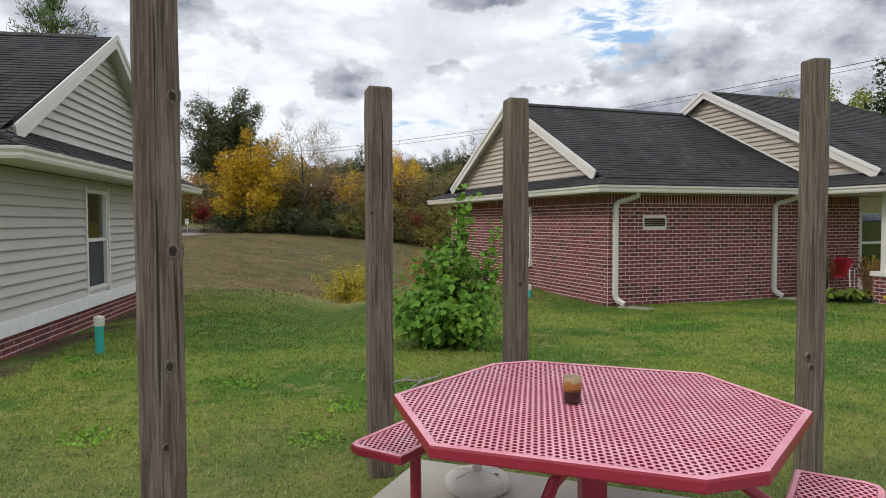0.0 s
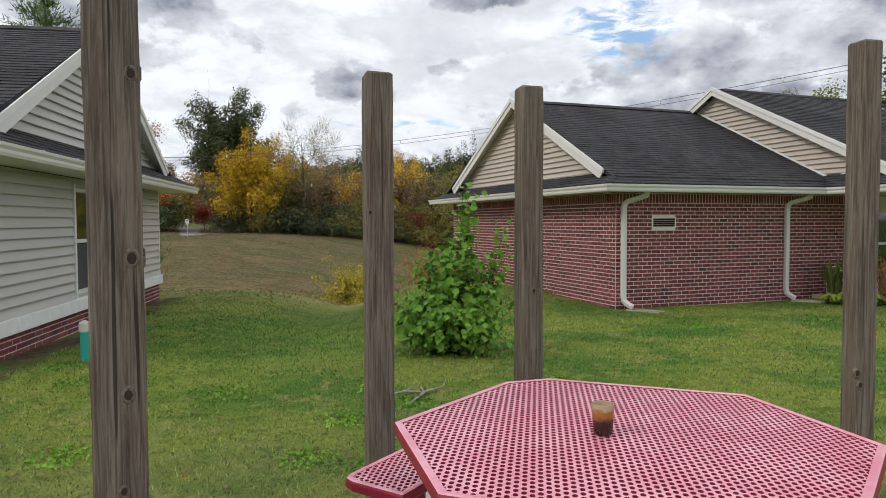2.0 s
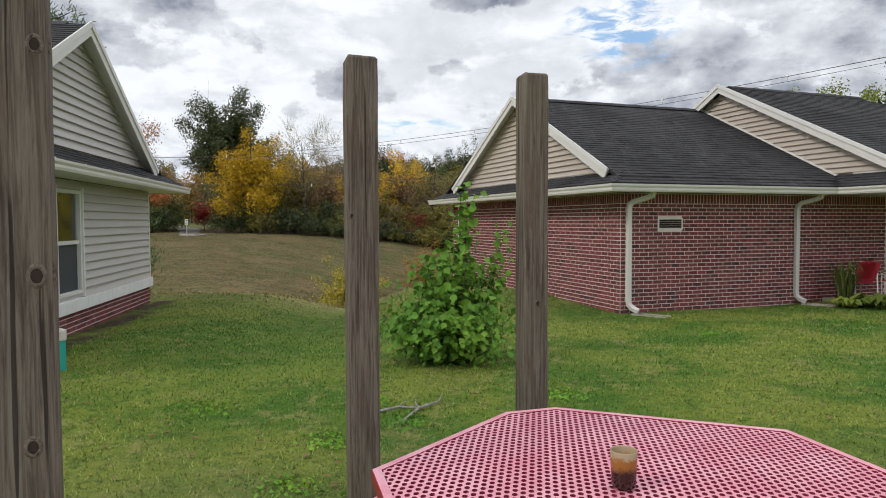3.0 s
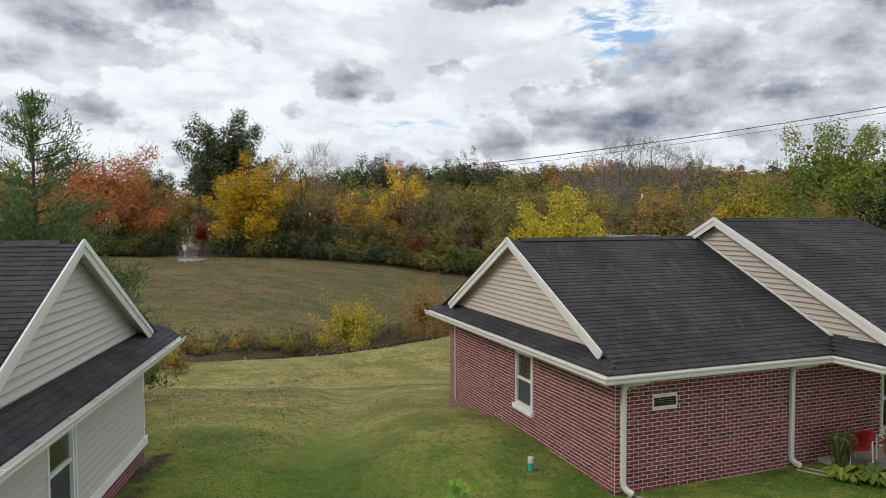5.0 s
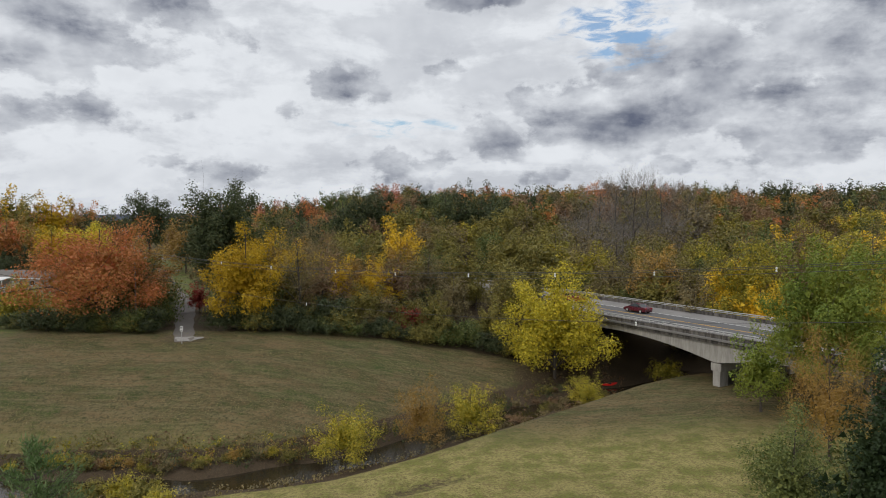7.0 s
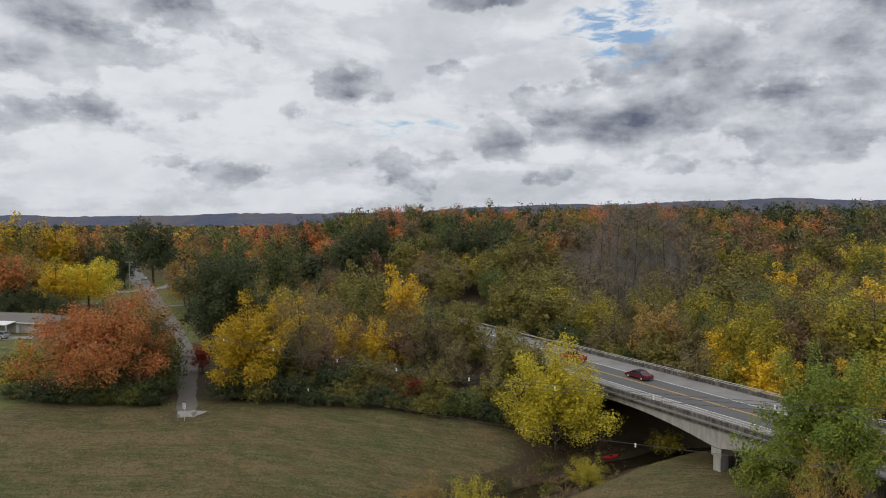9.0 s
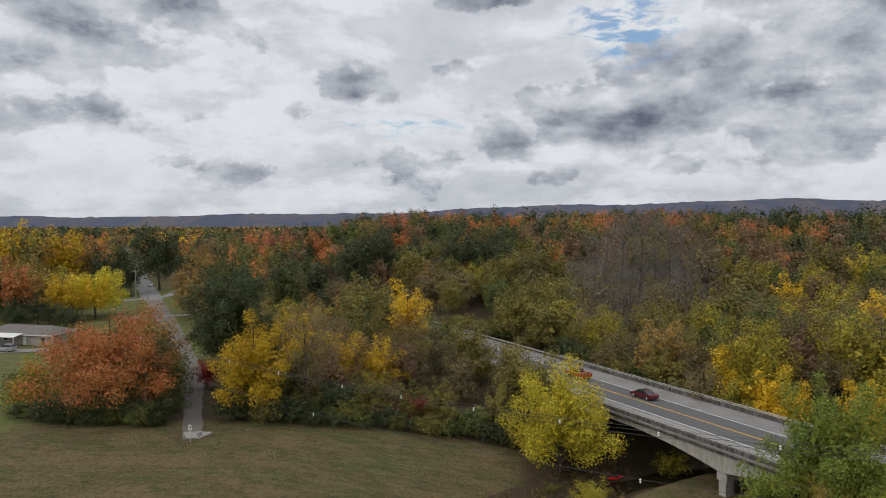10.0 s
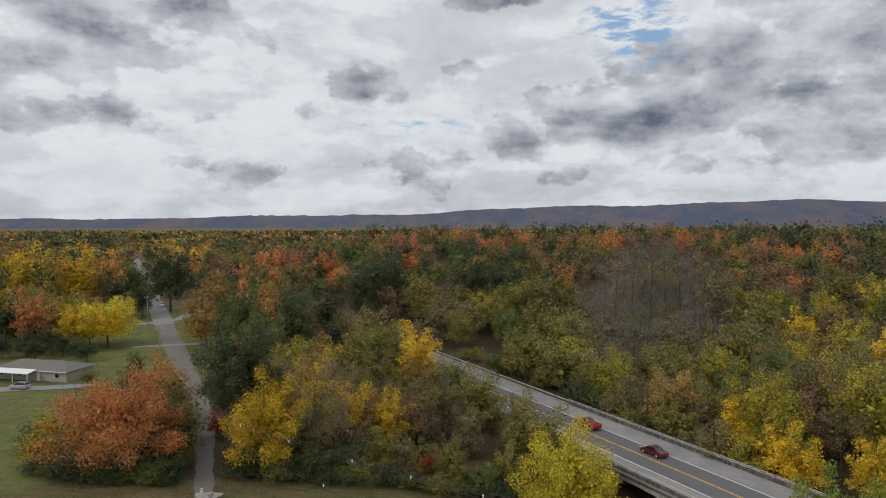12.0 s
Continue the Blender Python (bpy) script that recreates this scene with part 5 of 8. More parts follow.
def plant(key, leaf, x, y, scale=1.0, turn=0.0, label="", category="tree", group="", name="tree", squash=1.0, bark_=None, sink=0.0, z=None):
    trunk, crown, tall, wide = SHAPES[key]
    ground_z = gz(x, y) if z is None else z
    t = thing(name, label, category, pose(x, y, ground_z - sink, 0, 0, turn) @ Matrix.Diagonal((scale * squash, scale * squash, scale, 1)), group)
    for nm, me, mat in (("trunk", trunk, bark_ or BARK), ("crown", crown, LEAVES[leaf])):
        ob = new(nm, me)
        if not me.materials:
            me.materials.append(mat)
        ob.material_slots[0].link = "OBJECT"
        ob.material_slots[0].material = mat
        ob.parent = t
    return t


WORDS = {"green": "green", "olive": "olive green", "lime": "yellow-green", "gold": "golden yellow", "amber": "amber", "orange": "orange", "coral": "coral red",
         "red": "bright red", "rust": "rust brown", "dark": "dark green", "grey": "bare grey", "leaves_and_twigs": "thinning brown and olive"}

# builds of tree, tall in metres: near ones with finer leaves than far ones
for i in range(4):
    tree_shape(("round", i), 10 + i, 14.0, 5.2, 17, 4300, 0.17, 0.08, ragged=0.24)
    tree_shape(("round_far", i), 110 + i, 14.0, 5.6, 15, 2100, 0.25, 0.10, limbs=3, twig=False, ragged=0.22)
for i in range(3):
    tree_shape(("tall", i), 20 + i, 19.0, 5.6, 19, 4600, 0.19, 0.12, ragged=0.26)
    tree_shape(("tall_far", i), 120 + i, 19.0, 6.0, 16, 2100, 0.28, 0.14, limbs=3, twig=False, ragged=0.24)
    tree_shape(("thin", i), 30 + i, 14.0, 4.8, 22, 2700, 0.13, 0.10, bare=420, ragged=0.34, loose=0.5, core=0.5, limbs=12)
    tree_shape(("thin_far", i), 130 + i, 14.0, 5.2, 18, 1500, 0.20, 0.12, bare=220, core=0.55, loose=0.4, limbs=6, twig=False, ragged=0.28)
    tree_shape(("bare", i), 40 + i, 15.0, 5.0, 22, 140, 0.16, 0.14, bare=1100, core=0, loose=0.6, limbs=16)
    tree_shape(("bare_far", i), 140 + i, 15.0, 5.6, 20, 160, 0.20, 0.14, bare=900, core=0, loose=0.6, limbs=12, twig=False)
    tree_shape(("bush", i), 50 + i, 4.2, 3.1, 14, 1300, 0.13, 0.0, radius=0.07, limbs=3, twig=False, ragged=0.30)


def clear_of(x, y, r):
    """Whether a tree of that radius stands clear of road, path, field, houses and water."""
    s, c = road_frame(x, y)
    if -60 < s < 190 and abs(c) < ROAD_HALF + r * 0.75:
        return False
    d, far_side = creek_distance(np.array(x), np.array(y))
    if not far_side or d < 5:
        return False
    off = x - lane_x(y)
    if abs(off) < 3.2 + r * 0.7 and y < 300:
        return False
    if 145 < y < 265 and r > 3 and -20 < off < 9:
        return False
    return True


def lane_x(y):
    """The lane's middle, and farther on the street's, at a distance y."""
    return float(np.interp(y, [95, 115, 135, 164, 224, 2000], [-36, -43.5, -51.5, -65.5, -97, -1004]))


def back_edge(x):
    """Where the wood begins behind the field."""
    return float(np.interp(x, [-90, -62, -44, -34, -20, 0, 8, 16, 24, 40, 90], [104, 100, 101, 103, 102, 103.5, 103, 106, 109, 107, 102]))


# trees that stand out, one by one
tree_shape("hero_dark", 61, 25.0, 7.6, 30, 20000, 0.17, 0.30, radius=0.36, ragged=0.26, loose=0.12, limbs=16)
tree_shape("hero_gold", 62, 18.2, 7.0, 22, 17000, 0.15, 0.04, ragged=0.42, loose=0.15, core=0.5, limbs=14)
tree_shape("hero_lime", 63, 18.8, 8.6, 26, 23000, 0.15, 0.10, ragged=0.36, loose=0.15, core=0.55, limbs=16)
tree_shape("hero_red", 64, 18.6, 12.2, 40, 25000, 0.16, 0.06, ragged=0.40, loose=0.25, core=0.5, limbs=26, radius=0.36)
tree_shape("hero_bare", 65, 18.0, 5.4, 22, 1500, 0.12, 0.22, bare=1800, limbs=18, loose=0.6, core=0)
tree_shape("hero_dome", 66, 18.0, 7.4, 22, 14000, 0.16, 0.04, ragged=0.20)
tree_shape("hero_right", 67, 19.5, 5.8, 30, 27000, 0.110, 0.22, ragged=0.20, loose=0.10, core=0.7)
tree_shape("hero_pear", 68, 10.3, 3.3, 26, 17000, 0.062, 0.04, narrow=0.30, ragged=0.34, loose=0.35, core=0.5)
tree_shape("hero_cedar", 69, 11.5, 3.6, 26, 16000, 0.085, 0.02, narrow=0.45, ragged=0.24, core=0.7)
tree_shape("hero_amber", 70, 12.0, 4.4, 30, 9500, 0.075, 0.02, bare=1200, ragged=0.34, loose=0.5, core=0.4, limbs=16)
tree_shape("hero_corner", 71, 27.0, 9.6, 24, 9500, 0.28, 0.10, ragged=0.30)
tree_shape("hero_maple", 72, 17.0, 9.2, 22, 8500, 0.24, 0.12, ragged=0.28)
plant("hero_dark", "dark", -36.0, 112.5, 1.0, 40, "tall dark green oak with a broken crown behind the yellow tree")
plant("hero_gold", "gold", -30.0, 104.5, 1.0, 0, "golden yellow maple at the edge of the field")
plant("hero_lime", "yellow", 17.2, 100.0, 1.0, 20, "bright yellow-green tree beside the bridge", z=-8.6)
plant("hero_red", "orange", -53.0, 105.0, 1.0, 0, "orange-red maple spreading beside the gravel lane")
for k, (tx, ty, leaf, sc) in enumerate(((-46.5, 112.5, "green", 1.25), (-49.5, 118, "olive", 1.7), (-52.5, 124, "green", 1.9), (-56.5, 131, "olive", 1.9), (-44.0, 107.0, "green", 0.95), (-68, 108.5, "lime", 1.5), (-71.5, 115, "olive", 1.6), (-64, 117, "lime", 1.6))):
    plant(("bush", k % 3), leaf, tx, ty, sc, 55.0 * k, f"{WORDS[leaf]} shrub beside the orange maple", "shrub", "shrubs beside the maple", "shrub")
plant("hero_bare", "leaves_and_twigs", -22.0, 107.0, 0.97, 60, "nearly bare grey tree behind the field")
plant(("round", 0), "amber", 41.0, 127.5, 1.05, 0, "amber tree beyond the bridge")
plant("hero_dome", "lime", 55.0, 120.0, 1.0, 0, "yellow-green domed tree beyond the bridge")
plant("hero_maple", "yellow", -110.0, 209.0, 1.0, 0, "yellow maple beside the lane")
plant("hero_corner", "dark", -121.0, 281.0, 1.16, 0, "large dark green tree at the street corner")
plant(("round", 2), "gold", -8.5, 151.0, 1.25, 0, "yellow tree with an orange-pink top")
plant(("round_far", 1), "coral", -80.0, 318.0, 1.5, 0, "coral red maple in the wood")
plant(("round_far", 2), "coral", -24.0, 324.0, 1.55, 0, "coral and orange maple in the wood")
plant(("round_far", 0), "red", 131.0, 418.0, 1.45, 0, "bright red maple on the wooded rise")
for k, (tx, ty, leaf, sc) in enumerate(((75, 330, "orange", 1.45), (84, 336, "rust", 1.5), (69, 344, "amber", 1.4), (20, 300, "amber", 1.3), (-58, 300, "orange", 1.3), (-70, 285, "amber", 1.35), (-92, 330, "orange", 1.5), (118, 352, "orange", 1.3))):
    plant(("round_far", k % 4), leaf, float(tx), float(ty), sc, 60.0 * k, f"{WORDS[leaf]} crown standing out of the wood", group="bright crowns in the wood")
for dx, dy, sc in ((-56, 176, 1.32), (-48, 168, 1.12), (-60, 188, 1.25), (-43, 180, 1.2)):
    plant(("tall", int(sc * 100) % 3), "green", dx, dy, sc, dx * 30, "tall dark leafy tree beside the lane", group="leafy trees beside the lane")
plant(("round", 1), "red", -43.5, 122.0, 0.42, 0, "small red maple by the lane")
plant(("bush", 1), "red", -5.2, 107.0, 1.2, 0, "small red shrub in the wood's edge", "shrub", name="shrub")
plant("hero_right", "turning", 38.2, 66.0, 1.06, 0, "tall green tree turning yellow above the brick house")
plant(("round", 3), "turning", 35.5, 74.0, 0.72, 0, "yellow-green tree on the road bank beside the bridge")
plant("hero_amber", "amber", 33.5, 57.5, 0.95, 0, "thin amber tree with bare twigs by the road bank")
plant("hero_pear", "pear", 20.2, 39.0, 1.0, 0, "grey-green young tree on the bank behind the house")
plant("hero_cedar", "cedar", 23.4, 35.0, 1.1, 0, "dense dark green cedar on the bank")
for cx_, cy_, sc in ((28.5, 45.0, 1.2), (32.0, 49.0, 1.4), (27.0, 52.5, 1.0)):
    plant(("bush", 0), "green", cx_, cy_, sc, cx_ * 40, "green bush on the road bank", "bush", "bushes on the bank", "bush")

rnd = np.random.default_rng(8)


def pick_leaf(x, y):
    """The mix of autumn colours by part of the wood."""
    u = x / y
    if u < -0.42:
        mix = {"amber": 1.8, "gold": 2.0, "green": 1.6, "orange": 1.0, "olive": 2, "dark": 1.4, "lime": 1.0}
    elif u < -0.16 and y > 185:
        mix = {"amber": 1.8, "orange": 1.8, "coral": 0.8, "dark": 2.0, "rust": 1.2, "olive": 1.2, "green": 1.0}
    elif u < -0.08 and y < 150:
        mix = {"amber": 2.8, "rust": 1.4, "leaves_and_twigs": 2.6, "olive": 2.0, "gold": 1.6, "green": 0.8}
    elif u < 0.08 and y < 140:
        mix = {"leaves_and_twigs": 3.0, "rust": 1.4, "green": 1.6, "olive": 2.4, "dark": 0.6}
    elif u < -0.04:
        mix = {"green": 2.2, "olive": 2.6, "lime": 1.2, "amber": 1.4, "leaves_and_twigs": 1.6, "rust": 0.8}
    elif u < 0.20:
        mix = {"olive": 5, "lime": 2.6, "leaves_and_twigs": 2.2, "green": 0.8}
    elif u < 0.40 and y > 165:
        mix = {"grey": 6, "leaves_and_twigs": 2, "olive": 1}
    elif u < 0.40:
        mix = {"olive": 4, "leaves_and_twigs": 3, "lime": 1.4, "amber": 0.9, "green": 0.6}
    else:
        mix = {"olive": 2.6, "lime": 2.6, "leaves_and_twigs": 2.2, "gold": 0.8, "green": 1.2, "rust": 0.5}
    names_, wts = list(mix), np.array(list(mix.values()), float)
    return names_[rnd.choice(len(names_), p=wts / wts.sum())]


def wood_tree(x, y, scale):
    leaf = pick_leaf(x, y)
    if leaf == "grey":
        key, wordy = ("bare", int(rnd.integers(3))), "leafless grey tree in the wood"
    elif leaf in ("leaves_and_twigs", "rust") and rnd.random() < 0.75:
        key, wordy = ("thin", int(rnd.integers(3))), f"{WORDS[leaf]} tree with a thin crown in the wood"
    elif leaf == "dark" or (y > 190 and rnd.random() < 0.35):
        key, wordy = ("tall", int(rnd.integers(3))), f"tall {WORDS[leaf]} tree in the wood"
    else:
        key, wordy = ("round", int(rnd.integers(4))), f"{WORDS[leaf]} broadleaf tree in the wood"
    key = (key[0] + "_far", key[1]) if y > 150 else key
    plant(key, leaf, x, y, scale, float(rnd.uniform(0, 360)), wordy, group="trees of the wood", squash=float(rnd.uniform(1.0, 1.3)))


# the wood, tree by tree out to 235 m
placed = []
for band0, band1, step in ((101, 128, 7.2), (128, 170, 8.8), (170, 235, 10.6)):
    y = band0
    while y < band1:
        half = 0.70 * y + 8
        x = -half + float(rnd.uniform(0, step))
        while x < half:
            px_, py_ = x + float(rnd.uniform(-0.4, 0.4)) * step, y + float(rnd.uniform(-0.4, 0.4)) * step
            keep = py_ > back_edge(px_) + 1.5 and clear_of(px_, py_, 4.0)
            if px_ < -46 and py_ < 190:
                keep = keep and rnd.random() < 0.42 and not (px_ < -62 and py_ < 150) and not (px_ < -74 and py_ < 192)
            if keep:
                scale = float(rnd.uniform(0.72, 1.12)) * (0.72 if py_ < 110 else 1.0) * (0.88 + 0.34 * (0.5 + 0.5 * math.sin(px_ * 0.11 + py_ * 0.05)))
                s_, c_ = road_frame(px_, py_)
                if 10 < s_ < 84 and -28 < c_ < 0:
                    scale *= 0.46 + 0.020 * abs(c_)
                wood_tree(px_, py_, scale)
                placed.append((px_, py_))
            x += step
        y += step

# a screen of trees along the near side of the highway
for k, s_ in enumerate(list(range(34, 86, 9)) + list(range(88, 186, 6))):
    q = ROAD_A + ROAD_D * s_ - ROAD_N * (13.0 + 1.5 * math.sin(k * 2.1))
    leaf = ["leaves_and_twigs", "olive", "rust", "olive", "green"][k % 5]
    size_ = (0.46 if s_ < 86 else 0.86) + 0.08 * math.sin(k * 1.7)
    plant(("thin" if k % 2 and s_ < 86 else "round", k % 3), leaf, float(q[0]), float(q[1]), size_, 70.0 * k, f"{WORDS[leaf]} tree beside the highway", group="trees beside the highway")

# taller groups that break the skyline: dark crowns, and bare tops beyond the bridge
for k, (tx, ty, top) in enumerate(((-27.8, 240, 30.5), (-21.5, 241, 29.2), (-34, 243, 28.5), (2.3, 240, 28.6), (9.3, 240, 31.2), (14.5, 242, 28.3))):
    plant(("tall", k % 3), "dark", tx, ty, (top - gz(tx, ty)) / 19.0, 80.0 * k, "tall dark green tree above the wood", group="tall dark trees")
for k, (tx, ty, top) in enumerate(((50.6, 215, 31.0), (56.0, 216, 34.4), (61.4, 214, 33.6), (66.8, 215, 34.0), (72.2, 217, 32.6), (79.4, 215, 30.0))):
    plant(("bare", k % 3), "grey", tx, ty, (top - gz(tx, ty)) / 15.5, 50.0 * k, "tall leafless grey tree above the wood", group="tall bare trees", squash=0.8)

# tall trees behind the houses, left of the street
for k, (tx, ty, top, leaf) in enumerate(((-186, 262, 29, "olive"), (-176, 270, 32, "gold"), (-166, 266, 31, "olive"), (-157, 274, 30, "gold"), (-149, 280, 26, "amber"), (-170, 292, 27, "orange"), (-160, 305, 27, "orange"), (-200, 280, 30, "amber"), (-190, 300, 31, "gold"), (-142, 292, 24, "green"), (-138, 268, 22, "dark"))):
    plant(("tall_far", k % 3), leaf, tx, ty, (top - gz(tx, ty)) / 19.0, 65.0 * k, f"tall {WORDS[leaf]} tree behind the houses", group="tall trees behind the houses")

for k, (tx, ty, leaf, sc) in enumerate(((0, 228, "olive", 1.0), (8, 221, "lime", 0.95), (14, 230, "olive", 1.05), (-6, 225, "amber", 0.95), (21, 226, "olive", 1.0), (4, 211, "leaves_and_twigs", 1.0))):
    plant(("round_far", k % 4), leaf, float(tx), float(ty), sc, 47.0 * k, f"{WORDS[leaf]} broadleaf tree in the wood", group="trees of the wood", squash=1.15)
for k, (tx, ty, sc) in enumerate(((-131, 190, 0.55), (-126, 194, 0.62), (-120, 188, 0.5), (-115, 193, 0.58), (-109, 190, 0.5), (-104, 186, 0.45))):
    plant(("round", k % 4), "dark", float(tx), float(ty), sc, 61.0 * k, "low dense dark green tree behind the ranch house", group="dark trees behind the ranch house", squash=1.2)
for k, (tx, ty, leaf, sc) in enumerate(((-65, 141, "olive", 0.5), (-83, 172, "green", 0.45), (-88, 158, "olive", 0.34), (-78, 146, "lime", 0.4))):
    plant(("round", k % 4), leaf, float(tx), float(ty), sc, 33.0 * k, f"small {WORDS[leaf]} tree beside the lane", group="small trees beside the lane", squash=1.2)

# bushes along the foot of the wood
x = -60.0
while x < 14:
    ex = x + float(rnd.uniform(-0.6, 0.6))
    ey = back_edge(ex) + float(rnd.uniform(-0.6, 1.8))
    if clear_of(ex, ey, 1.4):
        leaf = ["dark", "dark", "green", "dark", "olive", "green"][int(rnd.integers(6))]
        plant(("bush", int(rnd.integers(3))), leaf, ex, ey, float(rnd.uniform(0.62, 1.15)), float(rnd.uniform(0, 360)), f"{WORDS[leaf]} bush at the wood's edge", "bush", "bushes at the wood's edge", "bush")
    x += 1.9


# bushes in the wood's undergrowth and beside the highway
for k in range(100):
    ex, ey = float(rnd.uniform(-38, 24)), float(rnd.uniform(104, 152))
    if k % 3 == 0:
        q = ROAD_A + ROAD_D * float(rnd.uniform(10, 110)) + ROAD_N * float(rnd.uniform(10.5, 19))
        ex, ey = float(q[0]), float(q[1])
    if clear_of(ex, ey, 2.0):
        leaf = ["olive", "green", "dark", "leaves_and_twigs", "olive"][k % 5]
        plant(("bush", k % 3), leaf, ex, ey, float(rnd.uniform(0.9, 1.5)), 70.0 * k, f"{WORDS[leaf]} bush in the undergrowth", "bush", "bushes in the undergrowth", "bush")


# ---- the far woods: too many to count ----
def far_mix(u, y, r):
    """Colours of the far woods: dull greens and browns, warmer towards the street, a few bright crowns."""
    if u < -0.36:
        mix = {"amber": 2, "gold": 1, "green": 2.4, "olive": 3, "dark": 2, "orange": 1.0, "rust": 2}
    elif 0.16 < u < 0.40 and y < 330:
        mix = {"leaves_and_twigs": 4, "grey": 2, "olive": 2, "rust": 1.4}
    elif u < 0.10:
        mix = {"dark": 3, "green": 2.6, "olive": 2.4, "rust": 2.6, "amber": 1.2, "orange": 1.3, "coral": 0.6, "leaves_and_twigs": 1.2}
    else:
        mix = {"dark": 4, "green": 2.0, "olive": 1.6, "rust": 3.6, "orange": 1.0, "amber": 0.6, "leaves_and_twigs": 1.2}
    names_, wts = list(mix), np.array(list(mix.values()), float)
    return names_[r.choice(len(names_), p=wts / wts.sum())]


def far_woods(name, y0, y1, step, leaves, size, seed, wide0, wide1):
    """Crowns of many small clumps, joined by colour."""
    r = np.random.default_rng(seed)
    groups = {k: ([], [], 0) for k in LEAVES}
    y = y0
    while y < y1:
        half = 0.72 * y + 10
        n = int(2 * half / step)
        for i in range(n):
            px_, py_ = -half + (i + r.uniform(0, 1)) * step, y + r.uniform(-0.5, 0.5) * step
            s, c = road_frame(px_, py_)
            if (s < 190 and abs(c) < ROAD_HALF + 3) or abs(lane_x(py_) - px_) < 8.0:
                continue
            if -128 < px_ < -92 and py_ < 320:
                continue
            if px_ < lane_x(py_) and py_ < 420 and r.random() < 0.35:
                continue
            if px_ > 0.52 * py_ and py_ > 560:
                continue
            leaf = far_mix(px_ / py_, py_, r)
            swell = 0.5 + 0.5 * math.sin(px_ * 0.045 + 2.0 * math.sin(py_ * 0.021)) * math.sin(py_ * 0.05 + 1.3)
            wide = r.uniform(wide0, wide1)
            tall = r.uniform(9, 16) + 6.0 * swell + (r.uniform(2, 5) if leaf == "dark" else 0)
            form = Crown(r, tall, wide, 0.18, 0.24, 0.0, 9)
            v, faces = join_leaves([form.leaves(r, leaves // (3 if leaf == "grey" else 1), size)] + ([] if leaf == "grey" else [form.mass(r, 0.7, leaves // 6, size * 2.4)]))
            v = v + np.array((px_, py_, gz(px_, py_)))
            a, b, k = groups[leaf]
            a.append(v)
            b += [[q + k for q in face] for face in faces]
            groups[leaf] = (a, b, k + len(v))
        y += step
    for leaf, (a, b, k) in groups.items():
        if a:
            me = leaf_mesh(name, np.concatenate(a), b)
            me.materials.append(LEAVES[leaf])
            tagged(new(name, me), f"distant {WORDS[leaf]} autumn woodland", "woods", kind="stuff")


far_woods("woods", 238, 400, 12.0, 700, 0.38, 71, 5.0, 7.0)
far_woods("distant_woods", 400, 760, 16.5, 240, 0.75, 72, 6.6, 9.0)
far_woods("distant_woods", 760, 1900, 36.0, 54, 2.7, 73, 14.0, 20.0)

# ---- the highway and its bridge ----
def asphalt_material():
    m, n = material("grey_asphalt")
    p = place(n)
    wide, fine = n.noise(0.25, p, 4.0, 0.6).outputs[0], n.noise(30.0, p, 3.0, 0.7).outputs[0]
    col = n.mix(n.ramp(wide, 0.3, 0.7), (0.200, 0.190, 0.180, 1), (0.265, 0.250, 0.235, 1))
    tone = n.math("ADD", 0.8, n.math("MULTIPLY", fine, 0.4))
    finish(n, n.add("ShaderNodeVectorMath", {0: col, "Scale": tone}, operation="SCALE").outputs[0], 0.9, fine, 0.01, spec=0.3)
    return m


ASPHALT = asphalt_material()
LANE_TAR = plain("darker_lane_asphalt", (0.115, 0.112, 0.112), 0.88, vary=0.16, scale=0.4, grain=30)
LINE_WHITE = plain("road_paint_white", (0.70, 0.69, 0.66), 0.7, vary=0.2, scale=2)
LINE_YELLOW = plain("road_paint_yellow", (0.62, 0.36, 0.05), 0.7, vary=0.2, scale=2)


def stained_concrete(name, a, b):
    m, n = material(name)
    p = place(n)
    drip = n.noise(1.6, n.add("ShaderNodeMapping", {"Vector": p, "Scale": (1, 1, 0.18)}).outputs[0], 6.0, 0.7).outputs[0]
    fine = n.noise(18.0, p, 4.0, 0.7).outputs[0]
    col = n.mix(n.ramp(drip, 0.36, 0.64), a + (1,), b + (1,))
    tone = n.math("ADD", 0.82, n.math("MULTIPLY", fine, 0.36))
    finish(n, n.add("ShaderNodeVectorMath", {0: col, "Scale": tone}, operation="SCALE").outputs[0], 0.92, fine, 0.02, spec=0.25)
    return m


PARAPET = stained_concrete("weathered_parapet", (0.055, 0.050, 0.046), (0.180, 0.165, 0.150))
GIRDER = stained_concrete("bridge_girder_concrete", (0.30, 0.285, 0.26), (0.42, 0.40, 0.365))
RAIL = plain("galvanised_rail", (0.50, 0.49, 0.47), 0.5, metal=0.3, vary=0.12)
ROAD_M = Matrix.Translation((ROAD_A[0], ROAD_A[1], 0)) @ Matrix.Rotation(math.atan2(ROAD_D[1], ROAD_D[0]), 4, "Z")   # x along, -y to the far side


def at_road(ob):
    ob.matrix_world = ROAD_M
    return ob


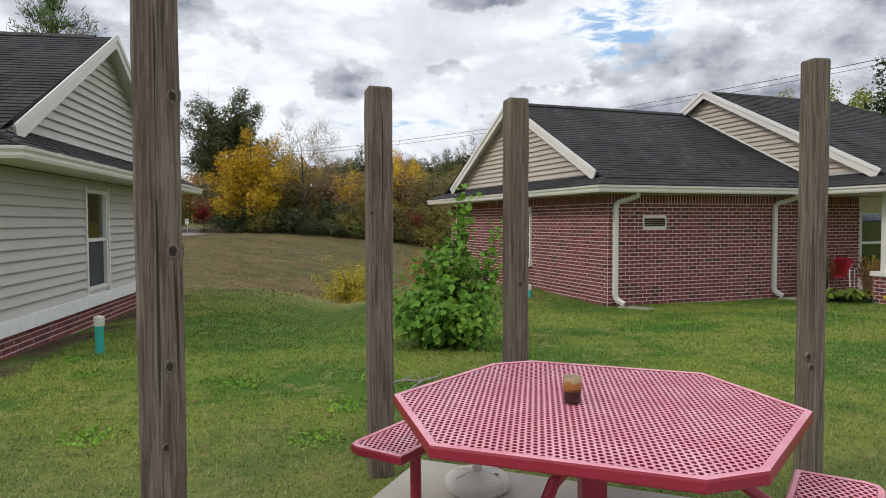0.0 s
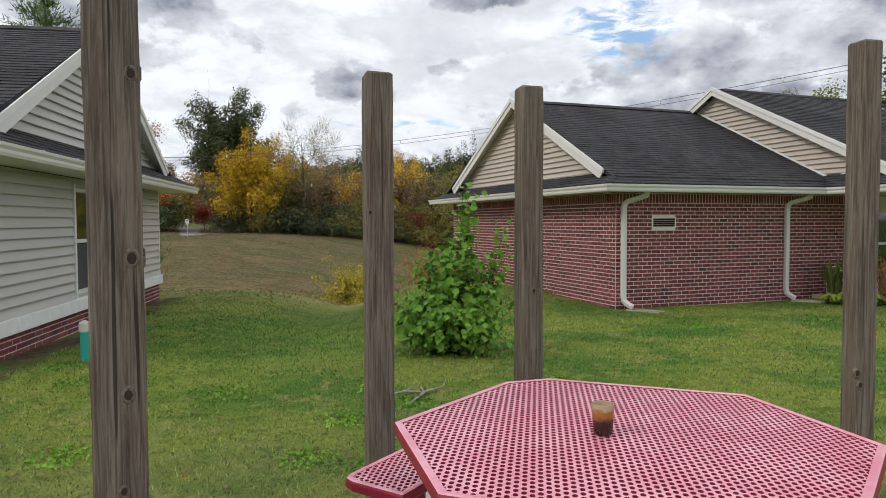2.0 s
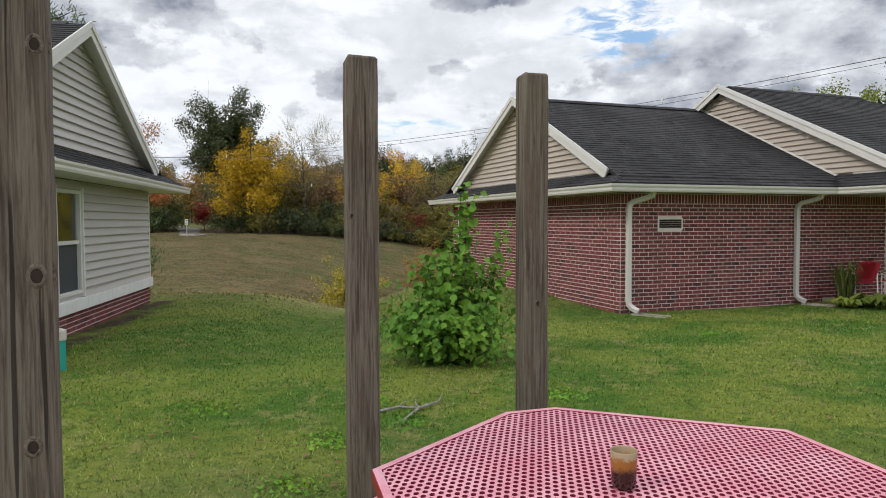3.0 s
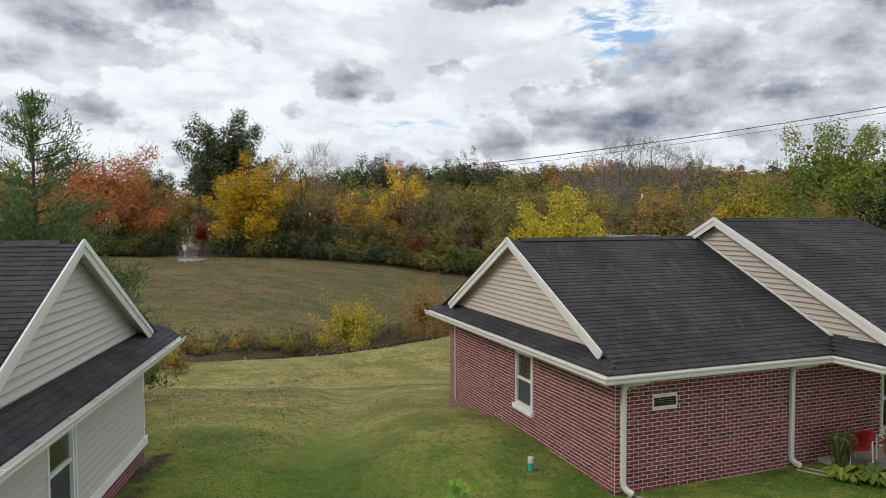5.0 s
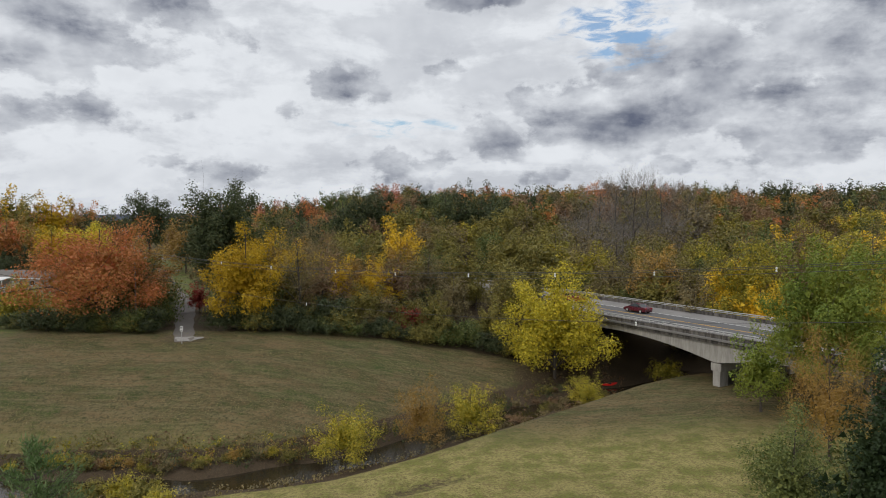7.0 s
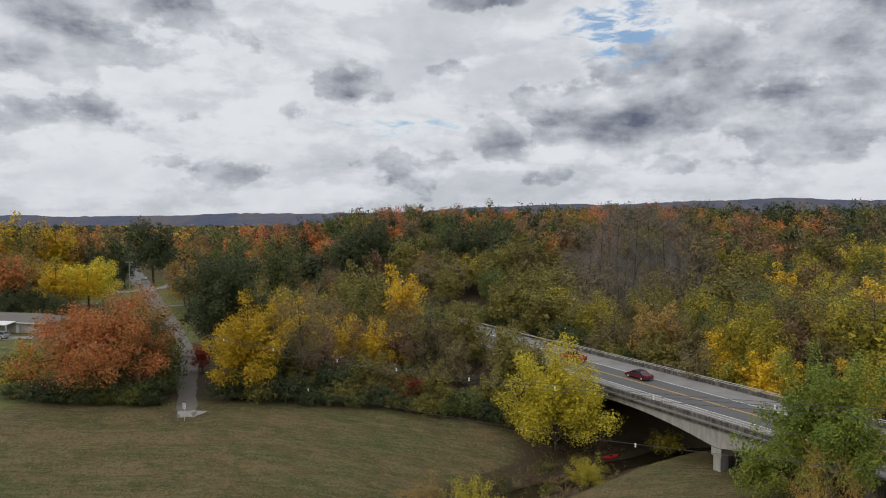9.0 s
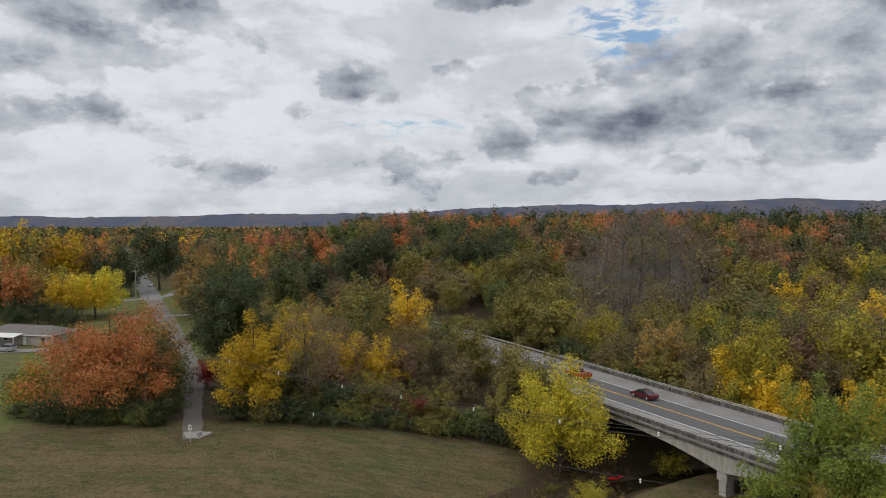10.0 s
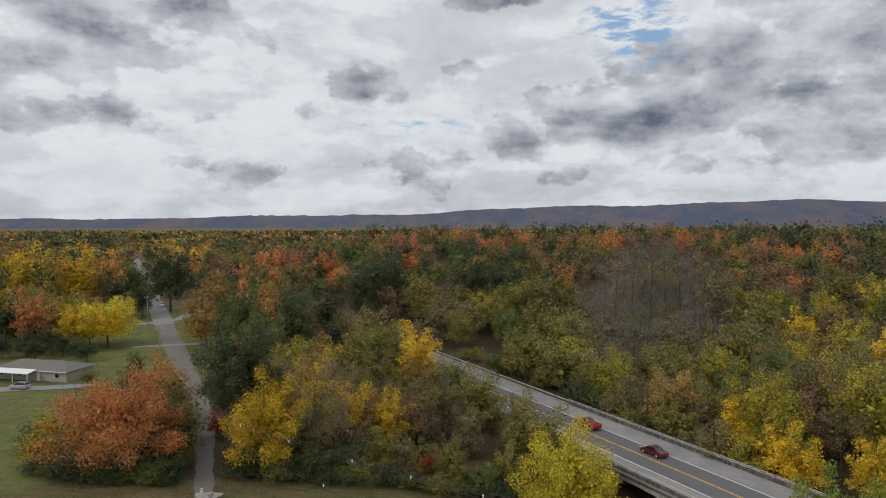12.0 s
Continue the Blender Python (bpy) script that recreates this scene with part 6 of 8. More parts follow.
road = at_road(part("road", solid(-150, 260, -ROAD_HALF - 0.6, ROAD_HALF + 0.6, ROAD_Z - 0.25, ROAD_Z), ASPHALT))
tagged(road, "two-lane grey highway with yellow centre line", "road", kind="structure")
lanes = at_road(part("lane_surface", solid(-150, 260, -3.05, 4.35, ROAD_Z, ROAD_Z + 0.006), LANE_TAR))
lanes.parent = road
lanes.matrix_parent_inverse = ROAD_M.inverted()
for y, m, wide, nm in ((4.40, LINE_WHITE, 0.16, "edge_line"), (-3.10, LINE_WHITE, 0.16, "edge_line"), (0.82, LINE_YELLOW, 0.13, "centre_line"), (0.56, LINE_YELLOW, 0.13, "centre_line")):
    o = at_road(part(nm, solid(-150, 260, y - wide / 2, y + wide / 2, ROAD_Z + 0.007, ROAD_Z + 0.012), m))
    o.parent = road
    o.matrix_parent_inverse = ROAD_M.inverted()


def bridge():
    """Concrete deck on haunched girders, parapets with a pipe rail, two piers."""
    b = thing("road_bridge", "concrete road bridge with haunched girders and pipe rails", "bridge", ROAD_M)
    S0, S1, P0, P1 = -24.0, 49.0, -4.6, 30.6
    H = ROAD_HALF
    part("deck", solid(S0, S1, -H, H, ROAD_Z - 0.75, ROAD_Z - 0.26), GIRDER, b)

    def soffit(s):
        crown, foot = 0.05, -1.72
        if P0 <= s <= P1:
            t = abs(2 * (s - P0) / (P1 - P0) - 1)
        elif s < P0:
            t = max(0.0, 1 - (P0 - s) / 17.0)
        else:
            t = max(0.0, 1 - (s - P1) / 17.0)
        return crown + (foot - crown) * t ** 2.0
    for y in (-H + 0.25, -3.0, 3.0, H - 0.25):
        steps = np.linspace(S0, S1, 74)
        low = [(s, y - 0.22, soffit(s)) for s in steps]
        high = [(s, y - 0.22, ROAD_Z - 0.70) for s in steps[::-1]]
        bm = bmesh.new()
        a = [bm.verts.new(p) for p in low + high]
        c = [bm.verts.new((p[0], p[1] + 0.44, p[2])) for p in low + high]
        n = len(steps)
        for i in range(n - 1):
            for v in (a, c):
                bm.faces.new((v[i], v[i + 1], v[2 * n - 2 - i], v[2 * n - 1 - i]))
            bm.faces.new((a[i], a[i + 1], c[i + 1], c[i]))
        bmesh.ops.recalc_face_normals(bm, faces=bm.faces)
        part("girder", bm, GIRDER, b)
    for side in (-1, 1):
        y0, y1 = sorted((side * (H - 0.05), side * (H + 0.28)))
        s = S0
        while s < S1 - 0.1:
            e = min(s + 6.05, S1)
            bm = solid(s + 0.012, e - 0.012, y0, y1, ROAD_Z - 0.72, ROAD_Z + 0.42, 0.02)
            panel = part("parapet", bm, PARAPET, b)
            ya, yb = sorted((side * (H + 0.28), side * (H + 0.31)))
            part("coping", solid(s + 0.012, e - 0.012, min(y0, ya) - 0.03, max(y1, yb) + 0.03, ROAD_Z + 0.42, ROAD_Z + 0.52, 0.015), PARAPET, panel)
            s = e
        y = side * (H + 0.10)
        for z in (ROAD_Z + 0.98, ROAD_Z + 0.74):
            part("rail", tube(bmesh.new(), [(S0, y, z), (S1, y, z)], 0.06, 8), RAIL, b)
        s = S0 + 1.0
        while s < S1:
            part("rail_post", solid(s - 0.05, s + 0.05, y - 0.06, y + 0.06, ROAD_Z + 0.52, ROAD_Z + 1.0, 0.01), RAIL, b)
            s += 2.45
    for s in (P0, P1):
        pier = part("pier_cap", solid(s - 0.75, s + 0.75, -H + 0.1, H - 0.1, -2.75, -1.72, 0.03), GIRDER, b)
        for y in (-H + 1.0, -2.6, 2.6, H - 1.0):
            part("pier_column", solid(s - 0.55, s + 0.55, y - 0.75, y + 0.75, -10.0, -2.75, 0.06), GIRDER, pier)
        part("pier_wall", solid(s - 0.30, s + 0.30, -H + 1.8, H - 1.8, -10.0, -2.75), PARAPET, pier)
    for s in (S0 + 0.5, S1 - 0.5):
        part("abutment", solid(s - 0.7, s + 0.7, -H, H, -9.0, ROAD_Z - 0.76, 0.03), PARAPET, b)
    return b


bridge()


def guard_rail(s0, s1, y):
    g = thing("guard_rail", "galvanised steel guard rail beside the highway", "guard rail", ROAD_M, "guard rails")
    bm = bmesh.new()
    prism(bm, [(s0, y, ROAD_Z + 0.45), (s0, y - 0.04, ROAD_Z + 0.52), (s0, y, ROAD_Z + 0.59), (s0, y - 0.04, ROAD_Z + 0.66), (s0, y, ROAD_Z + 0.74), (s0, y + 0.01, ROAD_Z + 0.60)], (s1 - s0, 0, 0))
    part("beam", bm, RAIL, g)
    s = s0 + 0.5
    while s < s1:
        part("post", solid(s - 0.07, s + 0.07, y + 0.02, y + 0.16, ROAD_Z - 0.6, ROAD_Z + 0.68), TIMBER, g)
        s += 3.8


guard_rail(49.3, 90.0, ROAD_HALF + 0.2)
guard_rail(49.3, 110.0, -ROAD_HALF - 0.3)
guard_rail(-60.0, -24.3, ROAD_HALF + 0.2)


# ---- water in the creek ----
def water_material():
    m, n = material("still_brown_water")
    ripple = n.noise(2.5, place(n), 3.0, 0.6).outputs[0]
    finish(n, (0.030, 0.024, 0.014, 1), 0.06, ripple, 0.02, spec=0.5)
    return m


wv, wf = [], []
dirs = [(CREEK[min(i + 1, len(CREEK) - 1)] - CREEK[max(i - 1, 0)]) for i in range(len(CREEK))]
for c, d in zip(CREEK, dirs):
    d = d / np.linalg.norm(d)
    wv += [(c[0] - d[1] * 5.2, c[1] + d[0] * 5.2, WATER), (c[0] + d[1] * 5.2, c[1] - d[0] * 5.2, WATER)]
for i in range(len(CREEK) - 1):
    wf.append((2 * i, 2 * i + 1, 2 * i + 3, 2 * i + 2))
tagged(mesh_object("creek_water", wv, wf, water_material()), "still brown creek water between grassy banks", "creek", kind="structure")


# ---- lane, street and cross street ----
GRAVEL = plain("pale_gravel", (0.170, 0.150, 0.130), 0.95, vary=0.25, scale=0.8, grain=12, depth=0.01)
STREET = plain("pale_street_concrete", (0.235, 0.225, 0.215), 0.9, vary=0.16, scale=0.3, grain=8, depth=0.004)


def strip(name, points, widths, lift, mat, label, category):
    """A way laid on the ground along points."""
    pts = np.array(points, float)
    v, f = [], []
    for i, p in enumerate(pts):
        d = pts[min(i + 1, len(pts) - 1)] - pts[max(i - 1, 0)]
        d = d / np.linalg.norm(d)
        for k in np.linspace(-1, 1, 5):
            x, y = p[0] - d[1] * widths[i] / 2 * k, p[1] + d[0] * widths[i] / 2 * k
            v.append((x, y, gz(x, y) + lift))
    for i in range(len(pts) - 1):
        for k in range(4):
            a = i * 5 + k
            f.append((a, a + 1, a + 6, a + 5))
    return tagged(mesh_object(name, v, f, mat, smooth=True), label, category, kind="structure")


ys = np.concatenate([np.arange(95, 130, 1.5), np.arange(130, 252, 4)])
strip("lane", [(lane_x(y), y) for y in ys], [2.8 + 1.6 * smooth(108, 130, y) + 1.6 * smooth(150, 205, y) + 0.25 * math.sin(y * 0.7) + 0.2 * math.sin(y * 1.9) for y in ys], 0.05, GRAVEL, "pale worn gravel lane running up from the field", "lane")
ys = np.concatenate([np.arange(246, 400, 4), np.arange(400, 1000, 20)])
strip("street", [(lane_x(y), y) for y in ys], [7.0] * len(ys), 0.10, STREET, "pale concrete street between trees", "street")
strip("cross_street", [(-124, 249), (-116, 250.5), (-110, 252), (-107, 257), (-107.5, 266), (-111, 282), (-116, 298), (-122, 320), (-128, 345)], [5.5] * 9, 0.14, STREET, "pale concrete cross street", "street")
pad = [(-36.0 + 1.8 * math.cos(a) * (1 + 0.30 * math.sin(3 * a)), 96.4 + 1.7 * math.sin(a) * (1 + 0.25 * math.cos(2 * a) + 0.1 * math.sin(5 * a))) for a in np.linspace(0, 6.283, 25)[:-1]]
bm = bmesh.new()
bm.faces.new([bm.verts.new((x, y, gz(x, y) + 0.06)) for x, y in pad])
tagged(part("gravel_patch", bm, plain("bleached_gravel", (0.31, 0.29, 0.265), 0.95, vary=0.3, scale=1.5, grain=10)), "bleached gravel patch at the foot of the lane", "gravel", kind="structure")

# ---- shrubs by the creek and near the houses ----
tree_shape("creek_shrub", 80, 6.2, 3.4, 26, 5200, 0.085, 0.0, bare=300, radius=0.06, ragged=0.36, loose=0.4, core=0.4)
tree_shape("creek_shrub_tall", 81, 8.0, 2.8, 26, 4200, 0.085, 0.02, bare=600, radius=0.06, ragged=0.40, loose=0.5, core=0.35)
plant("creek_shrub", "lime", -9.5, 67.8, 1.09, 0, "yellow-green shrub on the creek bank", "shrub", "shrubs by the creek", "shrub", z=-8.1)
plant("creek_shrub_tall", "amber", -2.0, 73.2, 1.06, 90, "orange and amber shrub on the creek bank", "shrub", "shrubs by the creek", "shrub", z=-8.4)
plant("creek_shrub", "lime", 3.6, 77.0, 1.13, 140, "yellow-green shrub on the creek bank", "shrub", "shrubs by the creek", "shrub", z=-8.4)
plant("creek_shrub", "lime", 19.5, 88.5, 0.83, 200, "yellow-green shrub under the yellow tree", "shrub", "shrubs by the creek", "shrub", z=-8.3)
plant(("bush", 2), "lime", 34.0, 101.0, 1.0, 0, "olive bush under the bridge", "bush", "bushes under the bridge", "bush", z=-8.0)
rnd2 = np.random.default_rng(3)
for i in range(30):
    x = float(rnd2.uniform(-42, -7))
    d0 = float(np.interp(x, CREEK[:, 0], CREEK[:, 1]))
    leaf = ["lime", "olive", "amber", "leaves_and_twigs", "rust"][int(rnd2.integers(5))]
    plant(("bush", int(rnd2.integers(3))), leaf, x, d0 + float(rnd2.uniform(3.2, 5.0)), float(rnd2.uniform(0.22, 0.42)), float(rnd2.uniform(0, 360)), f"low {WORDS[leaf]} bush on the creek bank", "bush", "low bushes along the creek", "bush")
for i in range(26):
    x = float(rnd2.uniform(4, 24))
    d0 = float(np.interp(x, CREEK[:, 0], CREEK[:, 1]))
    leaf = ["rust", "leaves_and_twigs", "olive", "rust", "leaves_and_twigs"][int(rnd2.integers(5))]
    plant(("bush", int(rnd2.integers(3))), leaf, x, d0 + float(rnd2.uniform(-3.5, 5.5)), float(rnd2.uniform(0.20, 0.40)), float(rnd2.uniform(0, 360)), f"low {WORDS[leaf]} bush on the creek bank", "bush", "low bushes along the creek", "bush")
for x, y, s, leaf in ((-21.5, 52, 0.55, "lime"), (-24, 55, 0.6, "olive"), (-27, 57.5, 0.7, "lime"), (-19.5, 49.5, 0.4, "amber"), (-30, 58, 0.6, "olive"), (-16.5, 37, 0.6, "green"), (-17.5, 33, 0.7, "olive"), (-14.5, 30.5, 0.45, "lime")):
    plant(("bush", int(abs(x)) % 3), leaf, x, y, s, x * 30, f"{WORDS[leaf]} bush below the pine", "bush", "bushes below the pine", "bush")


def bank_weeds(leaf, count, seed, lo, hi, x0, x1, tall):
    """Weeds in a ragged belt along the creek's far bank."""
    r = np.random.default_rng(seed)
    x = r.uniform(x0, x1, count)
    keep = np.sin(x * 0.9 + seed) + np.sin(x * 2.3 + 1.7 * seed) + r.normal(size=count) * 0.5 > 0.1
    x = x[keep]
    y = np.interp(x, CREEK[:, 0], CREEK[:, 1]) + r.uniform(lo, hi, len(x))
    z = ground_height(x, y)
    lobes = np.stack([x, y, z + r.uniform(0, tall, len(x)), np.full(len(x), 0.5), np.ones(len(x))], 1)
    v, f = leaf_cloud(r, lobes, len(x) * 7, 0.11, 0.1)
    me = leaf_mesh("bank_weeds", v, f)
    me.materials.append(LEAVES[leaf])
    tagged(new("bank_weeds", me), f"{WORDS[leaf]} weeds and brush along the creek bank", "weeds", kind="stuff")


bank_weeds("olive", 700, 1, 4.8, 8.2, -45, 24, 0.9)
bank_weeds("leaves_and_twigs", 800, 2, 4.5, 8.0, -45, 26, 0.8)
bank_weeds("rust", 500, 3, 3.5, 8.5, -40, 28, 0.6)
bank_weeds("lime", 420, 4, 5.0, 8.0, -42, 2, 0.9)
bank_weeds("rust", 400, 5, -6.0, 4.0, 6, 28, 0.6)
bank_weeds("dark", 900, 7, 2.6, 6.0, -44, 20, 0.9)
bank_weeds("olive", 700, 8, 2.4, 5.6, -44, 20, 0.8)
bank_weeds("leaves_and_twigs", 800, 9, -5.4, -2.2, -44, 20, 0.5)
bank_weeds("amber", 300, 10, 3.0, 7.0, -40, 10, 0.8)
bank_weeds("leaves_and_twigs", 300, 6, -6.0, -4.2, -40, 26, 0.5)


def pine_tree():
    """A young pine: whorls of upswept boughs, each set with bristly tufts."""
    p = thing("pine_tree", "young green pine with open whorled boughs", "tree", pose(-13.1, 22.7, gz(-13.1, 22.7) - 0.1))
    r = np.random.default_rng(90)
    tall = 10.2
    bm = tube(bmesh.new(), [(0, 0, -0.3), (0.05, 0, 3), (0, 0.05, 6), (0, 0, tall - 0.4)], [0.17, 0.13, 0.08, 0.015], 8)
    v_all, f_all, at = [], [], 0
    z = 0.5
    while z < tall - 0.3:
        u = z / tall
        reach = 3.9 * (1 - u) ** 0.75 + 0.25
        for k in range(6):
            a = r.uniform(0, 6.283)
            l = reach * r.uniform(0.7, 1.1)
            lift = 0.25 + 0.75 * u
            tip = Vector((math.cos(a) * l, math.sin(a) * l, z + l * lift * 0.55))
            mid = Vector((math.cos(a) * l * 0.55, math.sin(a) * l * 0.55, z + l * lift * 0.18))
            tube(bm, [(0, 0, z), mid, tip], [0.035 * (1 - u) + 0.012, 0.02, 0.006], 4, False)
            n = int((135 * l + 50) * (1.0 if u < 0.62 else 0.42))
            t = r.uniform(0.25, 1.0, n)
            c = np.array([(Vector((0, 0, z)).lerp(mid, q / 0.55) if q < 0.55 else mid.lerp(tip, (q - 0.55) / 0.45))[:] for q in t]) + r.normal(size=(n, 3)) * 0.16 * (0.4 + l / 3)
            d = r.normal(size=(n, 3)) * 0.55 + np.array((math.cos(a) * 0.5, math.sin(a) * 0.5, 0.75))
            d /= np.linalg.norm(d, axis=1)[:, None]
            s = np.cross(d, r.normal(size=(n, 3)))
            s /= np.linalg.norm(s, axis=1)[:, None]
            ln, th = r.uniform(0.10, 0.24, (n, 1)), 0.018
            v_all.append(np.stack([c - s * th, c + s * th, c + d * ln + s * th * 0.4, c + d * ln - s * th * 0.4], 1).reshape(-1, 3))
            f_all.append(np.arange(n * 4).reshape(-1, 4) + at)
            at += n * 4
        z += 0.36 + 0.10 * u
    part("trunk", bm, BARK, p)
    me = leaf_mesh("needles", np.concatenate(v_all), np.concatenate(f_all))
    me.materials.append(LEAVES["pine"])
    new("needles", me).parent = p


pine_tree()


def leafy_bush():
    """A maple sapling grown as a bush: many stems with broad lobed leaves."""
    b = thing("maple_bush", "fresh green leafy maple sapling bush on the lawn", "bush", pose(0.12, 9.25, gz(0.12, 9.25)))
    r = np.random.default_rng(91)
    bm = bmesh.new()
    tips = []
    for k in range(62):
        a, q = r.uniform(0, 6.283), math.sqrt(r.uniform(0.02, 1))
        l = 0.86 * q * r.uniform(0.75, 1.08)
        top = 0.22 + (1.12 - 0.72 * q) * r.uniform(0.30, 1.0)
        tips.append((l * math.cos(a), l * math.sin(a) * 0.9, top))
    # the leader, with a second stem beside it
    tips += [(0.14 + 0.05 * math.sin(3.0 * k), 0.04 * math.cos(2.0 * k), 1.20 + 0.115 * k) for k in range(9)]
    tips += [(0.66, 0.1, 1.62), (0.64, 0.1, 1.42), (0.62, 0.08, 1.22), (-0.05, 0.05, 1.35), (0.02, -0.1, 1.45), (-0.70, 0, 0.86), (-0.45, -0.1, 1.05), (0.35, -0.1, 1.15)]
    tips += [(0.08 + 0.42 * math.cos(0.7 * k), 0.30 * math.sin(0.7 * k), 0.98 + 0.045 * (k % 9)) for k in range(16)]
    v_all, f_all = [], []

    def leaf(c, n, up, s):
        """A broad five-cornered leaf, folded along its middle."""
        side = n.cross(up).normalized()
        up = side.cross(n).normalized()
        pts = [(0, -0.55, 0), (0.50, -0.25, 0.10), (0.62, 0.15, 0.14), (0.28, 0.35, 0.05), (0, 0.85, 0), (-0.28, 0.35, 0.05), (-0.62, 0.15, 0.14), (-0.50, -0.25, 0.10)]
        k = len(v_all)
        v_all.extend([tuple(c + (side * x + up * y + n * z) * s) for x, y, z in pts])
        f_all.extend([(k, k + 1, k + 2, k + 3), (k, k + 3, k + 4), (k, k + 4, k + 5), (k, k + 5, k + 6, k + 7)])

    for tx, ty, tz in tips:
        root = Vector((tx * 0.12, ty * 0.12, -0.05))
        mid = Vector((tx * 0.65, ty * 0.65, tz * 0.55))
        tip = Vector((tx, ty, tz))
        tube(bm, [root, mid, tip], [0.011, 0.007, 0.003], 5, False)
        for _ in range(42):
            q = r.uniform(0.30, 1.05)
            c = mid.lerp(tip, (q - 0.5) / 0.5) if q > 0.5 else root.lerp(mid, q / 0.5)
            c = c + Vector(r.normal(size=3)) * (0.105 if tz < 1.2 else 0.085)
            out = Vector((c.x, c.y, 0)) * 0.8 + Vector((0, -0.25, 0.55)) + Vector(r.normal(size=3)) * 0.45
            leaf(c, out.normalized(), Vector((c.x * 0.6, c.y * 0.6, -0.55)) + Vector(r.normal(size=3)) * 0.5, float(r.uniform(0.040, 0.092)))
    part("stem", bm, BARK, b)
    mesh_object("foliage", v_all, f_all, LEAVES["fresh"], b)


leafy_bush()


# ---- by the brick house: chairs, plants, splash blocks ----
HOUSE = brick_home.matrix_world.copy()
CHAIR_RED = plain("red_chair_paint", (0.40, 0.020, 0.035), 0.45, vary=0.1)


def porch_chair(u, v, turn):
    c = thing("porch_chair", "red metal porch chair with a rounded back", "chair", HOUSE @ pose(u, v, 0.14, 0, 0, turn), "chairs on the porch")
    bm = bmesh.new()
    rows = []
    for i in range(7):
        t = i / 6
        w = 0.20 + 0.06 * math.sin(math.pi * min(1, t * 0.62))
        rows.append([bm.verts.new((w * k, 0.22 + 0.16 * t - 0.05 * (1 - k * k), 0.42 + 0.46 * t - (0.05 * k * k if i == 6 else 0))) for k in (-1, -0.5, 0, 0.5, 1)])
    for a, b in zip(rows, rows[1:]):
        for k in range(4):
            bm.faces.new((a[k], a[k + 1], b[k + 1], b[k]))
    bmesh.ops.solidify(bm, geom=bm.faces, thickness=0.012)
    part("backrest", bm, CHAIR_RED, c, smooth=True)
    part("seat", solid(-0.24, 0.24, -0.24, 0.24, 0.38, 0.41, 0.012), CHAIR_RED, c)
    for s in (-1, 1):
        part("arm", tube(bmesh.new(), [(s * 0.26, 0.28, 0.60), (s * 0.27, -0.1, 0.60), (s * 0.27, -0.24, 0.56), (s * 0.26, -0.24, 0.02)], 0.014, 8), WHITE, c)
        part("leg", tube(bmesh.new(), [(s * 0.25, 0.27, 0.60), (s * 0.26, 0.30, 0.0)], 0.014, 8), WHITE, c)


porch_chair(5.68, -0.62, 165)
porch_chair(6.75, -0.80, 190)


def leaf_clump(name, label, category, u, v, leaf, count, wide, tall, size, seed, up=0.6):
    """A small plant of blade-like leaves that arch out from its foot."""
    p = thing(name, label, category, HOUSE @ pose(u, v, 0.0))
    r = np.random.default_rng(seed)
    vs, fs = [], []
    for k in range(count):
        a, l = r.uniform(0, 6.283), r.uniform(0.4, 1.0)
        d = Vector((math.cos(a), math.sin(a), 0))
        s = Vector((-d.y, d.x, 0)) * size * r.uniform(0.6, 1.2)
        root = Vector((r.normal() * 0.1 * wide, r.normal() * 0.1 * wide, 0.0))
        mid = root + d * wide * l * 0.55 + Vector((0, 0, tall * l * r.uniform(0.7, 1.1)))
        tip = root + d * wide * l + Vector((0, 0, tall * l * up))
        i = len(vs)
        late = mid.lerp(tip, 0.62) + Vector((0, 0, 0.05 * tall))
        vs += [tuple(root + s * 0.15), tuple(root - s * 0.15), tuple(mid - s), tuple(mid + s), tuple(late - s * 0.8), tuple(late + s * 0.8), tuple(tip)]
        fs += [(i, i + 1, i + 2, i + 3), (i + 3, i + 2, i + 4, i + 5), (i + 5, i + 4, i + 6)]
    mesh_object("leaves", vs, fs, LEAVES[leaf], p)
    return p


leaf_clump("hosta", "pale yellow-green hosta beside the porch", "plant", 5.45, -1.30, "turning", 130, 0.58, 0.36, 0.055, 92)
leaf_clump("hosta", "pale yellow-green hosta beside the porch", "plant", 5.00, -0.95, "turning", 110, 0.48, 0.30, 0.050, 93)
leaf_clump("hosta", "yellowing hosta beside the porch", "plant", 6.0, -1.75, "yellow", 60, 0.46, 0.28, 0.06, 94)
leaf_clump("tall_plant", "tall green leafy plant beside the porch chair", "plant", 5.22, -0.72, "green", 190, 0.40, 1.0, 0.014, 95, 0.9)
leaf_clump("tall_plant", "reddish brown tall plant by the porch", "plant", 6.15, -1.25, "rust", 130, 0.45, 0.95, 0.014, 96, 0.95)
leaf_clump("tall_plant", "amber tall plant by the porch", "plant", 6.35, -1.15, "amber", 110, 0.42, 1.05, 0.014, 97, 0.95)


def splash_block(u, v, turn):
    s = thing("splash_block", "grey concrete splash block under the downspout", "splash block", HOUSE @ pose(u, v, -0.02, 0, 0, turn), "splash blocks")
    bm = solid(-0.13, 0.13, -0.7, 0.0, 0.0, 0.05, 0.01)
    part("base", bm, CONCRETE, s)
    for a in (-0.13, 0.10):
        part("rim", solid(a, a + 0.03, -0.7, 0.0, 0.05, 0.085, 0.006), CONCRETE, s)
    part("back", solid(-0.10, 0.10, -0.03, 0.0, 0.05, 0.085, 0.006), CONCRETE, s)


splash_block(0.22, -0.16, 28)
splash_block(4.62, -0.16, 30)


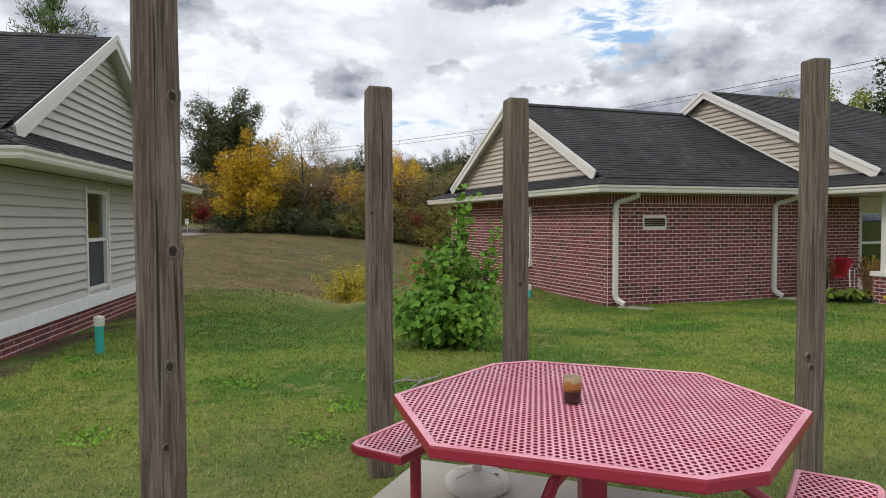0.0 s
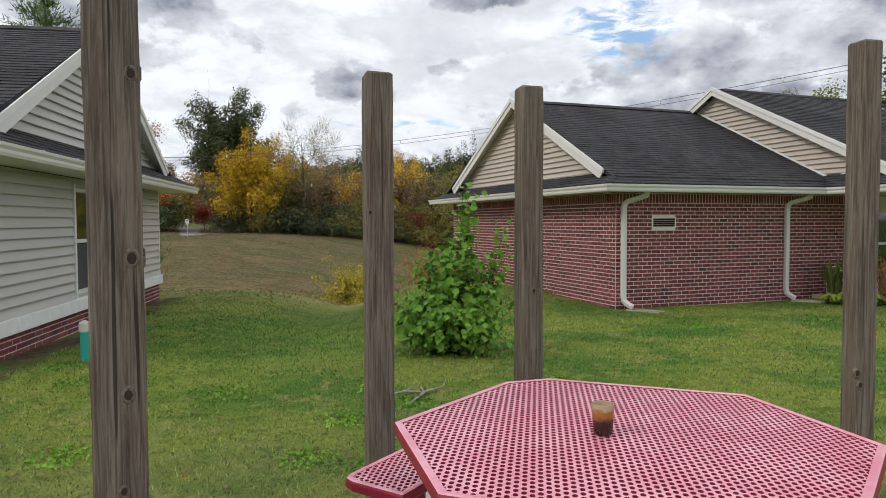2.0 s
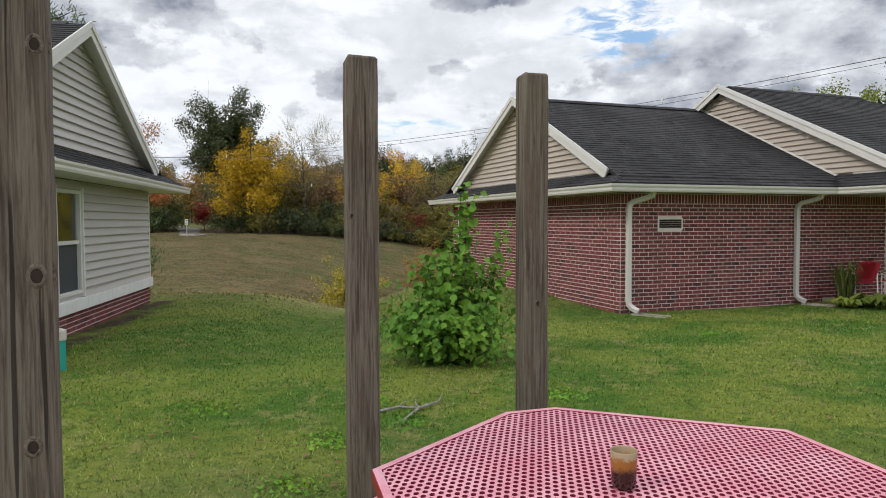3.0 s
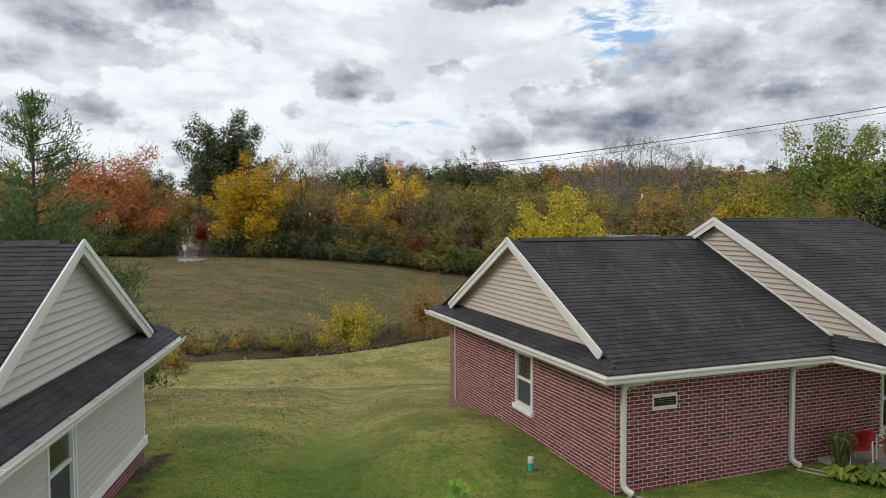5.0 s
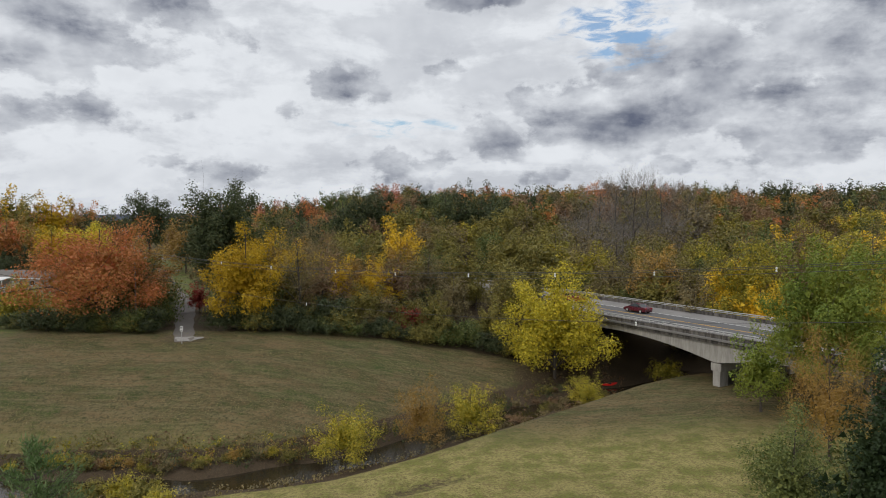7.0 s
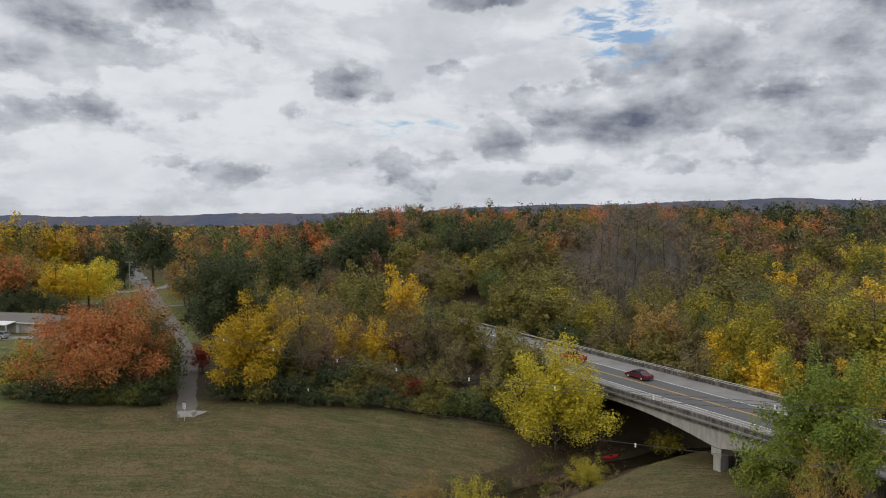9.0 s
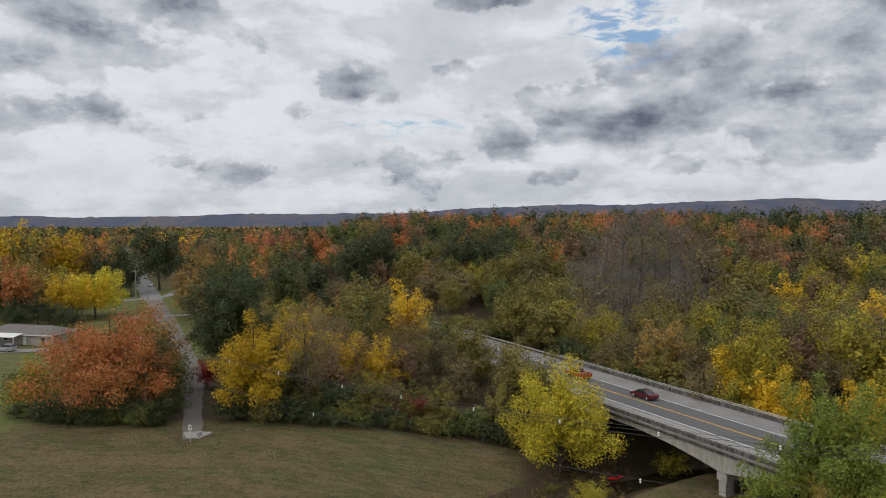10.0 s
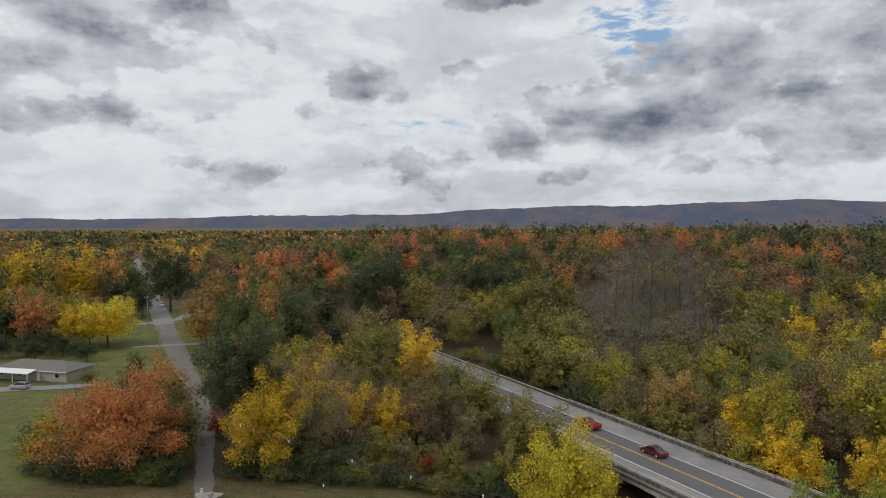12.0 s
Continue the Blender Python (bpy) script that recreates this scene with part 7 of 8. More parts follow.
# ---- grass blades, clover and fallen leaves near the patio ----
def turf():
    r = np.random.default_rng(100)
    n = 170000
    y = 3.4 + 13.5 * r.uniform(0, 1, n) ** 1.5
    x = r.uniform(-1, 1, n) * (0.72 * y + 0.8)
    d = np.hypot(x - 0.12, y - 9.25)
    # clear of the slab and the houses
    c, s = math.cos(radians(22)), math.sin(radians(22))
    px_, py_ = (x + 0.16) * c - (y - 4.41) * s, (x + 0.16) * s + (y - 4.41) * c
    ok = ~((px_ > -0.02) & (px_ < 4.42) & (py_ < 0.02))
    hu, hv = (x - 3.49) * 0.9385 + (y - 14.17) * 0.3453, -(x - 3.49) * 0.3453 + (y - 14.17) * 0.9385
    ok &= ~((hu > -0.05) & (hv > -0.05)) & ~((hu > 5.8) & (hv > -2.2))
    lu = (x + 5.46) * 0.9877 + (y - 8.05) * 0.1564
    ok &= lu > 0.45
    x, y = x[ok], y[ok]
    n = len(x)
    z = ground_height(x, y) - 0.006
    far_ = 0.6 + 0.09 * y
    h = r.uniform(0.012, 0.036, n) * np.minimum(far_, 1.5)
    wide = 0.0034 * far_ * r.uniform(0.8, 1.6, n)
    a, lean = r.uniform(0, 6.283, n), r.uniform(0.3, 1.6, n)
    ux, uy = np.cos(a), np.sin(a)
    p0 = np.stack([x - uy * wide, y + ux * wide, z], 1)
    p1 = np.stack([x + uy * wide, y - ux * wide, z], 1)
    p2 = np.stack([x + ux * h * lean, y + uy * h * lean, z + h], 1)
    v = np.stack([p0, p1, p2], 1).reshape(-1, 3)
    me = leaf_mesh("grass", v, np.arange(n * 3).reshape(-1, 3))
    me.materials.append(BLADES)
    tagged(new("grass", me), "short mown green grass with dry patches", "grass", kind="stuff")


def blade_material():
    m, n = material("grass_blades")
    g = n.add("ShaderNodeNewGeometry")
    p, i = g.outputs["Position"], g.outputs["Random Per Island"]
    mid = n.noise(0.45, p, 5.0, 0.65).outputs[0]
    y = n.add("ShaderNodeSeparateXYZ", {0: p}).outputs[1]
    small = n.noise(2.6, p, 6.0, 0.75).outputs[0]
    col = n.mix(n.ramp(mid, 0.40, 0.58), (0.058, 0.170, 0.018, 1), (0.195, 0.255, 0.038, 1))
    col = n.mix(n.math("MULTIPLY", n.ramp(small, 0.50, 0.64), 0.35), col, (0.260, 0.260, 0.080, 1))
    dry = n.ramp(n.math("ADD", y, n.math("MULTIPLY", n.math("SUBTRACT", mid, 0.5), 3.5)), 6.6, 4.2)
    col = n.mix(n.math("MULTIPLY", dry, 0.40), col, (0.22, 0.20, 0.09, 1))
    x = n.add("ShaderNodeSeparateXYZ", {0: p}).outputs[0]
    off = n.math("ABSOLUTE", n.math("ADD", n.math("ADD", x, 2.6), n.math("MULTIPLY", n.math("SUBTRACT", mid, 0.5), 4.0)))
    col = n.mix(n.math("MULTIPLY", n.ramp(off, 2.4, 0.6), n.math("MULTIPLY", n.ramp(y, 6.0, 9.0), 0.75)), col, (0.085, 0.205, 0.020, 1))
    col = n.mix(n.math("MULTIPLY", n.ramp(i, 0.76, 1.0), 0.45), col, (0.30, 0.28, 0.11, 1))
    tone = n.math("ADD", 0.38, n.math("MULTIPLY", i, 1.25))
    col = n.add("ShaderNodeVectorMath", {0: col, "Scale": tone}, operation="SCALE").outputs[0]
    finish(n, col, 0.7, spec=0.25, through_light=col)
    return m


BLADES = blade_material()
turf()


def rough_grass(name, label, n, seed, x0, x1, y0, y1, tall, wide, near_side):
    """Longer tufts, thinly spread over the banks and the field."""
    r = np.random.default_rng(seed)
    y = r.uniform(y0, y1, n)
    x = r.uniform(x0, x1, n)
    d, far_side = creek_distance(x, y)
    hu, hv = (x - 3.49) * 0.9385 + (y - 14.17) * 0.3453, -(x - 3.49) * 0.3453 + (y - 14.17) * 0.9385
    ok = (d > 7.5) & (far_side != near_side) & ~((hu > -0.1) & (hv > -0.1) & (hv < 9)) & (np.abs(x) < 0.72 * y)
    patch = np.sin(x * 0.35 + 2 * np.sin(y * 0.21)) + np.sin(y * 0.9 + 1.5 * np.sin(x * 0.16)) + r.normal(size=n) * 0.6
    ok &= patch > -0.5
    x, y = x[ok], y[ok]
    n = len(x)
    z = ground_height(x, y) - 0.01
    h = r.uniform(0.5, 1.3, n) * tall
    w_ = wide * r.uniform(0.6, 1.5, n)
    a, lean = r.uniform(0, 6.283, n), r.uniform(0.2, 1.4, n)
    ux, uy = np.cos(a), np.sin(a)
    v = np.stack([np.stack([x - uy * w_, y + ux * w_, z], 1), np.stack([x + uy * w_, y - ux * w_, z], 1), np.stack([x + ux * h * lean, y + uy * h * lean, z + h], 1)], 1).reshape(-1, 3)
    me = leaf_mesh(name, v, np.arange(n * 3).reshape(-1, 3))
    me.materials.append(STRAW)
    tagged(new(name, me), label, "grass", kind="stuff")


STRAW = foliage("dry_grass_tufts", (0.300, 0.245, 0.110), (0.200, 0.190, 0.060), (0.210, 0.175, 0.080), 0.5)
rough_grass("bank_grass", "rough dry grass tufts on the bank", 60000, 131, -20, 16, 17, 58, 0.07, 0.020, True)
rough_grass("field_grass", "rough brown and green grass on the field", 60000, 132, -58, 18, 66, 102, 0.10, 0.035, False)


def litter():
    """Fallen leaves: small curled scraps."""
    r = np.random.default_rng(101)
    for leaf, n, size in (("rust", 260, 0.028), ("amber", 90, 0.026)):
        vs, fs = [], []
        for k in range(n):
            y = 4.6 + 17 * r.uniform() ** 1.3
            x = r.uniform(-0.6, 0.62) * y
            z = gz(x, y) + 0.022
            s = size * r.uniform(0.6, 1.4)
            a = r.uniform(0, 6.283)
            i = len(vs)
            for q, w_, h in ((0, 1.0, 0), (1.57, 0.6, 0.3), (3.14, 1.0, 0), (4.71, 0.6, 0.3)):
                vs.append((x + s * w_ * math.cos(a + q), y + s * w_ * math.sin(a + q), z + s * h))
            fs.append((i, i + 1, i + 2, i + 3))
        o = mesh_object("fallen_leaves", vs, fs, LEAVES[leaf])
        tagged(o, f"scattered {WORDS[leaf]} fallen leaves on the lawn", "leaves", kind="stuff")


litter()


def clover_patch(x, y, wide, count, seed):
    """A low weed: round leaves close to the ground."""
    p = thing("weed_patch", "low green broadleaf weeds in the lawn", "weeds", pose(x, y, gz(x, y)), "weed patches")
    r = np.random.default_rng(seed)
    v, f = leaf_cloud(r, [(0, 0, 0.0, wide, 0.10)], count, 0.022, 0.1)
    v[:, 2] = np.abs(v[:, 2]) + 0.01
    me = leaf_mesh("leaves", v, f)
    me.materials.append(LEAVES["fresh"])
    new("leaves", me).parent = p


for i, (x, y, w_) in enumerate(((-0.55, 4.9, 0.28), (-1.0, 5.2, 0.25), (-0.9, 6.1, 0.3), (-0.3, 6.6, 0.3), (-2.8, 5.2, 0.3), (-3.9, 7.4, 0.3), (-0.7, 7.2, 0.25), (1.2, 7.5, 0.3), (4.2, 11.5, 0.3), (-2.2, 7.0, 0.35), (-4.6, 8.3, 0.2))):
    clover_patch(x, y, w_, 150, 120 + i)


def stick(x, y, turn, length):
    s = thing("fallen_stick", "bleached fallen branch lying on the lawn", "stick", pose(x, y, gz(x, y) + 0.015, 0, 0, turn))
    part("branch", tube(bmesh.new(), [(0, 0, 0), (length * 0.4, 0.03, 0.02), (length * 0.75, -0.02, 0.01), (length, 0.05, 0.03)], [0.014, 0.012, 0.009, 0.004], 6), PALE_BARK, s)
    part("twig", tube(bmesh.new(), [(length * 0.4, 0.03, 0.02), (length * 0.55, 0.14, 0.03), (length * 0.7, 0.2, 0.02)], [0.008, 0.006, 0.003], 5), PALE_BARK, s)


stick(-0.35, 6.6, 65, 0.9)
stick(-0.6, 6.9, 15, 0.5)
stick(-30.5, 89.0, 60, 1.6)


# ---- the far side: sign, poles, wires, kayak, vehicles, houses ----
def sign_post():
    s = thing("path_sign", "small white sign on a thin post", "sign", pose(-35.9, 94.0, gz(-35.9, 94.0)))
    part("post", tube(bmesh.new(), [(0, 0, -0.3), (0, 0, 2.5)], 0.05, 8), RAIL, s)
    part("panel", solid(-0.22, 0.22, -0.07, -0.05, 1.75, 2.5, 0.01), WHITE, s)
    for k in range(3):
        part("text_bar", solid(-0.15, 0.15, -0.076, -0.07, 1.9 + 0.18 * k, 1.97 + 0.18 * k), DARK, s)


sign_post()


def utility_pole(x, y, top):
    p = thing("utility_pole", "grey wooden utility pole with crossarm", "utility pole", pose(x, y, gz(x, y)), "utility poles")
    h = top - gz(x, y)
    part("pole", tube(bmesh.new(), [(0, 0, -0.5), (0, 0, h)], [0.17, 0.11], 10), PALE_BARK, p)
    arm = part("crossarm", solid(-1.2, 1.2, -0.06, 0.06, h - 0.6, h - 0.45), PALE_BARK, p)
    for a in (-1.1, -0.5, 0.5, 1.1):
        part("insulator", lathe(bmesh.new(), [(0.03, h - 0.45), (0.06, h - 0.40), (0.04, h - 0.33), (0.05, h - 0.28), (0.02, h - 0.25)], 8, (a, 0, 0)), WHITE, arm)


utility_pole(-48.6, 108.0, 12.3)
utility_pole(-74.0, 166.0, 13.5)
utility_pole(-108.0, 232.0, 14.0)
utility_pole(58.0, 30.5, 17.5)
WIRE = plain("wire", (0.06, 0.06, 0.06), 0.5)
MARKER = plain("white_wire_marker", (0.72, 0.72, 0.70), 0.5)


def wire(a, b, sag, marks=()):
    w_ = thing("power_line", "thin black overhead power line", "wire", None, "power lines")
    a, b = Vector(a), Vector(b)
    pts = [a.lerp(b, t) - Vector((0, 0, 4 * sag * t * (1 - t))) for t in [i / 24 for i in range(25)]]
    part("cable", tube(bmesh.new(), pts, 0.020, 5, False), WIRE, w_)
    for t in marks:
        p = a.lerp(b, t) - Vector((0, 0, 4 * sag * t * (1 - t)))
        part("marker", lathe(bmesh.new(), [(0.02, -0.30), (0.09, -0.25), (0.05, -0.12), (0.10, 0.0), (0.03, 0.08)], 8, p), MARKER, w_, "white marker")


MARKS = (0.17, 0.25, 0.339, 0.41, 0.485, 0.56, 0.632, 0.705, 0.79)
wire((-48.6, 108, 11.9), (58, 30.5, 17.1), 3.5, MARKS)
wire((-48.6, 108, 11.5), (58, 30.5, 16.7), 3.5)
wire((-48.6, 108.6, 11.9), (58, 31.4, 17.1), 3.4)
wire((-48.6, 108, 8.3), (58, 30.5, 13.4), 4.3, (0.30, 0.62))
wire((-48.6, 108, 11.9), (-74, 166, 13.1), 0.8)
wire((-48.6, 108, 8.8), (-74, 166, 9.5), 0.8)
wire((-74, 166, 13.1), (-108, 232, 13.6), 0.9)


def kayak():
    k = thing("kayak", "bright red plastic kayak lying on the bank under the bridge", "kayak", pose(25.4, 100.0, -8.0, 8, 0, 25))
    bm = bmesh.new()
    rings = []
    for i in range(13):
        t = -1 + 2 * i / 12
        w_, h = 0.38 * (1 - t * t) ** 0.6 + 0.01, 0.17 * (1 - 0.5 * t * t)
        rings.append([bm.verts.new((1.45 * t, w_ * math.cos(q), h * math.sin(q) + 0.12 * t * t)) for q in [6.283 * j / 12 for j in range(12)]])
    for a, b in zip(rings, rings[1:]):
        for j in range(12):
            bm.faces.new((a[j], a[(j + 1) % 12], b[(j + 1) % 12], b[j]))
    part("hull", bm, plain("red_kayak_plastic", (0.75, 0.03, 0.02), 0.4, vary=0.08), k, smooth=True)
    part("cockpit", lathe(bmesh.new(), [(0.26, 0.14), (0.27, 0.19), (0.22, 0.19)], 16), DARK, k)


kayak()
PAINT = {"maroon": plain("maroon_car_paint", (0.10, 0.008, 0.016), 0.28, vary=0.03, spec=0.7), "red": plain("red_car_paint", (0.36, 0.012, 0.016), 0.28, vary=0.03, spec=0.7),
         "silver": plain("silver_car_paint", (0.46, 0.47, 0.48), 0.3, metal=0.3, vary=0.03), "white": plain("white_car_paint", (0.72, 0.72, 0.71), 0.3, vary=0.03), "black": plain("black_car_paint", (0.012, 0.012, 0.014), 0.25, vary=0.03, spec=0.7)}
TYRE = plain("tyre_rubber", (0.02, 0.02, 0.02), 0.8)
CAR_GLASS = plain("dark_car_glass", (0.015, 0.018, 0.022), 0.06, vary=0.02, spec=0.7)
LAMP_RED = plain("red_lamp_lens", (0.35, 0.01, 0.01), 0.2)
LAMP_CLEAR = plain("clear_lamp_lens", (0.75, 0.76, 0.78), 0.15)


def vehicle(kind, paint, m, label):
    """A car built from side outlines: body, glasshouse, roof, wheels, lamps. Nose towards +x."""
    c = thing({"sedan": "sedan", "suv": "suv_car", "pickup": "pickup_truck"}[kind], label, "car" if kind != "pickup" else "pickup truck", m)
    L, W = {"sedan": (4.75, 1.82), "suv": (4.65, 1.85), "pickup": (5.6, 1.95)}[kind]
    h = L / 2
    if kind == "sedan":
        low = [(-h, 0.42), (-h + 0.05, 0.85), (-h + 0.25, 0.98), (-1.25, 1.00), (0.9, 0.98), (h - 0.5, 0.82), (h - 0.05, 0.66), (h, 0.42), (h - 0.1, 0.24), (-h + 0.1, 0.26)]
        top = [(-1.55, 0.98), (-0.85, 1.38), (-0.1, 1.46), (0.45, 1.40), (1.25, 0.96)]
    elif kind == "suv":
        low = [(-h, 0.45), (-h + 0.03, 1.05), (-h + 0.1, 1.12), (1.0, 1.10), (h - 0.35, 0.98), (h - 0.03, 0.80), (h, 0.48), (h - 0.1, 0.32), (-h + 0.1, 0.34)]
        top = [(-h + 0.10, 1.10), (-h + 0.35, 1.68), (-0.2, 1.74), (0.35, 1.68), (1.15, 1.08)]
    else:
        low = [(-h, 0.55), (-h, 1.02), (-0.55, 1.06), (1.15, 1.08), (h - 0.3, 0.98), (h - 0.03, 0.85), (h, 0.52), (h - 0.1, 0.38), (-h + 0.1, 0.42)]
        top = [(-0.62, 1.05), (-0.42, 1.68), (0.15, 1.74), (0.55, 1.68), (1.25, 1.06)]
    bm = bmesh.new()
    prism(bm, [(x, -W / 2, z) for x, z in low], (0, W, 0))
    bmesh.ops.bevel(bm, geom=[e for e in bm.edges if abs(e.verts[0].co.y - e.verts[1].co.y) < 1e-4], offset=0.07, segments=2, affect="EDGES")
    body = part("body", bm, PAINT[paint], c)
    bm = bmesh.new()
    a = [bm.verts.new((x, -W / 2 + 0.06 + 0.16 * min(1, (z - 1.0) / 0.5), z)) for x, z in top]
    b = [bm.verts.new((x, W / 2 - 0.06 - 0.16 * min(1, (z - 1.0) / 0.5), z)) for x, z in top]
    bm.faces.new(a), bm.faces.new(b[::-1])
    for i in range(len(a) - 1):
        bm.faces.new((a[i], a[i + 1], b[i + 1], b[i]))
    bmesh.ops.recalc_face_normals(bm, faces=bm.faces)
    part("glasshouse", bm, CAR_GLASS, c, "dark tinted windows")
    mid = [p for p in top[1:-1]]
    bm = bmesh.new()
    a = [bm.verts.new((x, -W / 2 + 0.20, z + 0.012)) for x, z in mid]
    b = [bm.verts.new((x, W / 2 - 0.20, z + 0.012)) for x, z in mid]
    for i in range(len(a) - 1):
        bm.faces.new((a[i], a[i + 1], b[i + 1], b[i]))
    bmesh.ops.solidify(bm, geom=bm.faces, thickness=0.03)
    part("roof_panel", bm, PAINT[paint], c)
    for s in (-1, 1):
        for x0, x1 in ((top[0], top[1]), (top[-1], top[-2])):
            part("roof_pillar", tube(bmesh.new(), [(x0[0], s * (W / 2 - 0.07), x0[1]), (x1[0], s * (W / 2 - 0.21), x1[1] + 0.01)], 0.045, 6), PAINT[paint], c)
    if kind == "pickup":
        part("bed_floor", solid(-h + 0.12, -0.68, -W / 2 + 0.12, W / 2 - 0.12, 1.03, 1.045), DARK, c, "dark load bed")
        for s in (-1, 1):
            y0, y1 = sorted((s * (W / 2 - 0.10), s * W / 2))
            part("bed_side", solid(-h, -0.62, y0, y1, 1.0, 1.20, 0.02), PAINT[paint], c)
        part("tailgate", solid(-h, -h + 0.09, -W / 2 + 0.1, W / 2 - 0.1, 1.0, 1.20, 0.02), PAINT[paint], c)
    R = 0.33 if kind == "sedan" else 0.37
    for x in (-h + 0.95, h - 0.92):
        for s in (-1, 1):
            bm = lathe(bmesh.new(), [(R * 0.6, -0.11), (R, -0.09), (R, 0.09), (R * 0.6, 0.11)], 18)
            wheel = part("wheel", bm, TYRE, c)
            wheel.matrix_basis = pose(x, s * (W / 2 - 0.08), R, 90, 0, 0)
            rimp = part("rim", lathe(bmesh.new(), [(R * 0.58, -0.115), (R * 0.62, -0.10), (R * 0.62, 0.10), (R * 0.58, 0.115)], 14), RAIL, wheel)
    for s in (-1, 1):
        y0, y1 = sorted((s * (W / 2 - 0.45), s * (W / 2 - 0.08)))
        part("tail_lamp", solid(-h - 0.015, -h + 0.1, y0, y1, 0.72, 0.90, 0.01), LAMP_RED, c)
        part("headlight", solid(h - 0.16, h - 0.01, y0, y1, 0.60, 0.74, 0.01), LAMP_CLEAR, c)
    part("rear_window", solid(top[0][0] + 0.10, top[0][0] + 0.11, -0.1, 0.1, top[0][1] + 0.02, top[0][1] + 0.03), CAR_GLASS, c)
    return c


def on_road(s, y, turn=0):
    return ROAD_M @ pose(s, y, ROAD_Z + 0.012, 0, 0, turn)


vehicle("sedan", "maroon", on_road(18.0, -1.25), "maroon sedan on the bridge")
vehicle("pickup", "red", on_road(34.5, -1.25), "red pickup truck with an open black bed on the bridge")

# ---- houses beyond the lane, parked vehicles, hills ----
ROOF_GREY = plain("grey_roof", (0.16, 0.145, 0.13), 0.9, vary=0.2, scale=0.8, grain=10)
WALL_TAN = plain("tan_house_wall", (0.36, 0.32, 0.28), 0.85, vary=0.1)


def ranch_house(x, y, turn, L, W, wall, label, porch=True):
    """A low house with a hipped roof, a front row of windows, a door and a porch on posts."""
    h = thing("ranch_house", label, "house", pose(x, y, gz(x, y), 0, 0, turn), "houses beyond the lane")
    T, R = 2.6, 4.3
    part("wall", solid(-L / 2, L / 2, -W / 2, W / 2, -0.3, T), wall, h)
    e = 0.6
    bm = bmesh.new()
    a = [bm.verts.new(p) for p in ((-L / 2 - e, -W / 2 - e, T), (L / 2 + e, -W / 2 - e, T), (L / 2 + e, W / 2 + e, T), (-L / 2 - e, W / 2 + e, T))]
    r0, r1 = bm.verts.new((-L / 2 + W / 2, 0, R)), bm.verts.new((L / 2 - W / 2, 0, R))
    bm.faces.new(a[::-1])
    for f in ((a[0], a[1], r1, r0), (a[2], a[3], r0, r1), (a[1], a[2], r1), (a[3], a[0], r0)):
        bm.faces.new(f)
    part("roof", bm, ROOF_GREY, h)
    part("fascia", solid(-L / 2 - e, L / 2 + e, -W / 2 - e - 0.03, -W / 2 - e + 0.02, T - 0.12, T + 0.10), WHITE, h)
    for k in range(4):
        u = -L / 2 + L * (k + 0.5) / 4
        if k == 2:
            part("door", solid(u - 0.45, u + 0.45, -W / 2 - 0.04, -W / 2 + 0.02, 0.0, 2.05), WHITE, h)
        else:
            win = part("window", solid(u - 0.7, u + 0.7, -W / 2 - 0.05, -W / 2 + 0.02, 0.95, 2.15), WHITE, h)
            part("pane", solid(u - 0.6, u + 0.6, -W / 2 - 0.06, -W / 2 - 0.05, 1.05, 2.05), CAR_GLASS, win)
    if porch:
        part("porch_roof", prism(bmesh.new(), [(-L / 2, -W / 2 - 3.2, T - 0.15), (-L / 2, -W / 2 - 0.4, T + 0.35), (-L / 2, -W / 2 - 0.4, T + 0.25), (-L / 2, -W / 2 - 3.2, T - 0.30)], (L * 0.62, 0, 0)), WHITE, h)
        for k in range(4):
            u = -L / 2 + 0.2 + (L * 0.62 - 0.4) * k / 3
            part("porch_post", solid(u - 0.07, u + 0.07, -W / 2 - 3.1, -W / 2 - 2.96, -0.3, T - 0.2), WHITE, h)
    return h


ranch_house(-105.5, 169.0, -12, 22.0, 9.0, WALL_TAN, "low tan ranch house with grey roof and white porch")
ranch_house(-140.0, 248.0, 20, 11.0, 7.5, WHITE, "small white house with grey roof among trees", False)
ranch_house(-152.0, 278.0, 10, 12.0, 8.0, plain("grey_house_wall", (0.30, 0.32, 0.34), 0.85, vary=0.1), "grey house with grey roof among trees", False)
ranch_house(-170.0, 330.0, 0, 12.0, 8.0, WHITE, "white house with grey roof among trees", False)
strip("driveway", [(-125, 153), (-112, 154.5), (-98, 157), (-85, 160)], [5, 5, 4.5, 4], 0.10, STREET, "pale concrete driveway before the ranch house", "driveway")
strip("driveway", [(-100, 205), (-90, 207), (-80, 208)], [3, 3, 3], 0.10, STREET, "pale concrete driveway off the lane", "driveway")
vehicle("suv", "silver", pose(-103.0, 155.8, gz(-103.0, 155.8) + 0.1, 0, 0, 172), "silver suv parked before the ranch house")
for i, (yy, off, paint, kind) in enumerate(((300, 2.6, "white", "sedan"), (330, -2.4, "black", "sedan"), (352, 2.6, "silver", "suv"), (392, -2.4, "white", "suv"), (450, 2.4, "black", "sedan"))):
    vehicle(kind, paint, pose(lane_x(yy) + off, yy, gz(lane_x(yy) + off, yy) + 0.12, 0, 0, 117), f"{paint} car on the distant street")
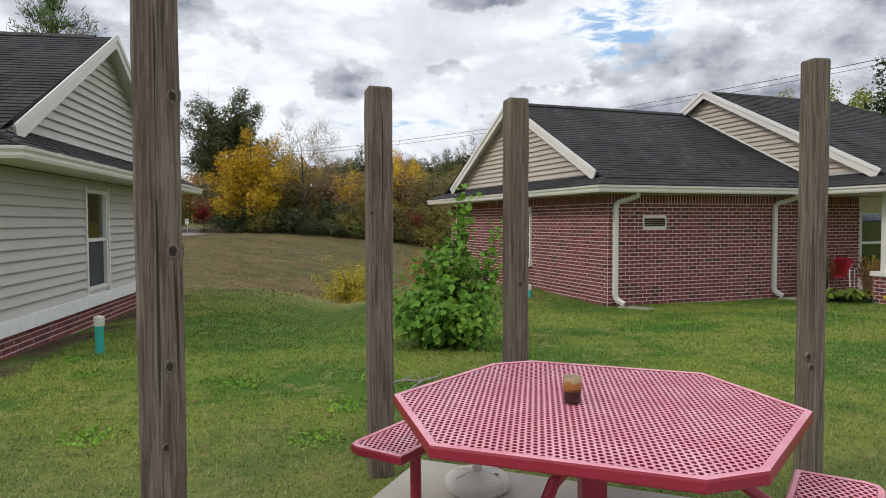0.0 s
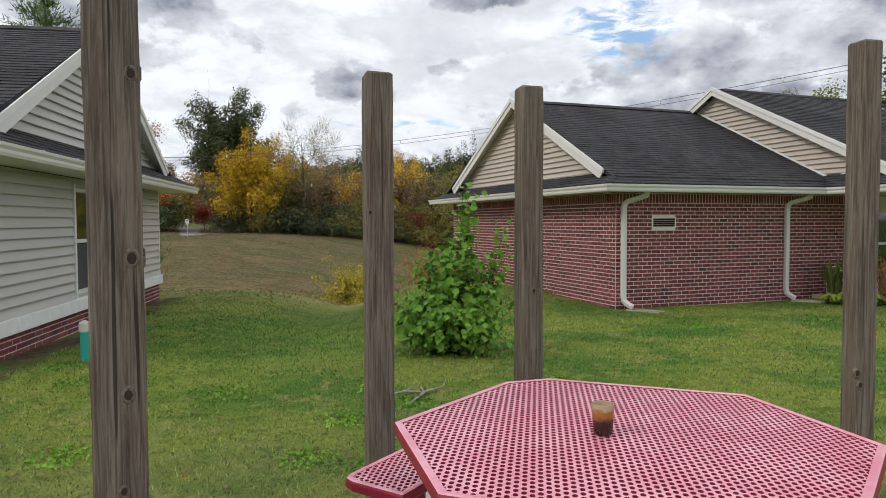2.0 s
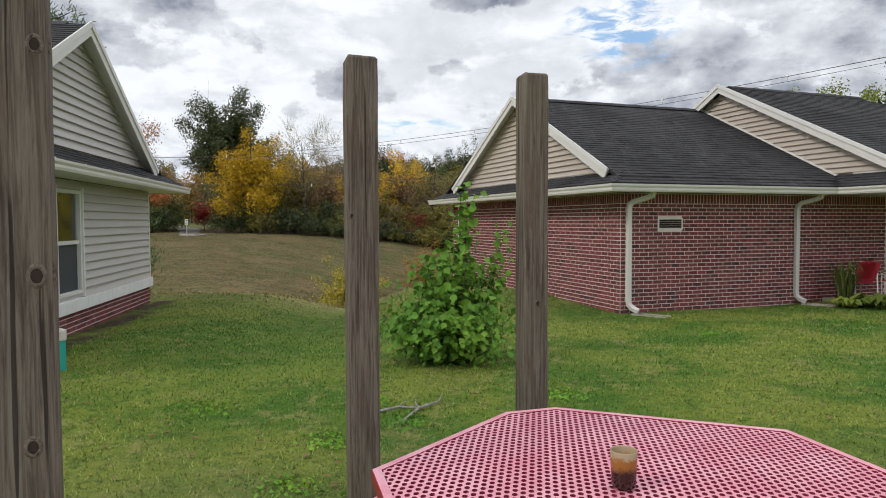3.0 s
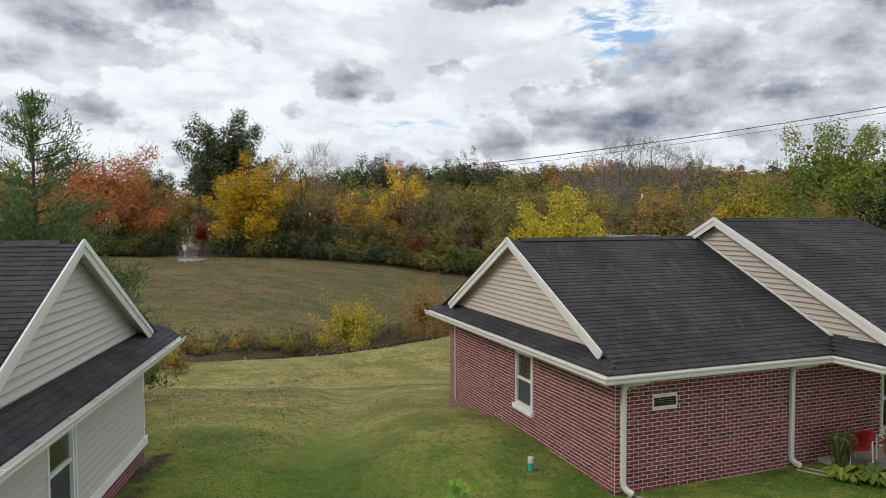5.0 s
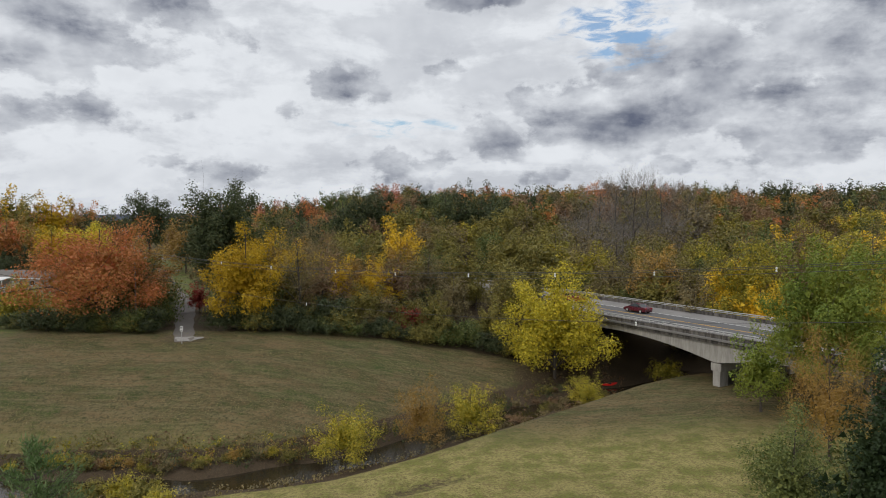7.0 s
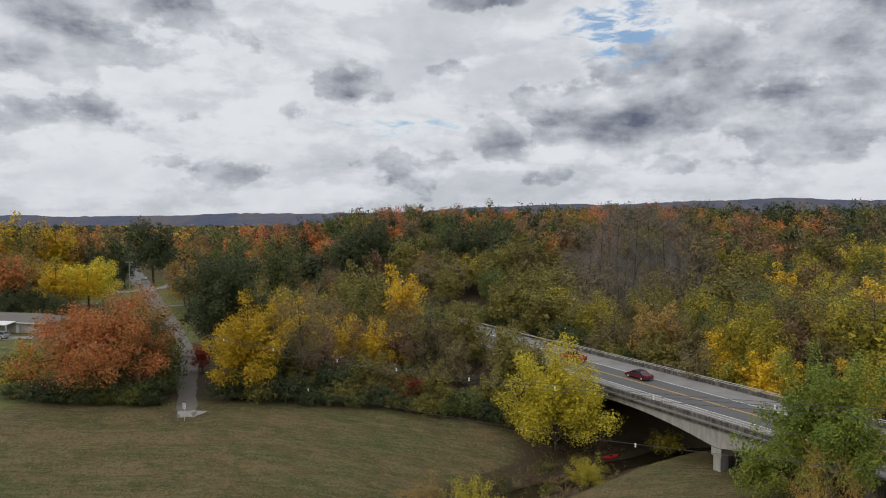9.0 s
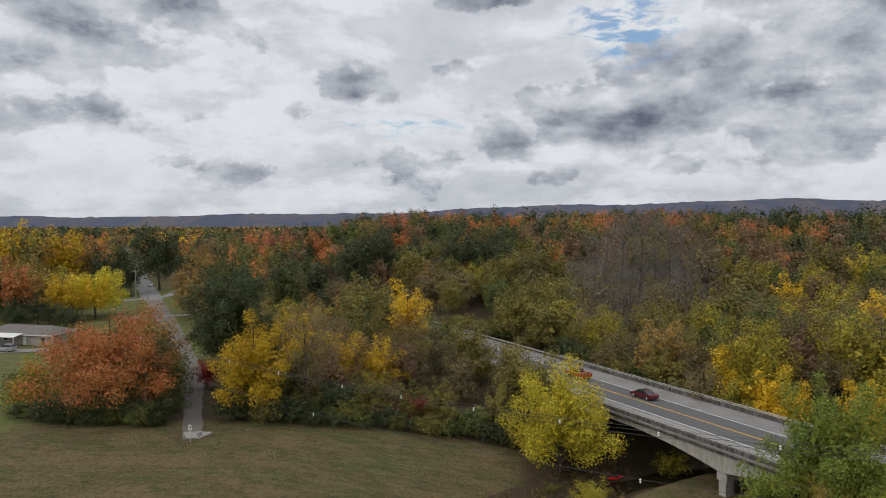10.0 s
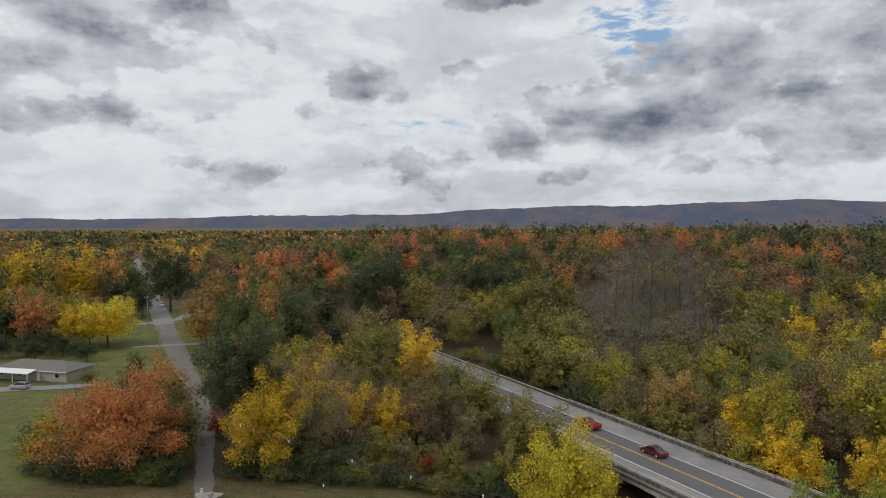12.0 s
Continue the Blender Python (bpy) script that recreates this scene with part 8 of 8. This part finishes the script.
for i, (x, y, key, leaf, s) in enumerate(((-128, 200, ("tall", 1), "dark", 0.75), (-134, 205, ("round", 0), "dark", 0.9), (-120, 196, ("round", 1), "dark", 0.75), (-150, 215, ("tall", 2), "gold", 1.0), (-165, 230, ("tall", 0), "olive", 1.1), (-140, 225, ("tall", 1), "amber", 1.0),
                                          (-124, 262, ("tall", 2), "dark", 0.9), (-70, 113, ("round", 2), "lime", 0.55), (-66, 128, ("round", 1), "lime", 0.6), (-145, 190, ("round", 2), "orange", 0.8), (-74, 150, ("round", 1), "green", 0.6), (-62, 118, ("bush", 1), "dark", 1.3), (-58, 112, ("bush", 2), "green", 1.3))):
    plant(key, leaf, x, y, s, 50 * i, f"{WORDS[leaf]} tree by the houses", "tree", "trees by the houses")
for k in range(22):
    x = -66 + 1.15 * k
    leaf = ["dark", "green", "olive", "dark"][k % 4]
    plant(("bush", k % 3), leaf, x, float(rnd.uniform(99.5, 102.5)) + (2.0 if x < -60 else 0), float(rnd.uniform(0.45, 0.8)), 40 * k, f"{WORDS[leaf]} bush under the orange maple", "bush", "bushes under the maple", "bush") if clear_of(x, 101, 1.0) else None


def hills():
    """The wooded ridge on the skyline, some five kilometres off."""
    m, n = material("hazed_ridge")
    p = place(n)
    a = n.noise(0.004, n.add("ShaderNodeMapping", {"Vector": p, "Scale": (1, 0.3, 2.0)}).outputs[0], 8.0, 0.65).outputs[0]
    b = n.noise(0.03, p, 5.0, 0.7).outputs[0]
    # blue-grey base colours paint the distance haze onto the ridge
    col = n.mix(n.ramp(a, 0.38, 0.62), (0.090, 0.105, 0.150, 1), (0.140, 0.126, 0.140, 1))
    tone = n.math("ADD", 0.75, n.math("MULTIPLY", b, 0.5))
    finish(n, n.add("ShaderNodeVectorMath", {0: col, "Scale": tone}, operation="SCALE").outputs[0], 1.0, spec=0.0)
    r = np.random.default_rng(77)
    xs = np.linspace(-5200, 5200, 260)
    tops = np.interp(xs, [-5200, -3200, -1500, -300, 700, 1800, 2700, 3600, 5200], [70, 76, 84, 102, 142, 172, 186, 176, 150])
    tops = tops + 7 * np.sin(xs / 310.0) + 4 * np.sin(xs / 130.0 + 1) + r.normal(size=260) * 2.2
    v, f = [], []
    for x, t in zip(xs, tops):
        v += [(x, 4600, -5), (x, 4800, t * 0.55), (x, 5000, t), (x, 5600, t * 0.6), (x, 6000, -5)]
    for i in range(len(xs) - 1):
        for k in range(4):
            q = i * 5 + k
            f.append((q, q + 5, q + 6, q + 1))
    tagged(mesh_object("distant_hills", v, f, m, smooth=True), "long wooded ridge on the skyline, distance haze painted blue", "hills", kind="structure")


hills()

# ---- bricks and shingles, laid last ----
def brick_mesh(sx, sy, sz):
    bm = solid(-sx / 2, sx / 2, -sy / 2, sy / 2, -sz / 2, sz / 2)
    me = bpy.data.meshes.new("brick")
    bm.to_mesh(me)
    bm.free()
    me.materials.append(BRICK)
    return me


PROUD = 0.0035
shared = {}
rng = random.Random(5)


def lay(wall, axis, face, a0, a1, z0, z1, out, holes, soldiers):
    spots = []                                                   # (along, height, length, tall)
    row, z = 0, z1 - COURSE
    while z > z0 - COURSE:
        a = a0 - (BRICK_LENGTH / 2 if row % 2 else 0.0)
        while a < a1 - 0.02:
            b0, b1 = max(a, a0) + JOINT / 2, min(a + BRICK_LENGTH, a1) - JOINT / 2
            for h0, h1, g0, g1 in holes:
                if z + COURSE > g0 + 0.01 and z < g1 - 0.01 and b1 > h0 and b0 < h1:
                    b0, b1 = (b0, min(b1, h0)) if b0 < h0 else (max(b0, h1), b1)
            if b1 - b0 > 0.03:
                spots.append(((b0 + b1) / 2, z + COURSE / 2, b1 - b0, COURSE - JOINT))
            a += BRICK_LENGTH
        row += 1
        z -= COURSE
    if soldiers:
        a = a0
        while a < a1 - 0.05:
            if not any(a + COURSE > h0 and a < h1 and z1 + 0.2 > g0 and z1 < g1 for h0, h1, g0, g1 in holes):
                spots.append((a + COURSE / 2, z1 + 0.102, COURSE - JOINT, 0.193))
            a += COURSE
    spots.sort(key=lambda s: s[0] if out < 0 else -s[0])
    rest_v, rest_f = [], []
    count = 0
    for a, z, length, tall in spots:
        deep = PROUD + rng.uniform(-0.0015, 0.002)
        centre = face + out * (deep - 0.03)
        at = (a, centre, z) if axis == "x" else (centre, a, z)
        if count < 290 and abs(length - (BRICK_LENGTH - JOINT)) < 0.002:
            key = (axis, round(length, 3), round(tall, 3))
            if key not in shared:
                shared[key] = brick_mesh(length, 0.06, tall) if axis == "x" else brick_mesh(0.06, length, tall)
            b = new("brick", shared[key])
            b.parent, b.location = wall, at
            count += 1
        else:
            h = (length / 2, 0.03, tall / 2) if axis == "x" else (0.03, length / 2, tall / 2)
            k = len(rest_v)
            rest_v += [(at[0] + i * h[0], at[1] + j * h[1], at[2] + m * h[2]) for m in (-1, 1) for j in (-1, 1) for i in (-1, 1)]
            rest_f += [tuple(k + i for i in f) for f in ((0, 2, 3, 1), (4, 5, 7, 6), (0, 1, 5, 4), (2, 6, 7, 3), (0, 4, 6, 2), (1, 3, 7, 5))]
    if rest_v:
        tagged(mesh_object("bricks", rest_v, rest_f, BRICK, wall), kind="stuff")


def shingles(roof, corner, along, up, low, high, ends):
    """Courses of tabs, each a thin wedge, thick at its lower edge."""
    n = along.cross(up).normalized()
    if n.z < 0:
        n = -n
    expose, tab = 0.142, 0.31
    rest_v, rest_f = [], []
    count, s, row = 0, low, 0
    while s < high - 0.02:
        top = min(s + expose + 0.03, high)
        e0, e1 = ends(s)
        a = e0 - tab * (0.5 if row % 2 else 0.0) - rng.uniform(0, 0.05)
        while a < e1 - 0.01:
            b0, b1 = max(a, e0) + 0.003, min(a + tab, e1) - 0.003
            if b1 - b0 > 0.02:
                lift = rng.uniform(0.0, 0.004)
                drop = rng.uniform(-0.004, 0.004)
                lower, upper = s + drop, top
                pts = [corner + along * p + up * q + n * r for p, q, r in ((b0, lower, 0.006), (b1, lower, 0.006), (b1, upper, 0.006), (b0, upper, 0.006), (b0, lower, 0.019 + lift), (b1, lower, 0.019 + lift), (b1, upper, 0.008), (b0, upper, 0.008))]
                faces = [(4, 5, 6, 7), (0, 1, 5, 4), (1, 2, 6, 5), (3, 0, 4, 7)]
                if count < 60:
                    mesh_object("shingle", pts, faces, SHINGLE, roof)
                    count += 1
                else:
                    k = len(rest_v)
                    rest_v += pts
                    rest_f += [tuple(k + i for i in f) for f in faces]
            a += tab
        s += expose
        row += 1
    if rest_v:
        tagged(mesh_object("shingles", rest_v, rest_f, SHINGLE, roof), kind="stuff")


for job in pending:
    (lay if isinstance(job[1], str) else shingles)(*job)
